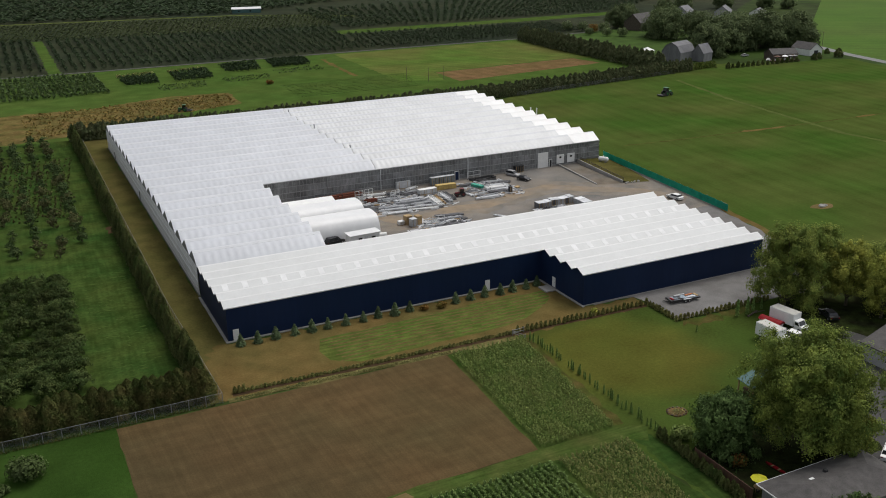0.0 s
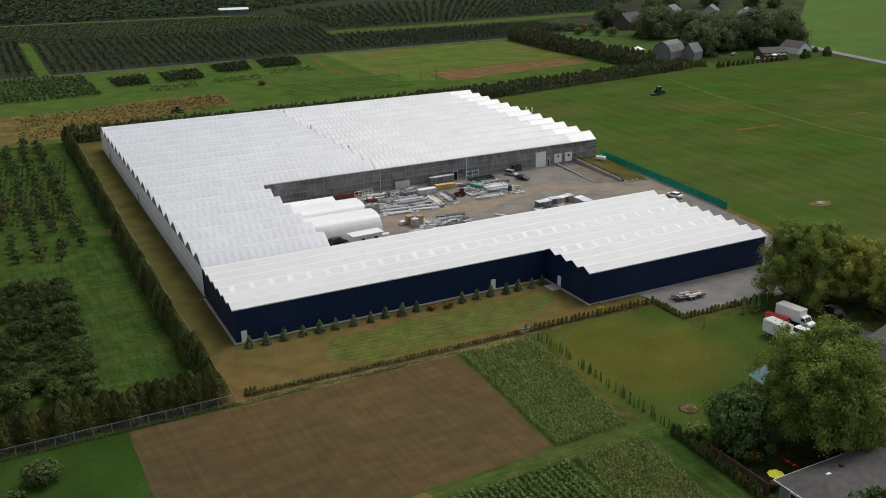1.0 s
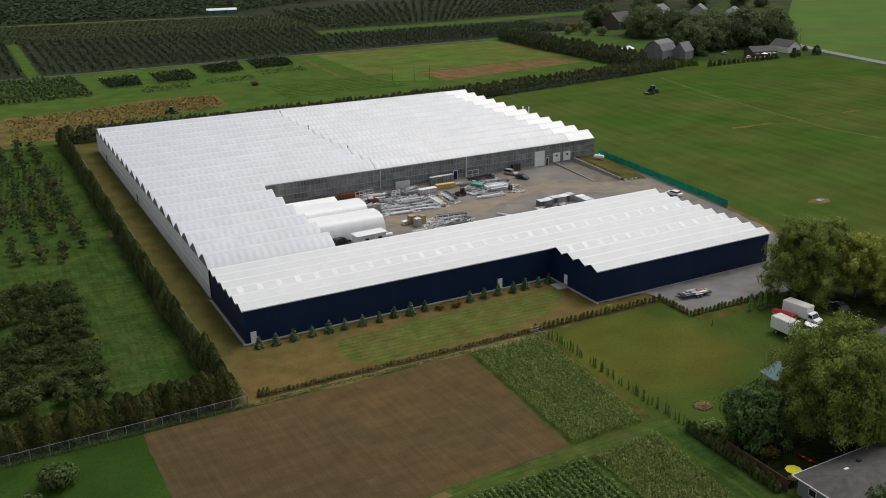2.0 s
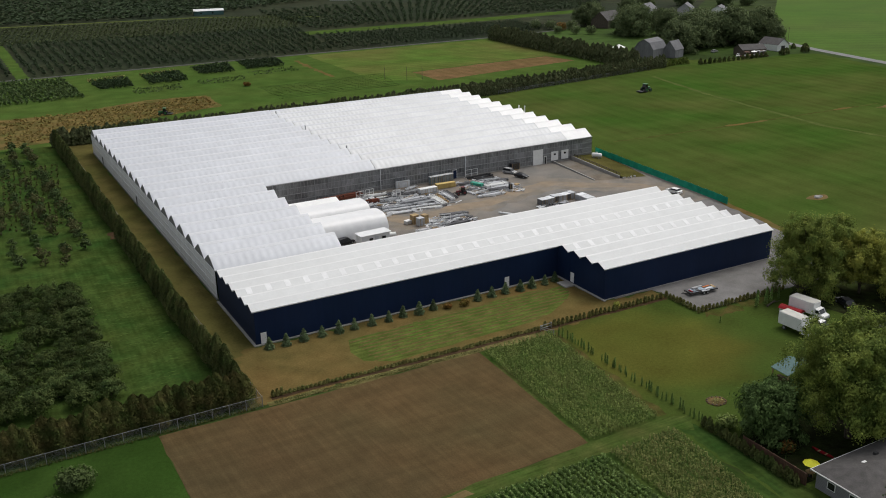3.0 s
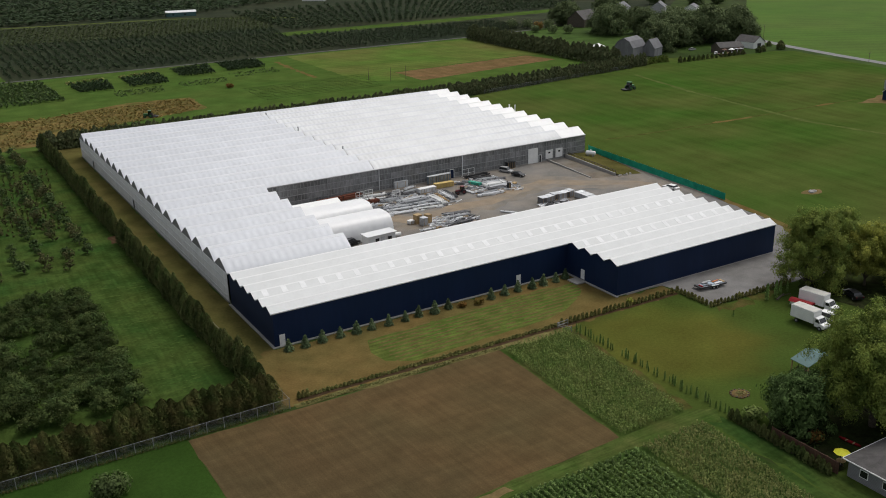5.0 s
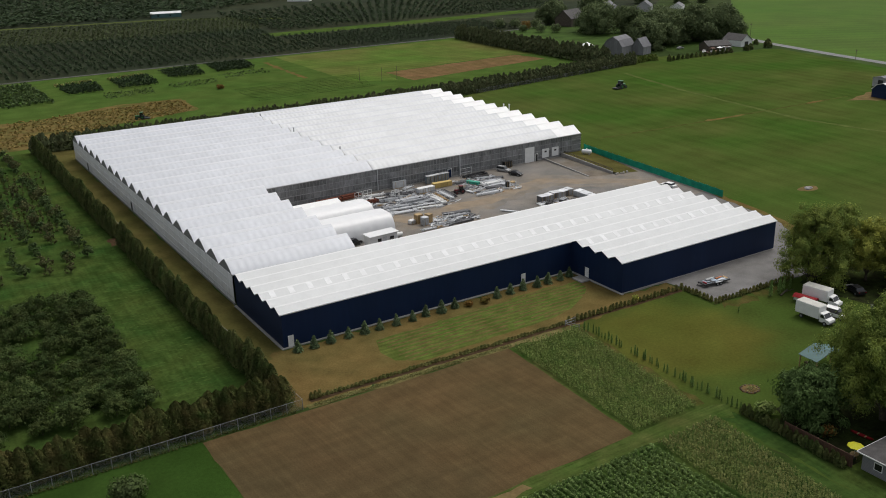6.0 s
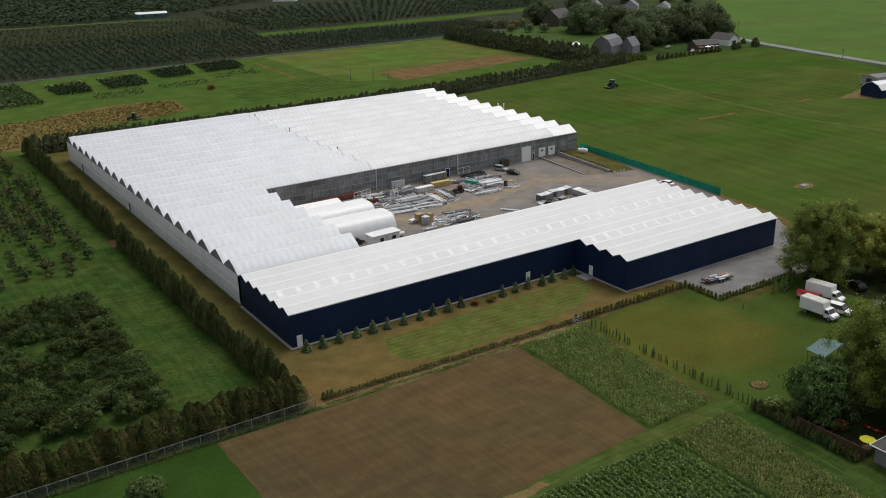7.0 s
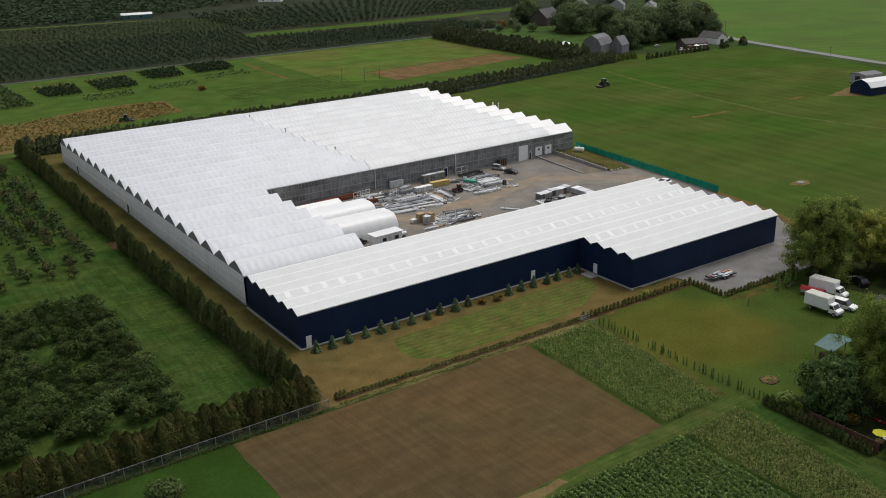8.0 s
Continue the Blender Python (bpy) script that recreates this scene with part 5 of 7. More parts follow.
crop("berry_rows", [(66, 296), (90, 300), (90, 286), (66, 282)], 0.8, 2.9, 0.6, 3, 0.5, M["apple"], "thin rows of low berry plants", 221, thin=0.3)
crop("berry_rows", [(96, 309), (122, 314), (120, 298), (96, 296)], 0.9, 2.9, 0.6, 3, 0.5, M["apple"], "thin rows of low berry plants", 222, thin=0.3)
crop("vine_rows", [(86, 262), (150, 266), (142, 228), (84, 226)], 0.5, 3.4, 0.22, 2, 0.26, M["faintrow"], "faint green rows of low plants", 223, thin=0.1, loose=0.08)
crop("far_orchard", [(0, 358), (165, 360), (190, 490), (0, 508)], 4.6, 2.6, 2.6, 22, 0.55, M["faror"], "dark orchard in long rows", 230, 0.3)
crop("far_orchard", [(-140, 362), (-7, 362), (-7, 512), (-140, 520)], 4.6, 2.6, 2.6, 22, 0.55, M["faror"], "dark orchard in long rows", 236, 0.3)
crop("far_orchard", [(165, 360), (330, 372), (335, 428), (182, 436)], 4.6, 2.6, 2.6, 22, 0.55, M["faror"], "dark orchard in long rows", 231, 0.3)
crop("far_orchard", [(196, 474), (440, 482), (690, 690), (205, 632)], 5.0, 3.2, 3.0, 16, 0.9, M["faror"], "dark far orchard in long rows", 232, 0.3)
crop("far_orchard", [(-300, 665), (160, 640), (820, 700), (900, 1300)][:2] + [(900, 1100), (-300, 1300)], 7.0, 6.0, 3.6, 7, 2.0, M["faror"], "dark far orchard and woods", 233, 0.3)

crop("young_orchard", [(-140, 522), (192, 496), (232, 596), (-140, 650)], 3.2, 2.4, 1.0, 5, 0.9, M["younger"], "olive field of young low fruit trees", 237, 0.3)
# pale clippings left in the mown grass beside the tall hedge
gc = np.random.default_rng(301)
cv = []
for row in range(24):
    yy = -13.5 + 2.55 * row + gc.normal(0, 0.2)
    for k in range(10):
        yy = -13.5 + 2.55 * row + gc.normal(0, 0.45)
        x0, ln = gc.uniform(-21.5, -12.5), gc.uniform(0.4, 1.6)
        w = gc.uniform(0.05, 0.2)
        tilt = 0.1 * ln
        cv.append([(x0, yy, 0.04), (x0 + ln, yy - tilt, 0.04), (x0 + ln, yy - tilt + w, 0.06), (x0, yy + w, 0.06)])
M["clippings"] = material("pale_clippings", (0.056, 0.086, 0.022), 0.95, spread=0.3, scale=1.5, fine=5.0, island=0.3, spec=0.0)
tagged(new("grass_clippings", quads("grass_clippings", np.array(cv), M["clippings"])), "pale clippings lying in rows on the mown grass", "grass", "", "stuff")


M["furrow"] = material("furrow_soil", (0.115, 0.083, 0.036), 0.98, spread=0.25, scale=0.8, fine=4.0, spec=0.0)
gf = np.random.default_rng(305)
fv = []
for row in range(9):
    y0 = -6.2 - 1.25 * row
    x0, x1 = 14.4 + gf.uniform(0, 1.5), 60.5 - 1.9 * max(0, row - 2) + gf.normal(0, 1.0)
    x = x0
    while x < x1:
        ln = gf.uniform(0.6, 1.6)
        if gf.random() > 0.12:
            yy, w = y0 + 0.02 * (x - 15) + gf.normal(0, 0.05), gf.uniform(0.2, 0.42)
            fv.append([(x, yy, 0.066), (x + ln * 1.1, yy + gf.normal(0, 0.05), 0.066), (x + ln * 1.1, yy + w, 0.085), (x, yy + w, 0.085)])
        x += ln
tagged(new("soil_furrows", quads("soil_furrows", np.array(fv), M["furrow"])), "thin brown furrows between the seeded green rows", "furrow", "", "stuff")


# ---- fences ----
def chain_fence(name, a, b, high, label, spacing=2.6):
    """Chain-link fence: posts, top rail and panels of crossing wires."""
    ob = thing(name, label, "fence")
    d = math.hypot(b[0] - a[0], b[1] - a[1])
    n = max(1, round(d / spacing))
    ux, uy = (b[0] - a[0]) / d, (b[1] - a[1]) / d
    w = d / n
    ang = math.degrees(math.atan2(uy, ux))
    post = Shape().tube((0, 0, 0), (0, 0, high + 0.06), 0.045, 0.045, 6).mesh("post", M["link"])
    wires = Shape()
    st = 0.16
    k = int((w + high) / st)
    for i in range(k):
        for sgn in (1, -1):
            x0 = i * st - high
            za, zb = 0.05, high
            xa, xb = x0, x0 + high
            if xa < 0:
                za, xa = 0.05 - x0, 0.0
            if xb > w:
                zb, xb = high - (xb - w), w
            if zb - za < 0.05:
                continue
            if sgn < 0:
                xa, xb = w - xa, w - xb
            t = 0.0065
            wires.add([(xa - t, 0, za), (xa + t, 0, za), (xb + t, 0, zb), (xb - t, 0, zb)], [(0, 1, 2, 3)])
    net = wires.mesh("wire_panel", M["link"])
    for i in range(n + 1):
        o = part("post", post, None, ob)
        o.location = (a[0] + ux * w * i, a[1] + uy * w * i, 0)
        if i < n:
            o = part("wire_panel", net, None, ob)
            o.matrix_basis = pose(a[0] + ux * w * i, a[1] + uy * w * i, 0, 0, 0, ang)
    part("top_rail", Shape().tube((a[0], a[1], high), (b[0], b[1], high), 0.03, 0.03, 6), M["link"], ob)


chain_fence("chain_link_fence", (-62, -21.35), (-5.9, -21.2), 1.75, "grey chain-link fence with round steel posts")
chain_fence("chain_link_fence", (-5.9, -21.1), (-6.9, 20), 1.75, "grey chain-link fence along the olive alley")
chain_fence("chain_link_fence", (-6.9, 20.2), (-7.0, 178), 1.75, "long chain-link fence beside the tall hedge", 4.0)
chain_fence("wire_fence", (166, 184.0), (262, 199), 1.6, "thin wire fence at the meadow edge", 5.0)
screen = thing("windscreen_fence", "green mesh windscreen fence beside the yard", "fence")
fa, fb = (135.4, 79.0), (129.4, 17.5)
for i in range(21):
    t0, t1 = i / 21, (i + 1) / 21
    p, q = [(fa[0] + (fb[0] - fa[0]) * t, fa[1] + (fb[1] - fa[1]) * t) for t in (t0, t1)]
    part("post", Shape().tube((p[0], p[1], 0), (p[0], p[1], 2.15), 0.05, 0.05, 6), M["link"], screen)
    sag = 0.05 * (i % 3)
    part("mesh_panel", Shape().add([(p[0] - 0.06, p[1], 0.1), (q[0] - 0.06, q[1], 0.1), (q[0] - 0.06, q[1], 2.05 - sag), ((p[0] + q[0]) / 2 - 0.1, (p[1] + q[1]) / 2, 2.02 - sag), (p[0] - 0.06, p[1], 2.08),
                                    (p[0] - 0.04, p[1], 0.1), (q[0] - 0.04, q[1], 0.1), (q[0] - 0.04, q[1], 2.05 - sag), ((p[0] + q[0]) / 2 - 0.08, (p[1] + q[1]) / 2, 2.02 - sag), (p[0] - 0.04, p[1], 2.08)],
                                   [(0, 1, 2, 3, 4), (9, 8, 7, 6, 5), (0, 5, 6, 1), (2, 7, 8, 3), (3, 8, 9, 4)]), M["green_mesh"], screen)

# ---- loading dock ----
def slab_wall(name, a, b, thick, za, zb, label, category):
    """A straight low wall from a to b whose top falls from za to zb."""
    d = math.hypot(b[0] - a[0], b[1] - a[1])
    nx, ny = -(b[1] - a[1]) / d * thick, (b[0] - a[0]) / d * thick
    foot = [a, b, (b[0] + nx, b[1] + ny), (a[0] + nx, a[1] + ny)]
    vs = [(*p, -0.1) for p in foot] + [(*p, z) for p, z in zip(foot, (za, zb, zb, za))]
    setting(name, Shape().add(vs, [(0, 1, 2, 3), (7, 6, 5, 4), (0, 4, 5, 1), (1, 5, 6, 2), (2, 6, 7, 3), (3, 7, 4, 0)]), M["concrete"], label, category)


slab_wall("dock_wall", (124.3, 76.9), (122.6, 51.9), 0.3, 1.25, 0.8, "pale concrete retaining wall of the loading dock", "retaining wall")
slab_wall("dock_curb", (117.5, 76.9), (115.3, 53.8), 0.3, 0.6, 0.3, "low pale concrete curb of the loading dock", "curb")
setting("dock_berm", Shape().add([(124.6, 77.0, 1.1), (122.9, 52.0, 0.65), (124.8, 51.2, 0.06), (130.4, 49.5, 0.07), (133.5, 62, 0.1), (134.9, 77.0, 0.4), (128.2, 64, 0.7)],
                                 [(0, 1, 6), (1, 2, 6), (2, 3, 6), (3, 4, 6), (4, 5, 6), (5, 0, 6)]), M["alley"], "olive grass bank above the loading dock", "bank")
patch("dock_ramp", [(117.6, 76.8), (115.5, 53.6), (122.6, 51.8), (124.2, 76.8)], M["ramp"], 0.075, "tan sloping loading ramp", "ramp")
guard = thing("guard_rail", "low dark steel guard rail along the retaining wall", "railing")
for k in range(15):
    t = k / 14
    x, y, z = 125.2 - 1.75 * t, 76.2 - 23.6 * t, 1.15 - 0.42 * t
    part("post", Shape().box(x - 0.06, x + 0.06, y - 0.06, y + 0.06, z - 0.5, z + 0.62), M["bark"], guard)
part("rail", Shape().tube((125.2, 76.2, 1.72), (123.45, 52.6, 1.3), 0.07, 0.07, 6), M["bark"], guard)
part("rail", Shape().tube((125.2, 76.2, 1.42), (123.45, 52.6, 1.0), 0.05, 0.05, 6), M["bark"], guard)
gr = np.random.default_rng(88)
for k in range(9):
    rk = thing("boulder", "pale grey boulder at the foot of the bank", "rock", "boulders by the dock", (123.2 + 0.55 * k + gr.normal(0, 0.15), 51.0 + gr.normal(0, 0.45), 0.05))
    part("stone", Shape().lump((0, 0, 0.12), (0.34, 0.28, 0.24), 8, 5, 0.14, 400 + k), M["concrete"], rk)


# ---- vehicles ----
def wheels(ob, xs, w, r, name="wheel"):
    for x in xs:
        for sy in (-1, 1):
            y = sy * w / 2
            wh = part(name, Shape().tube((x, y - 0.11, r), (x, y + 0.11, r), r, r, 14), M["dark"], ob)
            part("rim", Shape().tube((x, y - 0.13, r), (x, y + 0.13, r), r * 0.55, r * 0.55, 10), M["steel"], wh)


def car(name, label, at, turn, mat, suv=False, category="car", size=1.0):
    """A car, its nose along +x."""
    ob = thing(name, label, category, "", at, turn)
    ob.scale = (size, size, size)
    L, W, H = (4.7, 1.9, 1.75) if suv else (4.6, 1.82, 1.45)
    side = [(-L / 2, 0.35), (L / 2 - 0.1, 0.32), (L / 2, 0.62), (L / 2 - 0.25, 0.82), (L / 2 - 1.1, 0.95), (-L / 2 + (0.1 if suv else 0.7), 1.0), (-L / 2, 0.9)]
    part("body", Shape().prism(side, "y", -W / 2, W / 2), mat, ob)
    f, r = L / 2 - 1.1, -L / 2 + (0.12 if suv else 0.6)
    cab = Shape().add([(r, -W / 2 + .04, 0.98), (f, -W / 2 + .04, 0.95), (f, W / 2 - .04, 0.95), (r, W / 2 - .04, 0.98),
                       (r + 0.35, -W / 2 + .2, H - 0.04), (f - 0.75, -W / 2 + .2, H - 0.04), (f - 0.75, W / 2 - .2, H - 0.04), (r + 0.35, W / 2 - .2, H - 0.04)],
                      [(0, 1, 5, 4), (1, 2, 6, 5), (2, 3, 7, 6), (3, 0, 4, 7), (4, 5, 6, 7)])
    part("window_band", cab, M["glass"], ob)
    part("roof", Shape().box(r + 0.33, f - 0.73, -W / 2 + .18, W / 2 - .18, H - 0.05, H, 0, 0.03), mat, ob)
    wheels(ob, (-L / 2 + 0.85, L / 2 - 0.9), W - 0.15, 0.34)
    for sy in (-1, 1):
        part("headlight", Shape().box(L / 2 - 0.16, L / 2 - 0.01, sy * (W / 2 - 0.25) - 0.15, sy * (W / 2 - 0.25) + 0.15, 0.62, 0.76), M["white"], ob)
        part("tail_light", Shape().box(-L / 2 - 0.02, -L / 2 + 0.08, sy * (W / 2 - 0.2) - 0.12, sy * (W / 2 - 0.2) + 0.12, 0.72, 0.88), M["red"], ob)
    return ob


M["wine"] = material("dark_red_paint", (0.13, 0.016, 0.018), 0.5, spread=0.15)
M["silver"] = material("silver_paint", (0.40, 0.40, 0.40), 0.35, 0.1, spread=0.05)
M["black"] = material("black_paint", (0.014, 0.014, 0.016), 0.3, spread=0.05)
car("suv", "silver grey sport utility car parked by the hall", (99.8, 73.2, 0.06), -66, M["silver"], True, size=0.88)
car("car", "black saloon car parked in the yard", (100.1, 67.5, 0.06), -68, M["black"], size=0.88)
car("car", "white car parked behind the navy building", (125.2, 32.6, 0.06), 100, M["white"])
car("car", "white car parked by the grey-roofed house", (71.4, -77.4, 0.05), 30, M["white"])
car("pickup", "black pickup truck beside the office shed", (34.2, 40.9, 0.06), 20, M["black"], True, "pickup")
car("car", "dark car under the maple trees", (100.5, -40.5, 0.05), 70, M["black"])


def box_truck(name, label, at, turn, box_len=5.6, cab=True, body="white", size=1.0):
    """A lorry with a tall box, its nose along +x."""
    ob = thing(name, label, "truck", "", at, turn)
    ob.scale = (size, size, size)
    part("cargo_box", Shape().box(-box_len, 0, -1.2, 1.2, 0.95, 3.25, 0, 0.05), M[body], ob)
    part("roof_panel", Shape().box(-box_len + 0.06, -0.06, -1.14, 1.14, 3.25, 3.29), M["cream"], ob)
    part("chassis", Shape().box(-box_len + 0.1, 1.6 if cab else 0, -0.45, 0.45, 0.6, 0.95), M["dark"], ob)
    if cab:
        prof = [(0.12, 0.55), (2.1, 0.5), (2.2, 0.8), (2.1, 1.15), (1.35, 1.35), (0.85, 2.15), (0.12, 2.2)]
        part("cab", Shape().prism(prof, "y", -1.0, 1.0), M[body], ob)
        part("windscreen", Shape().add([(1.37, -0.88, 1.38), (1.37, 0.88, 1.38), (0.92, 0.82, 2.08), (0.92, -0.82, 2.08)], [(0, 1, 2, 3)]), M["glass"], ob)
        for sy in (-1, 1):
            part("side_window", Shape().box(0.3, 1.05, sy * 1.005 - 0.01, sy * 1.005 + 0.01, 1.4, 2.0), M["glass"], ob)
            part("mirror", Shape().box(1.2, 1.3, sy * 1.2 - 0.12, sy * 1.2 + 0.12, 1.45, 1.75), M["dark"], ob)
            part("headlight", Shape().box(2.12, 2.22, sy * 0.75 - 0.16, sy * 0.75 + 0.16, 0.82, 1.0), M["alu"], ob)
        part("bumper", Shape().box(2.15, 2.3, -1.0, 1.0, 0.42, 0.62, 0, 0.03), M["dark"], ob)
        wheels(ob, (-box_len + 1.3, 1.3), 1.9, 0.42)
    else:
        wheels(ob, (-box_len * 0.5 - 0.45, -box_len * 0.5 + 0.45), 2.1, 0.38)
    return ob


M["cream"] = material("cream_roof_panel", (0.50, 0.49, 0.44), 0.6, spread=0.08)
box_truck("box_truck", "white box truck parked on the grass", (83.5, -45.6, 0.03), -88, 4.9, True, "white", 0.96)
box_truck("box_truck", "white box truck parked beside another", (91.2, -41.7, 0.03), -82, 5.3, True, "white", 0.94)
car("van", "white van beside the box trucks", (87.6, -45.6, 0.03), -80, M["white"], True, "van")
boat = thing("covered_boat", "small boat under a red cover between the trucks", "boat", "", (88.4, -38.6, 0.03), -78)
part("hull", Shape().prism([(-0.55, 0.5), (0.55, 0.5), (0.9, 1.15), (-0.9, 1.15)], "x", -2.0, 1.9), M["white"], boat)
part("cover", Shape().prism([(-0.98, 1.12), (0.98, 1.12), (0.5, 1.5), (0, 1.62), (-0.5, 1.5)], "x", -2.2, 2.1), M["red"], boat)
part("trailer_frame", Shape().box(-2.2, 2.9, -0.5, 0.5, 0.35, 0.5), M["steel"], boat)
wheels(boat, (-0.3,), 1.6, 0.3)

M["deckblue"] = material("blue_grey_plate", (0.30, 0.36, 0.42), 0.5, 0.2, spread=0.25, scale=1.5, fine=8.0, each=0.3)
M["zincdark"] = material("weathered_steel", (0.13, 0.13, 0.135), 0.6, 0.3, spread=0.25, scale=1.0, fine=6.0, each=0.25)
trailer = thing("flatbed_trailer", "flatbed car trailer with blue-grey deck and scattered gear", "trailer", "", (82.3, -22.0, 0.06), -6)
part("frame", Shape().box(-3.3, 3.2, -1.05, -0.9, 0.5, 0.72).box(-3.3, 3.2, 0.9, 1.05, 0.5, 0.72).box(-3.3, -3.15, -0.9, 0.9, 0.5, 0.72).box(3.05, 3.2, -0.9, 0.9, 0.5, 0.72), M["dark"], trailer)
for k in range(10):
    o = part("deck_plank", Shape().box(-3.1 + 0.62 * k, -2.56 + 0.62 * k, -0.9, 0.9, 0.68, 0.75), M["deckblue"] if k % 3 else M["zincdark"], trailer)
part("toolbox", Shape().box(-1.8, -0.6, 0.2, 0.8, 0.76, 1.05, 0, 0.04), M["siding"], trailer)
part("load", Shape().box(0.4, 2.4, -0.7, -0.25, 0.76, 0.92, 4, 0.04), M["alu"], trailer)
part("load", Shape().box(-2.4, -0.4, -0.75, -0.55, 0.76, 0.88, -5, 0.03), M["dark"], trailer)
part("load", Shape().box(2.5, 3.0, -0.6, 0.7, 0.76, 0.9, 0, 0.03), M["timber"], trailer)
part("load", Shape().box(0.6, 2.3, 0.3, 0.6, 0.76, 0.92, 8, 0.03), M["orange"], trailer)
part("load", Shape().box(-2.9, -2.6, -0.8, 0.2, 0.76, 0.95), M["red"], trailer)
part("drawbar", Shape().tube((-3.2, -0.6, 0.58), (-4.6, 0, 0.55), 0.06).tube((-3.2, 0.6, 0.58), (-4.6, 0, 0.55), 0.06), M["dark"], trailer)
for sy in (-1, 1):
    part("mudguard", Shape().box(-0.7, 1.0, sy * 1.2 - 0.14, sy * 1.2 + 0.14, 0.72, 0.8, 0, 0.02), M["alu"], trailer)
wheels(trailer, (-0.25, 0.6), 2.4, 0.33)


def tractor(label, at, turn, mat, s=1.0, loader=False):
    ob = thing("tractor", label, "tractor", "", at, turn)
    ob.scale = (s, s, s)
    part("hood", Shape().box(0.2, 2.0, -0.4, 0.4, 0.9, 1.6, 0, 0.12), mat, ob)
    part("chassis", Shape().box(-0.9, 1.9, -0.3, 0.3, 0.55, 0.95, 0, 0.05), M["dark"], ob)
    part("cab", Shape().prism([(-1.0, 1.0), (0.25, 1.0), (0.2, 1.7), (0.05, 2.6), (-0.95, 2.6), (-1.1, 1.7)], "y", -0.7, 0.7), M["glass"], ob)
    part("cab_roof", Shape().box(-1.15, 0.25, -0.8, 0.8, 2.6, 2.78, 0, 0.06), mat, ob)
    for x, r, w in ((-0.75, 0.85, 1.7), (1.45, 0.55, 1.6)):
        for sy in (-1, 1):
            wh = part("wheel", Shape().tube((x, sy * w / 2 - 0.2, r), (x, sy * w / 2 + 0.2, r), r, r, 16), M["dark"], ob)
            part("rim", Shape().tube((x, sy * w / 2 - 0.22, r), (x, sy * w / 2 + 0.22, r), r * 0.5, r * 0.5, 10), mat, wh)
    part("exhaust", Shape().tube((0.9, 0.3, 1.5), (0.9, 0.3, 2.5), 0.05), M["dark"], ob)
    if loader:
        part("loader_arm", Shape().tube((0.1, 0.7, 1.3), (2.9, 0.7, 0.7), 0.09).tube((0.1, -0.7, 1.3), (2.9, -0.7, 0.7), 0.09), M["dark"], ob)
        part("fork", Shape().box(2.9, 3.0, -0.7, 0.7, 0.3, 0.9).box(3.0, 4.1, -0.45, -0.3, 0.3, 0.38).box(3.0, 4.1, 0.3, 0.45, 0.3, 0.38), M["dark"], ob)
    else:
        part("implement", Shape().box(-3.6, -1.3, -1.1, 1.1, 0.25, 0.6, 0, 0.06).box(-2.6, -1.6, -0.9, -0.5, 0.6, 0.9), M["dark"], ob)
    return ob


tractor("green tractor with a mower out on the meadow", (220.6, 154.0, 0.03), 10, M["tractor_green"], 1.25)
tractor("red and black loader tractor working among the steel", (77.0, 61.6, 0.07), 170, M["wine"], 0.78, True)
tractor("dark green tractor parked at the edge of the dry field", (34.5, 220.5, 0.05), 160, M["tractor_green"], 1.0)
shrub("russet_shrub", 92, 2.2, 3.4, 300, M["russet"], "low russet shrub in the grass behind the greenhouse", (83, 268, 0), "", "shrub", 0.5)

# ---- building materials in the yard ----
gy = np.random.default_rng(31)


def bundle(x, y, length, turn, mat, label, bars=6, size=0.16, layers=2, category="steel bundle", group="bundles of steel"):
    """A strapped stack of long bars on two bearers."""
    ob = thing("bar_bundle", label, category, group, (x, y, 0.05), turn)
    for bx in (-length * 0.3, length * 0.3):
        part("bearer", Shape().box(bx - 0.06, bx + 0.06, -bars * size * 0.68, bars * size * 0.68, 0, 0.12), M["timber"], ob)
    for l in range(layers):
        for b in range(bars):
            if l and gy.random() < 0.14 * l:
                continue
            e = gy.normal(0, 0.26)
            bar = Shape().box(-length / 2 + e, length / 2 + e, (b - bars / 2) * size * 1.3, (b - bars / 2) * size * 1.3 + size * 0.85, 0.12 + l * size * 1.02, 0.12 + l * size * 1.02 + size * 0.97, gy.normal(0, 0.9))
            part("bar", bar, mat, ob)
    for bx in (-length * 0.36, length * 0.36):
        part("strap", Shape().box(bx - 0.03, bx + 0.03, -bars * size * 0.68, bars * size * 0.68, 0.12, 0.14 + layers * size * 1.04), M["dark"], ob)
    return ob


M["zinc"] = material("dull_zinc", (0.34, 0.35, 0.36), 0.5, 0.2, spread=0.2, scale=1.0, fine=6.0, each=0.35)
kinds = [("alu", "strapped bundle of pale aluminium profiles on the gravel"), ("zincdark", "strapped bundle of weathered dark steel on the gravel"), ("alu", "strapped bundle of pale aluminium profiles on the gravel"), ("zinc", "strapped bundle of dull galvanised steel on the gravel"),
         ("white", "strapped bundle of white coated profiles on the gravel"), ("zinc", "strapped bundle of dull galvanised steel on the gravel")]
names = {k: lab for k, lab in kinds}
names["timber"] = "strapped bundle of sawn timber on the gravel"
names["dark"] = "bundle of black plastic pipe on the gravel"
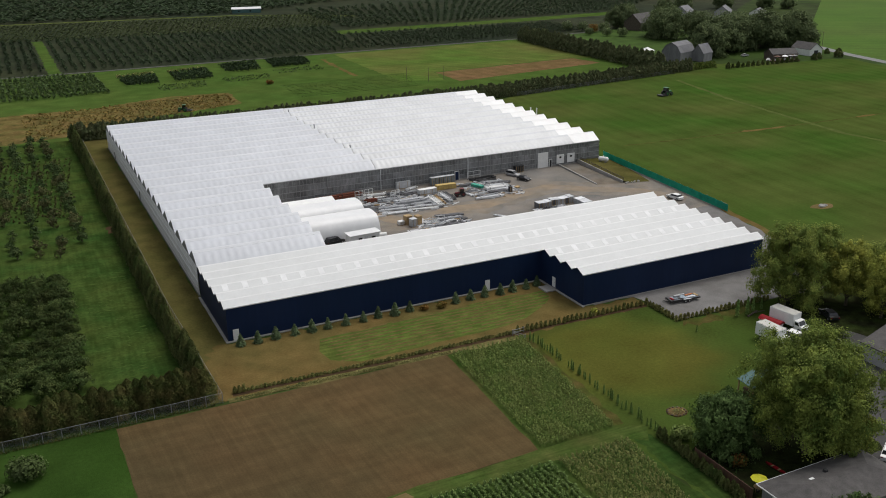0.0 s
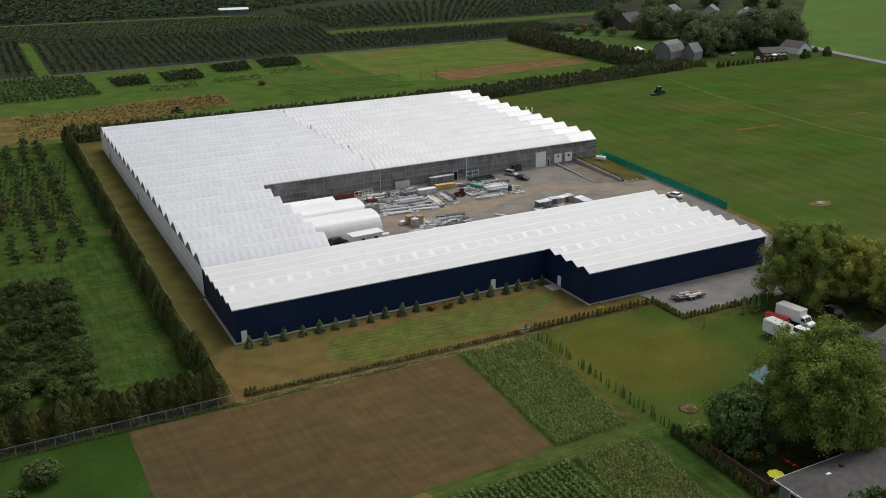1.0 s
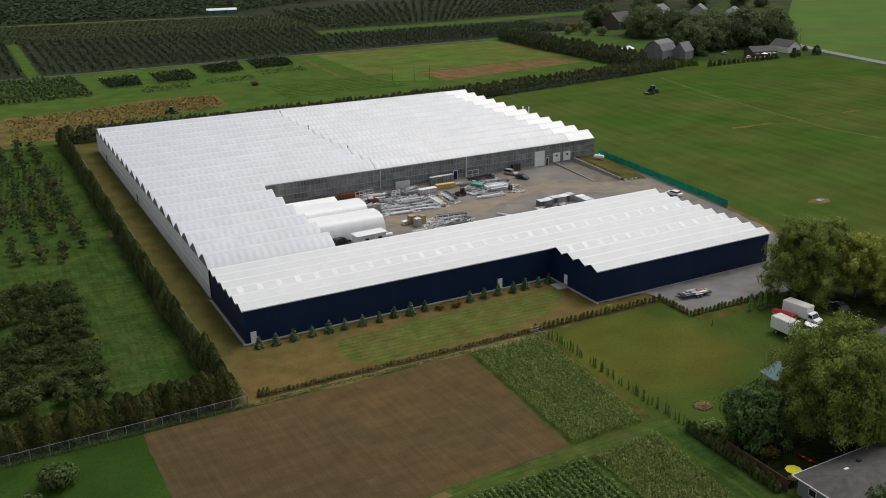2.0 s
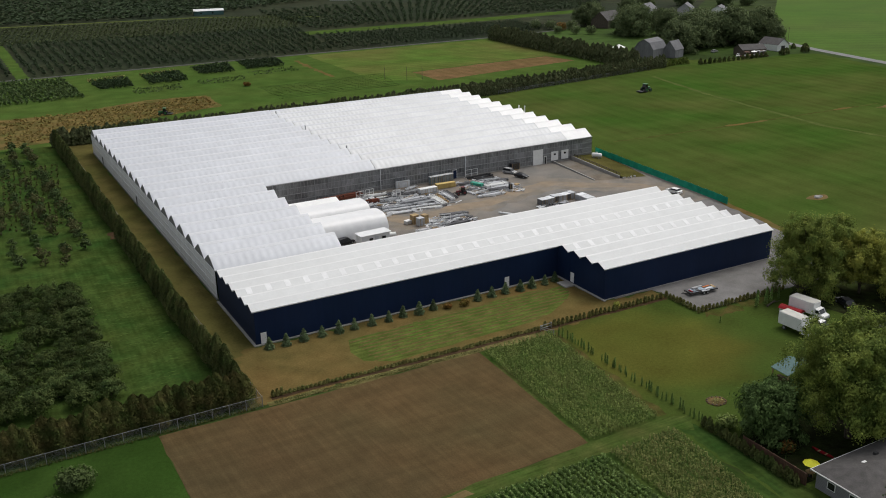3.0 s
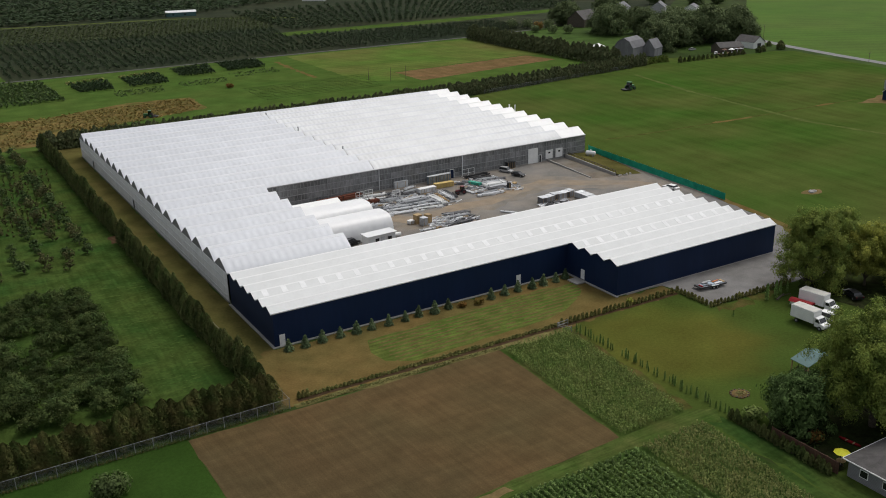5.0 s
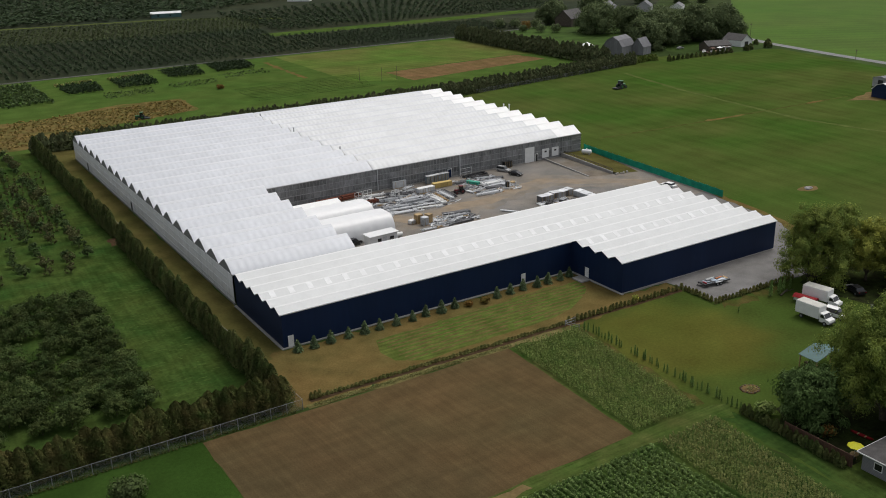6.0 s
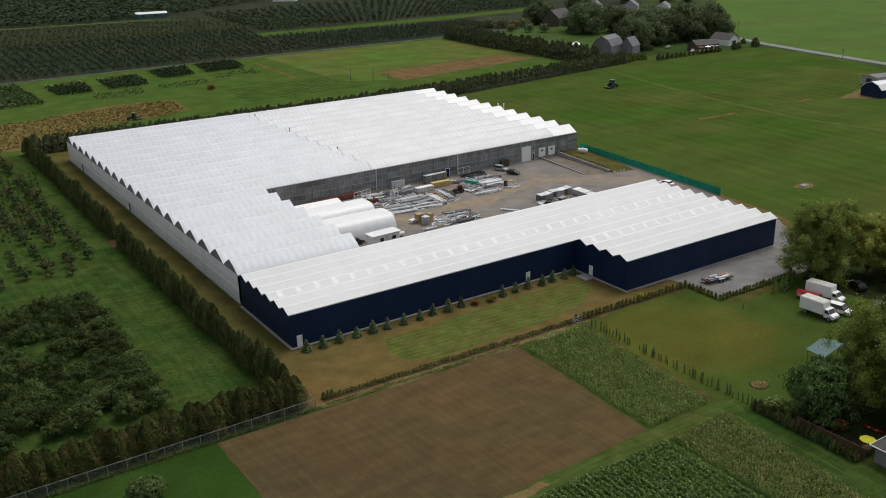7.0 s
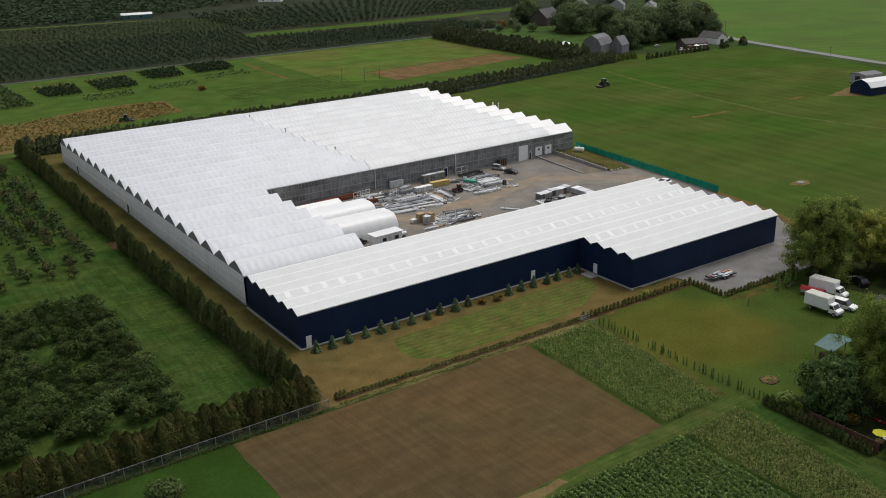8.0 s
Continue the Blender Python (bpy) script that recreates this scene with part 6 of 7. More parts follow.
west_rows = [(57.3, 60.6, 8, -5, "zinc"), (56.7, 58.3, 8, -6, "alu"), (55.9, 55.4, 7.5, -6, "alu"), (63.1, 64.6, 8, -2, "alu"), (62.5, 62.3, 8, -2, "zinc"),
             (64.0, 57.8, 7.7, -8, "alu"), (65.4, 60.3, 7, 2, "zinc"), (63.2, 55.7, 8, -11, "white"), (51.6, 64.9, 3, -7, "zinc"), (51.6, 62.0, 4.6, -10, "zincdark"),
             (56.6, 73.0, 5.6, -12, "white"), (56.0, 70.6, 5.5, -12, "white"), (69.0, 60.2, 8, -93, "white"), (70.3, 60.5, 8, -94, "timber"), (72.8, 62.2, 8, -94, "alu")]
east_rows = [(74.1, 62.8, 7, -90, "zincdark"), (68.4, 74.6, 3.8, 20, "alu"), (64.9, 69.2, 3.6, 1, "zincdark"), (90.2, 74.0, 8, 3, "dark"), (90.5, 71.7, 5.3, -12, "dark"),
             (91.3, 70.0, 5.7, -7, "zinc"), (90.5, 66.2, 5.5, -1, "alu"), (89.4, 64.2, 6.4, 0, "white"), (90.3, 62.4, 7.4, 3, "alu"), (88.0, 60.6, 5.5, -7, "zincdark"),
             (83.1, 56.4, 7.8, -2, "alu"), (83.6, 58.0, 5.7, 6, "zinc"), (79.8, 61.0, 3, -76, "alu"), (82.6, 70.2, 3, -13, "zincdark"), (66.5, 47.4, 6.8, -12, "zincdark")]
middle_rows = [(65.8, 45.3, 6.7, -4, "zinc"), (64.6, 40.6, 4.6, 2, "zincdark"), (54.0, 40.4, 3.5, 0, "alu"), (58.6, 66.8, 6, -4, "zinc"), (59.6, 68.6, 4, 12, "zincdark"),
               (67.2, 71.4, 4.4, 8, "zinc"), (62.0, 71.8, 4, -14, "zincdark"), (47.2, 66.2, 4, -10, "zinc"), (93.6, 67.6, 3.4, 4, "zincdark"), (86.6, 66.8, 3.0, 8, "zinc")]
for x, y, ln, tn, kind in west_rows + east_rows + middle_rows:
    bundle(x, y, float(ln), tn + float(gy.normal(0, 1.5)), M[kind], names[kind], int(gy.integers(6, 11)), float(gy.uniform(0.11, 0.17)), int(gy.integers(2, 4)))
for x, y, ln in ((37.5, 73.6, 4.5), (44.5, 74.6, 7.0), (50.5, 75.2, 6.5), (53.8, 67.8, 2.6)):
    bundle(x, y, ln, 4, M["rust"], "stack of rust-red primed steel beams", 4, 0.34, 3, "steel beams", "rust-red beams")


def scrap(name, boxes, n, mat, label, seed):
    """Loose offcuts strewn over the gravel, as one mesh."""
    gg = np.random.default_rng(seed)
    sh_ = Shape()
    for _ in range(n):
        x0, x1, y0, y1 = boxes[int(gg.integers(len(boxes)))]
        x, y, l, w = gg.uniform(x0, x1), gg.uniform(y0, y1), gg.uniform(0.3, 3.0), gg.uniform(0.06, 0.28)
        sh_.box(x - l / 2, x + l / 2, y - w / 2, y + w / 2, 0.05, 0.05 + gg.uniform(0.06, 0.4), gg.normal(-4, 28))
    return tagged(new(name, sh_.mesh(name, mat)), label, "scrap", "", "stuff")


zones = [(50, 73, 54, 75), (50, 73, 58, 72), (80, 94, 56, 73), (56, 69, 40, 48), (88, 96, 37, 42)]
scrap("steel_offcuts", zones, 330, M["zinc"], "loose grey steel offcuts strewn on the gravel", 71)
scrap("pale_offcuts", zones, 420, M["alu"], "loose pale metal offcuts strewn on the gravel", 72)
scrap("dark_offcuts", zones, 240, M["zincdark"], "loose dark metal offcuts strewn on the gravel", 73)
scrap("timber_offcuts", zones, 70, M["timber"], "loose timber offcuts strewn on the gravel", 74)


M["crateblue"] = material("blue_grey_crate", (0.17, 0.205, 0.225), 0.5, 0.2, spread=0.25, scale=1.5, fine=8.0, each=0.2)


def crate(x, y, w, d, h, turn, mat, label, lid=None, name="crate", category="crate", group=""):
    ob = thing(name, label, category, group, (x, y, 0.05), turn)
    for ry in (-d / 2, d / 2 - 0.12):
        part("runner", Shape().box(-w / 2, w / 2, ry, ry + 0.12, 0, 0.12), M["timber"], ob)
    part("box", Shape().box(-w / 2, w / 2, -d / 2, d / 2, 0.12, h, 0, 0.03), mat, ob)
    part("lid", Shape().box(-w / 2 - 0.03, w / 2 + 0.03, -d / 2 - 0.03, d / 2 + 0.03, h, h + 0.06), lid or mat, ob)
    for k in (-0.3, 0.3):
        part("batten", Shape().box(k * w - 0.05, k * w + 0.05, -d / 2 - 0.03, -d / 2, 0.15, h - 0.03), M["timber"], ob)
    return ob


for k in range(6):
    crate(75.0 + 1.25 * k, 74.9 + 0.05 * k, 1.12, 1.3, 2.2, 1, M["crateblue"], "tall blue-grey glazing crate with pale top in a row", M["alu"], "glazing_crate", "crate", "glazing crates")
for k in range(3):
    crate(74.8 + 1.9 * k, 70.2 - 0.1 * k, 1.85, 1.5, 1.3, -3, M["mustard"], "stack of mustard yellow insulation boards", None, "board_stack", "board stack", "insulation boards")
for k in range(3):
    crate(68.6 + 1.75 * k, 68.4 + 0.05 * k, 1.7, 1.6, 1.3, 2, M["alu"], "stack of pale metal boards on bearers", M["white"], "board_stack", "board stack", "pale board stacks")
crate(85.0, 67.0, 3.8, 1.2, 0.8, -68, M["aqua"], "bundle wrapped in bright green tarpaulin", None, "tarped_bundle", "wrapped bundle")
crate(66.6, 76.2, 4.2, 0.7, 1.9, 0, M["alu"], "row of grey metal cabinets by the hall wall", M["alu"], "metal_cabinet", "cabinet")
crate(53.2, 46.6, 1.5, 1.3, 0.9, 10, M["alu"], "pale crate beside the timber crates", M["white"])
crate(54.8, 46.2, 1.6, 1.6, 2.2, 8, M["timber"], "tall plywood crate in the yard", None)
crate(55.2, 43.9, 1.5, 1.5, 2.0, 8, M["zinc"], "grey metal crate in the yard", M["alu"])
crate(57.0, 45.0, 1.3, 1.6, 2.2, 8, M["timber"], "tall plywood crate in the yard", None)
crate(90.6, 58.6, 0.8, 0.9, 1.6, 0, M["dark"], "black bin standing among the bundles", None, "black_bin", "bin")
for k in range(2):
    crate(102.6 + 1.5 * k, 76.0 + 0.05 * k, 1.4, 1.2, 1.9, 5, M["dark"], "black machine cabinet by the hall wall", None, "machine_cabinet", "cabinet", "black cabinets")
crate(94.4, 61.4, 1.6, 1.1, 0.4, 20, M["timber"], "low stack of timber pallets", None, "pallet_stack", "pallet stack")


def rack(x, y, turn, label, w=2.4, h=1.9):
    """A standing A-frame rack of white tube."""
    ob = thing("glass_rack", label, "rack", "white racks", (x, y, 0.05), turn)
    for px in (-w / 2, 0, w / 2):
        part("upright", Shape().box(px - 0.05, px + 0.05, -0.05, 0.05, 0, h), M["white"], ob)
        part("foot", Shape().box(px - 0.05, px + 0.05, -0.6, 0.6, 0, 0.1), M["white"], ob)
    for z in (0.9, h - 0.1):
        part("rail", Shape().box(-w / 2, w / 2, -0.04, 0.04, z, z + 0.1), M["white"], ob)
    return ob


rack(88.6, 76.0, 4, "white tube rack standing by the hall wall", 4.2, 2.2)
rack(52.5, 73.2, 8, "white tube rack standing by rust-red beams")
rack(55.5, 73.8, 4, "white tube rack standing by rust-red beams")
rack(61.5, 69.5, 12, "white tube rack among the steel bundles")
rack(60.5, 67.6, -10, "white tube rack among the steel bundles")
rack(59.6, 42.2, -4, "white tube rack beside plywood crates", 3.4)
rack(61.8, 43.6, -10, "white tube rack beside plywood crates", 3.0)
for k in range(8):
    crate(89.6 + 1.4 * k, 42.4 + 0.14 * k + float(gy.normal(0, 0.06)), 1.36, 2.2, 1.55 + 0.22 * float(gy.random()), float(gy.normal(0, 1.0)), M["zinc"] if k % 3 else M["zincdark"],
          "open grey steel gutter crate in a horseshoe of stacks", M["alu"], "steel_stack", "steel stack", "grey steel stacks")
for k in range(4):
    crate(100.9 + float(gy.normal(0, 0.1)), 41.0 - 1.7 * k, 2.6, 1.62, 1.4 + 0.3 * float(gy.random()), 3 + float(gy.normal(0, 3)), M["zinc"], "pale steel stack in a horseshoe of stacks", M["alu"],
          "steel_stack", "steel stack", "grey steel stacks")
for x, y, tn in ((91.5, 37.6, 25), (95.0, 40.2, -15), (96.8, 38.0, 60), (92.6, 40.4, 5)):
    bundle(x, y, 2.2, tn, M["zincdark"], "short weathered offcuts between the grey stacks", 5, 0.17, 2, "steel offcuts", "offcuts between the stacks")
bundle(89.6, 39.2, 3.6, 40, M["dark"], "dark pipes between the grey stacks", 6, 0.2, 3, "pipe bundle", "black pipes")
crate(93.6, 38.6, 1.8, 1.3, 1.0, 20, M["zincdark"], "dark steel crate between the grey stacks", M["zinc"])
bundle(87.2, 39.2, 4, 80, M["white"], "white gutters lying beside the grey stacks", 3, 0.2, 1)
bundle(78.2, 40.2, 5, -55, M["alu"], "few pale gutters lying on the gravel", 3, 0.2, 1)
wt = thing("water_tank", "small white tank lying beside the office shed", "tank", "", (45.2, 39.8, 0.05), -8)
part("tank", Shape().tube((-1.3, 0, 0.75), (1.3, 0, 0.75), 0.5, 0.5, 14), M["white"], wt)
for x in (-0.8, 0.8):
    part("cradle", Shape().box(x - 0.1, x + 0.1, -0.45, 0.45, 0, 0.4), M["steel"], wt)

office = thing("site_office", "small white site office with a flat roof", "office shed")
part("wall", Shape().box(36.4, 43.6, 36.6, 39.4, 0.25, 2.7, 3, 0.03), M["white"], office)
part("roof", Shape().box(36.1, 43.9, 36.3, 39.7, 2.7, 2.86, 3, 0.03), M["ridgewhite"], office)
part("skirt", Shape().box(36.5, 43.5, 36.7, 39.3, 0, 0.25, 3), M["dark"], office)
for x in (38.4, 41.6):
    part("window", Shape().box(x, x + 0.9, 36.42, 36.58, 1.2, 2.0), M["glass"], office, "dark window pane")
part("door", Shape().box(39.9, 40.7, 36.46, 36.58, 0.3, 2.2), M["alu"], office)

gas = thing("gas_tank", "white propane tank on concrete feet", "gas tank", "", (130.6, 72.2, 0.55), -58)
part("tank", Shape().tube((-1.2, 0, 1.0), (1.2, 0, 1.0), 0.66, 0.66, 16).lump((-1.2, 0, 1.0), (0.42, 0.66, 0.66), 12, 8, 0).lump((1.2, 0, 1.0), (0.42, 0.66, 0.66), 12, 8, 0), M["white"], gas)
for x in (-0.8, 0.8):
    part("foot", Shape().box(x - 0.2, x + 0.2, -0.55, 0.55, -0.5, 0.5), M["concrete"], gas)
part("valve_dome", Shape().tube((0, 0, 1.65), (0, 0, 1.95), 0.2), M["white"], gas)
for k, (x, z) in enumerate(((131.4, 8.8), (133.8, 8.4))):
    flue = thing("flue", "slim white flue standing above the roof edge", "flue", "roof flues", (x, 119.6, 0))
    part("pipe", Shape().tube((2.2, 0, 0), (2.2, 0, z), 0.2, 0.2, 10), M["white"], flue)
    part("cap", Shape().tube((2.2, 0, z - 0.1), (2.2, 0, z + 0.15), 0.3, 0.22, 10), M["white"], flue)

# ---- houses and gardens near the camera ----
def house(name, label, x0, x1, y0, y1, eave, ridge, roof, wall, along="x", windows=(), category="house", over=0.4):
    """A gabled house: walls, two roof slopes with thickness, windows on its near sides."""
    ob = thing(name, label, category)
    if along == "x":
        ym = (y0 + y1) / 2
        part("wall", Shape().prism([(y0, 0), (y1, 0), (y1, eave), (ym, ridge - 0.1), (y0, eave)], "x", x0, x1), M[wall], ob)
        for a in (y0 - over, y1 + over):
            k = (ridge - eave) / (ym - y0)
            ze = eave - over * k
            part("roof", Shape().add([(x0 - over, a, ze), (x1 + over, a, ze), (x1 + over, ym, ridge), (x0 - over, ym, ridge),
                                      (x0 - over, a, ze + .18), (x1 + over, a, ze + .18), (x1 + over, ym, ridge + .18), (x0 - over, ym, ridge + .18)],
                                     [(3, 2, 1, 0), (4, 5, 6, 7), (0, 1, 5, 4), (1, 2, 6, 5), (2, 3, 7, 6), (3, 0, 4, 7)]), M[roof], ob)
    else:
        xm = (x0 + x1) / 2
        part("wall", Shape().prism([(x0, 0), (x1, 0), (x1, eave), (xm, ridge - 0.1), (x0, eave)], "y", y0, y1), M[wall], ob)
        for a in (x0 - over, x1 + over):
            k = (ridge - eave) / (xm - x0)
            ze = eave - over * k
            part("roof", Shape().add([(a, y0 - over, ze), (a, y1 + over, ze), (xm, y1 + over, ridge), (xm, y0 - over, ridge),
                                      (a, y0 - over, ze + .18), (a, y1 + over, ze + .18), (xm, y1 + over, ridge + .18), (xm, y0 - over, ridge + .18)],
                                     [(3, 2, 1, 0), (4, 5, 6, 7), (0, 1, 5, 4), (1, 2, 6, 5), (2, 3, 7, 6), (3, 0, 4, 7)]), M[roof], ob)
    for side, c, z, w, h in windows:
        if side == "s":
            wn_ = part("window", Shape().box(c - w / 2, c + w / 2, y0 - 0.06, y0 + 0.02, z, z + h), M["white"], ob)
            part("pane", Shape().box(c - w / 2 + 0.08, c + w / 2 - 0.08, y0 - 0.08, y0 - 0.062, z + 0.08, z + h - 0.08), M["glass"], wn_)
        else:
            wn_ = part("window", Shape().box(x0 - 0.06, x0 + 0.02, c - w / 2, c + w / 2, z, z + h), M["white"], ob)
            part("pane", Shape().box(x0 - 0.08, x0 - 0.062, c - w / 2 + 0.08, c + w / 2 - 0.08, z + 0.08, z + h - 0.08), M["glass"], wn_)
    return ob


M["housewall"] = material("weathered_siding", (0.19, 0.19, 0.195), 0.75, spread=0.12, scale=0.6, fine=5.0)
add_stripes(M["housewall"], (0, 0, 1), 0.2, 0.12, 0.0)
near_house = thing("house", "house with a wide low grey shingle roof near the wooden fence", "house")
hx0, hx1, hy0, hy1, he, hr = 48.3, 65.2, -85.4, -77.5, 2.55, 3.9
part("wall", Shape().box(hx0, hx1, hy0, hy1, 0, he), M["housewall"], near_house)
ox0, ox1, oy0, oy1, hm = hx0 - 0.5, hx1 + 0.5, hy0 - 0.5, hy1 + 0.5, (hy0 + hy1) / 2
ra, rb = hx0 + 3.6, hx1 - 3.6
for face in ([(ox0, oy1), (ox0, oy0), (ra, hm)], [(ox1, oy0), (ox1, oy1), (rb, hm)], [(ox1, oy1), (ox0, oy1), (ra, hm), (rb, hm)], [(ox0, oy0), (ox1, oy0), (rb, hm), (ra, hm)]):
    n = len(face)
    low = [(x, y, hr if abs(y - hm) < 0.01 else he) for x, y in face]
    up = [(x, y, z + 0.14) for x, y, z in low]
    part("roof", Shape().add(low + up, [tuple(range(n - 1, -1, -1)), tuple(range(n, 2 * n))] + [(i, (i + 1) % n, n + (i + 1) % n, n + i) for i in range(n)]), M["shingle"], near_house)
for x0, x1, y0, y1 in ((ox0 - 0.1, ox0 - 0.01, oy0, oy1), (ox0 - 0.1, ox1, oy1 + 0.01, oy1 + 0.1)):
    part("gutter", Shape().box(x0, x1, y0, y1, he - 0.02, he + 0.12), M["white"], near_house, "white eaves gutter")
part("roof_vent", Shape().box(56.0, 56.5, -80.0, -79.5, 3.0, 3.9, 0, 0.04), M["dark"], near_house)
part("roof_vent", Shape().box(53.0, 53.7, -80.8, -80.1, 3.1, 3.75, 0, 0.04), M["white"], near_house)
for y in (-79.8, -83.0):
    wn_ = part("window", Shape().box(hx0 - 0.06, hx0 + 0.02, y - 0.6, y + 0.6, 0.9, 2.0), M["white"], near_house)
    part("pane", Shape().box(hx0 - 0.08, hx0 - 0.062, y - 0.5, y + 0.5, 1.0, 1.9), M["glass"], wn_)
broad_tree("garden_tree", 144, 8.0, 7.0, 9000, M["walnut"], "dark garden tree behind the grey-roofed house", (51.0, -89.6, 0), "", 0.1, 20, 0.2, "tree", 0.6, 1.0, 0.2, 40)
shrub("garden_bush", 145, 2.2, 2.4, 420, M["russet"], "browning bush beside the wooden fence", (51.4, -70.2, 0), "", "bush", 0.2)
house("house", "second house with a dark grey shingle roof behind the willow", 92, 106, -66, -55, 3.0, 5.4, "shingle", "siding", "y", [("w", -60, 1.2, 1.2, 1.2)])
wf = thing("wooden_fence", "red-brown board fence round the back garden", "fence")
fpts = [(47.5, -66.0), (47.5, -76.6)]
nb = 60
board = Shape().box(-0.095, 0.095, -0.012, 0.012, 0.05, 1.75).mesh("board", M["fencewood"])
for k in range(nb):
    t = (k + 0.5) / nb
    o = part("board", board, None, wf)
    o.matrix_basis = pose(fpts[0][0] + (fpts[1][0] - fpts[0][0]) * t, fpts[0][1] + (fpts[1][1] - fpts[0][1]) * t, 0, 0, 0, -90)
for k in range(7):
    t = k / 6
    part("post", Shape().box(fpts[0][0] + 0.03, fpts[0][0] + 0.15, fpts[0][1] - 10.6 * t - 0.06, fpts[0][1] - 10.6 * t + 0.06, 0, 1.85), M["fencewood"], wf)
part("cap_rail", Shape().tube((47.5, -66.0, 1.8), (47.5, -76.6, 1.8), 0.06, 0.06, 4), M["fencewood"], wf)

umb = thing("garden_umbrella", "bright yellow garden umbrella over a table", "umbrella", "", (49.7, -75.5, 0.03))
part("pole", Shape().tube((0, 0, 0), (0, 0, 2.3), 0.03), M["white"], umb)
part("base", Shape().tube((0, 0, 0), (0, 0, 0.12), 0.3), M["dark"], umb)
n = 8
vs = [(0, 0, 2.45)] + [(1.1 * math.cos(2 * math.pi * k / n), 1.1 * math.sin(2 * math.pi * k / n), 1.95) for k in range(n)]
part("canopy", Shape().add(vs, [(0, k + 1, (k + 1) % n + 1) for k in range(n)]), M["yellow"], umb)
tbl = thing("garden_table", "round wooden garden table under the umbrella", "table", "", (49.7, -75.5, 0.03))
part("tabletop", Shape().tube((0, 0, 0.7), (0, 0, 0.75), 0.6, 0.6, 14), M["timber"], tbl)
for a in range(4):
    part("leg", Shape().tube((0.4 * math.cos(a * 1.57), 0.4 * math.sin(a * 1.57), 0), (0.4 * math.cos(a * 1.57), 0.4 * math.sin(a * 1.57), 0.7), 0.03), M["timber"], tbl)
kay = thing("canoe", "red canoe lying on the garden lawn", "canoe", "", (55.5, -72.7, 0.03), -85)
kay.scale = (0.72, 0.72, 0.72)
prof = [(-2.3, 0.02, 0.45), (-1.4, 0.38, 0.34), (0, 0.45, 0.3), (1.4, 0.38, 0.34), (2.3, 0.02, 0.45)]
vs = []
for x, w, z in prof:
    vs += [(x, -w, z), (x, -w * 0.6, 0.04), (x, w * 0.6, 0.04), (x, w, z)]
part("hull", Shape().add(vs, [(i * 4 + j, i * 4 + j + 1, i * 4 + j + 5, i * 4 + j + 4) for i in range(4) for j in range(3)], True), M["red"], kay)
part("seat", Shape().box(-0.9, -0.6, -0.4, 0.4, 0.26, 0.3).box(0.6, 0.9, -0.4, 0.4, 0.26, 0.3), M["timber"], kay)

gaz = thing("gazebo", "wooden shelter with a blue-green sheet roof at the lawn edge", "gazebo", "", (69.0, -56.2, 0.03), -4)
for sx in (-1, 1):
    part("roof", Shape().add([(sx * 3.4, -1.8, 2.25), (sx * 3.4, 1.8, 2.25), (0, 1.8, 3.3), (0, -1.8, 3.3), (sx * 3.4, -1.8, 2.33), (sx * 3.4, 1.8, 2.33), (0, 1.8, 3.38), (0, -1.8, 3.38)],
                             [(3, 2, 1, 0), (4, 5, 6, 7), (0, 1, 5, 4), (1, 2, 6, 5), (2, 3, 7, 6), (3, 0, 4, 7)]), M["teal"], gaz)
for x in (-3.1, 0.0, 3.1):
    for y in (-1.6, 1.6):
        part("post", Shape().box(x - 0.08, x + 0.08, y - 0.08, y + 0.08, 0, 2.3 if x else 3.2), M["timber"], gaz)
part("counter", Shape().box(-2.6, -1.9, -1.2, 1.2, 0, 1.0, 0, 0.04), M["fencewood"], gaz)
pit = thing("garden_bed", "round bed of brown earth with low plants in the lawn", "garden bed", "", (53.7, -54.9, 0.03))
part("earth_bed", Shape().lump((0, 0, 0.0), (1.7, 1.5, 0.12), 16, 6, 0.06, 3), M["brownfield"], pit)
for k in range(14):
    a = 2 * math.pi * k / 14
    part("stone", Shape().lump((1.4 * math.cos(a), 1.25 * math.sin(a), 0.08), (0.2, 0.16, 0.1), 7, 5, 0.12, k), M["bark"], pit)
gp = np.random.default_rng(77)
pp = gp.normal(0, 0.5, (90, 3)) * (1, 0.7, 0.10) + (0.1, -0.1, 0.24)
part("plants", quads("plants", leaves(pp, np.tile((0, 0, 1.0), (90, 1)), 0.18, gp), M["tanweed"]), None, pit)
for k, (x, y) in enumerate(((153.2, 9.6), (154.4, 9.9), (153.9, 10.4))):
    st = thing("rubble_heap", "low heap of pale rubble in the meadow", "rubble", "rubble in the meadow", (x, y, 0.03))
    part("mound", Shape().lump((0, 0, 0.05), (0.9, 0.6, 0.3), 10, 6, 0.2, 60 + k), M["concrete"], st)
gate = thing("field_gate", "grey tube gate beside the low hedge", "gate", "", (45.5, -20.6, 0))
part("rail", Shape().tube((0, 0, 1.0), (2.4, 0.2, 1.0), 0.05).tube((0, 0, 0.5), (2.4, 0.2, 0.5), 0.05), M["link"], gate)
part("rail", Shape().tube((0, 0, 0.9), (1.0, -2.6, 0.9), 0.05).tube((0, 0, 0.5), (1.0, -2.6, 0.5), 0.05), M["link"], gate)
for x, y in ((0, 0), (2.4, 0.2), (1.0, -2.6)):
    part("post", Shape().tube((x, y, 0), (x, y, 1.15), 0.07), M["link"], gate)
logs = thing("log_pile", "pale fallen branch beside the trucks", "log", "", (89.5, -33.2, 0.02), 15)
part("log", Shape().tube((-2.0, 0, 0.2), (1.6, 0.3, 0.25), 0.18, 0.1), M["bark"], logs)
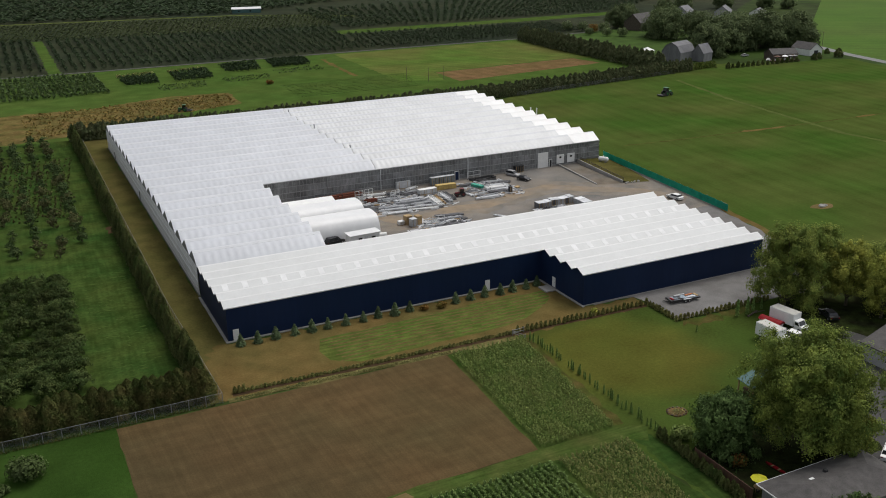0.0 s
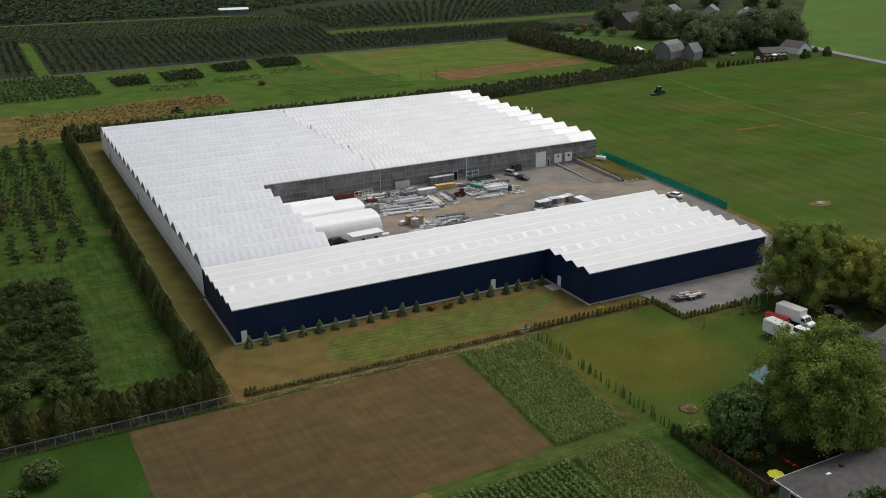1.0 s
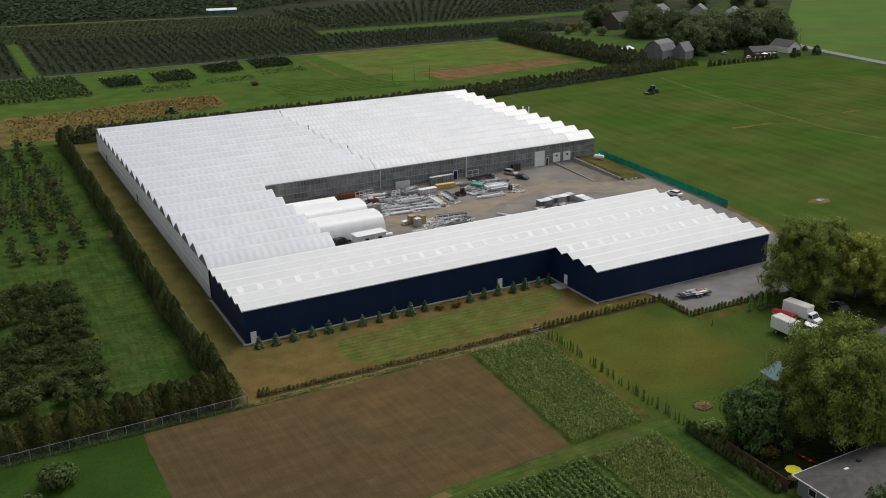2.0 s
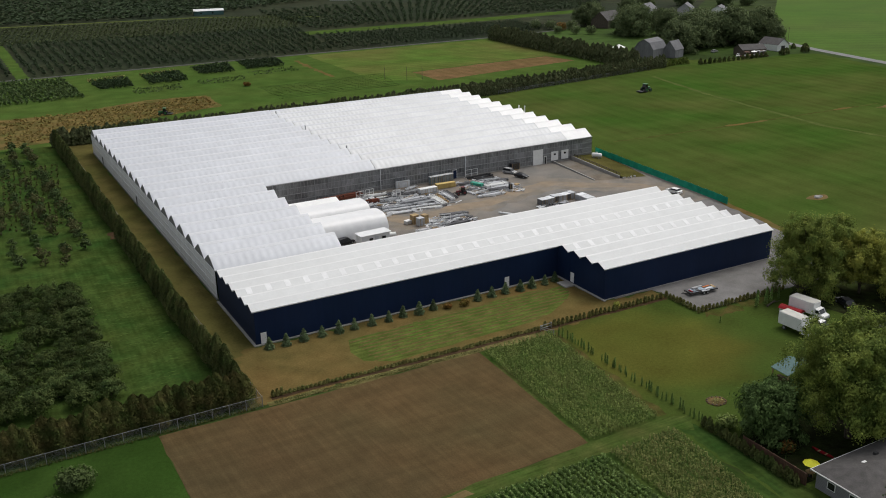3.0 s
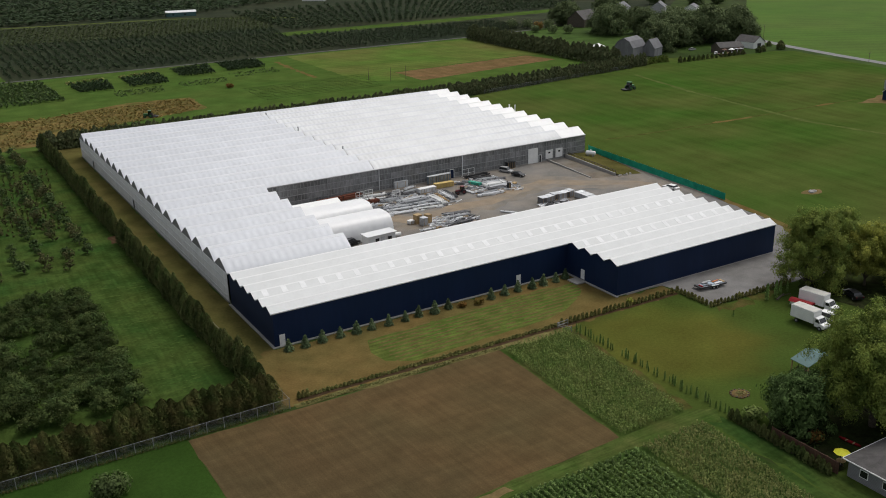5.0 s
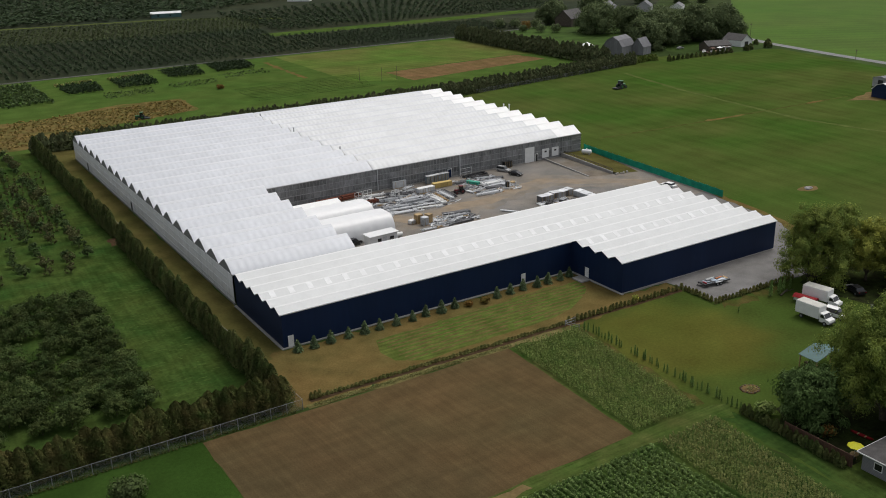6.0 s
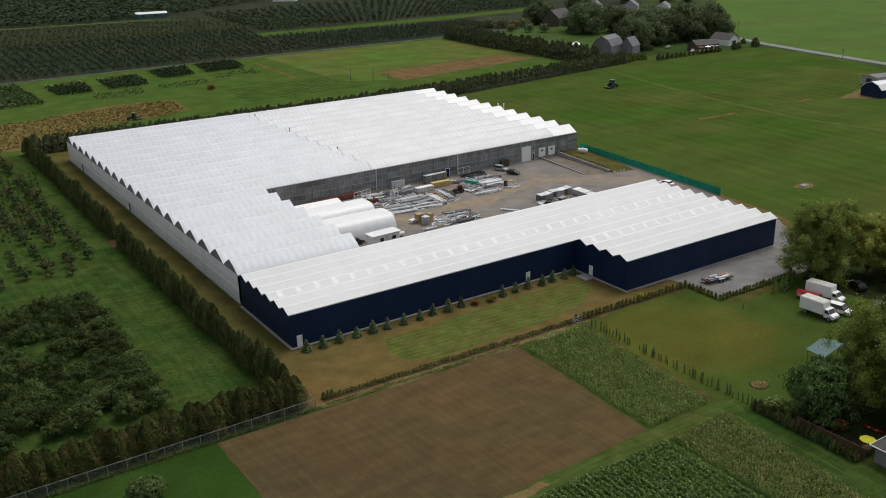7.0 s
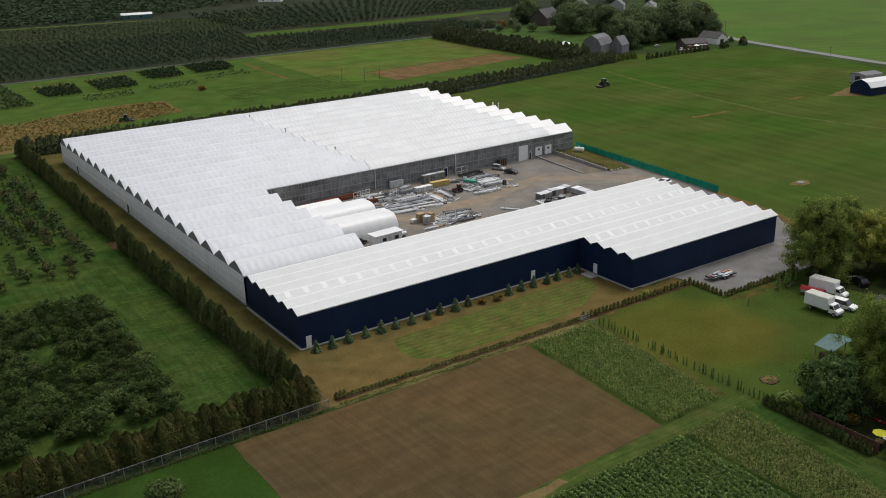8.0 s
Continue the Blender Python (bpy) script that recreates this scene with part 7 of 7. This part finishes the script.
part("log", Shape().tube((0.4, 0.1, 0.2), (2.4, -0.7, 0.3), 0.1, 0.05), M["bark"], logs)

# ---- far farm buildings ----
def barn(name, label, cx, cy, w, d, eave, ridge, turn, roof, wall, gambrel=False, category="barn", ends="siding"):
    ob = thing(name, label, category, "", (cx, cy, 0.02), turn)
    if gambrel:
        prof = [(-w / 2, 0), (w / 2, 0), (w / 2, eave), (w * 0.3, eave + (ridge - eave) * 0.65), (0, ridge), (-w * 0.3, eave + (ridge - eave) * 0.65), (-w / 2, eave)]
    else:
        prof = [(-w / 2, 0), (w / 2, 0), (w / 2, eave), (0, ridge), (-w / 2, eave)]
    part("wall", Shape().prism(prof, "x", -d / 2, d / 2), M[wall], ob)
    top = prof[2:]
    for a, b in zip(top, top[1:]):
        nx, nz = (b[1] - a[1]), -(b[0] - a[0])
        l = math.hypot(nx, nz)
        nx, nz = nx / l * 0.2, nz / l * 0.2
        s = Shape()
        e = d / 2 + 0.4
        s.add([(-e, a[0], a[1] + .03), (e, a[0], a[1] + .03), (e, b[0], b[1] + .03), (-e, b[0], b[1] + .03),
               (-e, a[0] + nx, a[1] + nz), (e, a[0] + nx, a[1] + nz), (e, b[0] + nx, b[1] + nz), (-e, b[0] + nx, b[1] + nz)],
              [(0, 1, 2, 3), (7, 6, 5, 4), (0, 4, 5, 1), (1, 5, 6, 2), (2, 6, 7, 3), (3, 7, 4, 0)])
        part("roof", s, M[roof], ob)
    part("door", Shape().box(-d / 2 - 0.08, -d / 2 - 0.01, -w * 0.16, w * 0.16, 0.1, eave * 0.85), M["dark"] if wall != "navy" else M["navy"], ob)
    for k in (-0.3, 0.1):
        part("window", Shape().box(d * k, d * k + 1.3, -w / 2 - 0.06, -w / 2 - 0.005, eave * 0.35, eave * 0.35 + 1.2), M["glass"], ob)
    return ob


M["greyroof"] = material("weathered_grey_roof", (0.15, 0.15, 0.158), 0.8, spread=0.15, scale=0.3, fine=3.0)
barn("barn", "grey gambrel-roofed barn beside the windbreak", 290, 231, 11, 14, 5.0, 10.0, 200, "greyroof", "barnwall", True)
barn("barn", "smaller grey barn with a steep roof", 301.5, 226, 7, 9, 4.0, 8.5, 200, "greyroof", "barnwall", False)
barn("farmhouse", "long farmhouse with dark roof and white gable", 364.5, 215.5, 9, 13, 3.2, 6.4, 90, "shingle", "white", False, "house")
barn("farmhouse", "low wing of the farmhouse with a red-brown deck", 339.5, 209, 9, 14, 3.0, 5.4, 165, "shingle", "bark", False, "house")
barn("farmhouse", "brick farmhouse with a steep dark roof", 366, 362, 13, 19, 5.0, 10.5, 200, "shingle", "bark", False, "house")
barn("farmhouse", "farmhouse with grey roof and white gable", 472, 399, 11, 16, 4.0, 8.0, 220, "greyroof", "siding", False, "house")
barn("farmhouse", "white bungalow with a pale roof", 492, 384, 9, 15, 3.5, 6.0, 215, "greyroof", "white", False, "house")
barn("farmhouse", "house with grey roof among trees", 448, 416, 11, 15, 4.0, 8.0, 210, "greyroof", "siding", False, "house")
deck = thing("deck", "red-brown wooden deck with clutter by the farmhouse", "deck", "", (336, 202.5, 0.02), -15)
part("platform", Shape().box(-8, 7, -2.2, 2.2, 0, 0.6), M["fencewood"], deck)
part("cover", Shape().box(2, 6, -1.8, 1.8, 2.6, 2.8), M["siding"], deck)
for x in (2.2, 5.8):
    part("post", Shape().box(x - 0.1, x + 0.1, -1.7, -1.5, 0.6, 2.6), M["white"], deck)
for k, x in enumerate((-6, -3.5, -1)):
    part("planter", Shape().box(x, x + 1.2, -1.4, -0.2, 0.6, 1.3, 0, 0.05), M["timber"] if k % 2 else M["white"], deck)
for k in range(3):
    par = thing("parasol", "white garden parasol on the farmhouse deck" if k == 1 else "brown garden parasol on the farmhouse deck", "parasol", "parasols on the deck", (331.5 + 4.2 * k, 203.5 - 1.0 * k, 0.62))
    part("pole", Shape().tube((0, 0, 0), (0, 0, 2.6), 0.05), M["white"], par)
    part("canopy", Shape().tube((0, 0, 1.9), (0, 0, 2.6), 1.7, 0.1, 8), M["white"] if k == 1 else M["fencewood"], par)
barn("poly_barn", "long barn with a white roof and dark navy walls", 298.5, 70.5, 10, 34, 3.0, 5.8, -8, "ridgewhite", "navy", True)
barn("shed", "grey flat-roofed shed beside the long barn", 308, 87, 8, 10, 3.6, 4.4, -8, "greyroof", "siding")
tent = thing("party_tent", "small white peaked tent near the barn", "tent", "", (292.5, 259.5, 0.02))
part("canopy", Shape().add([(-3, -3, 2.2), (3, -3, 2.2), (3, 3, 2.2), (-3, 3, 2.2), (0, 0, 4.0)], [(0, 1, 4), (1, 2, 4), (2, 3, 4), (3, 0, 4)]), M["white"], tent)
for x in (-2.8, 2.8):
    for y in (-2.8, 2.8):
        part("pole", Shape().tube((x, y, 0), (x, y, 2.2), 0.06), M["white"], tent)
barn("packing_shed", "long low white-roofed shed among far orchards", 168.5, 643.5, 9, 24, 3.2, 4.6, -10, "ridgewhite", "teal")
barn("packing_shed", "white shed far off in the orchards", 319, 712, 10, 22, 3.6, 5.2, -40, "ridgewhite", "white")
cars_far = [(329, 207, 40, "white"), (331, 226, 10, "silver")]
for x, y, tn, mm in cars_far:
    car("car", "car parked near the farmhouses", (x, y, 0.03), tn, M[mm])


def pole(x, y, h, label, cross=True):
    ob = thing("utility_pole", label, "pole", "utility poles", (x, y, 0))
    part("mast", Shape().tube((0, 0, 0), (0, 0, h), 0.12, 0.07, 7), M["bark"], ob)
    if cross:
        part("cross_arm", Shape().box(-1.2, 1.2, -0.07, 0.07, h - 0.9, h - 0.75), M["bark"], ob)
    return ob


pole(383, 222, 10.5, "wooden utility pole beside the country road")
pole(405, 262, 10.5, "wooden utility pole beside the country road")
pole(362.5, 140, 5.5, "wooden utility pole beside the country road")
pole(150, 238, 6.5, "slim wooden pole behind the greenhouse", False)
pole(158, 238, 6.5, "slim wooden pole behind the greenhouse", False)
pole(143, 247, 6.0, "slim wooden pole behind the greenhouse", False)
M["lane"] = material("dark_lane_gravel", (0.085, 0.085, 0.078), 0.95, spread=0.2, scale=0.3, fine=2.0, spec=0.1)
band("field_lane", [(-60, 351.5), (4, 352), (141, 356), (266, 358.5), (330, 366)], 3.0, M["lane"], 0.06, "grey gravel lane along the orchard edge", "lane", 0.1)
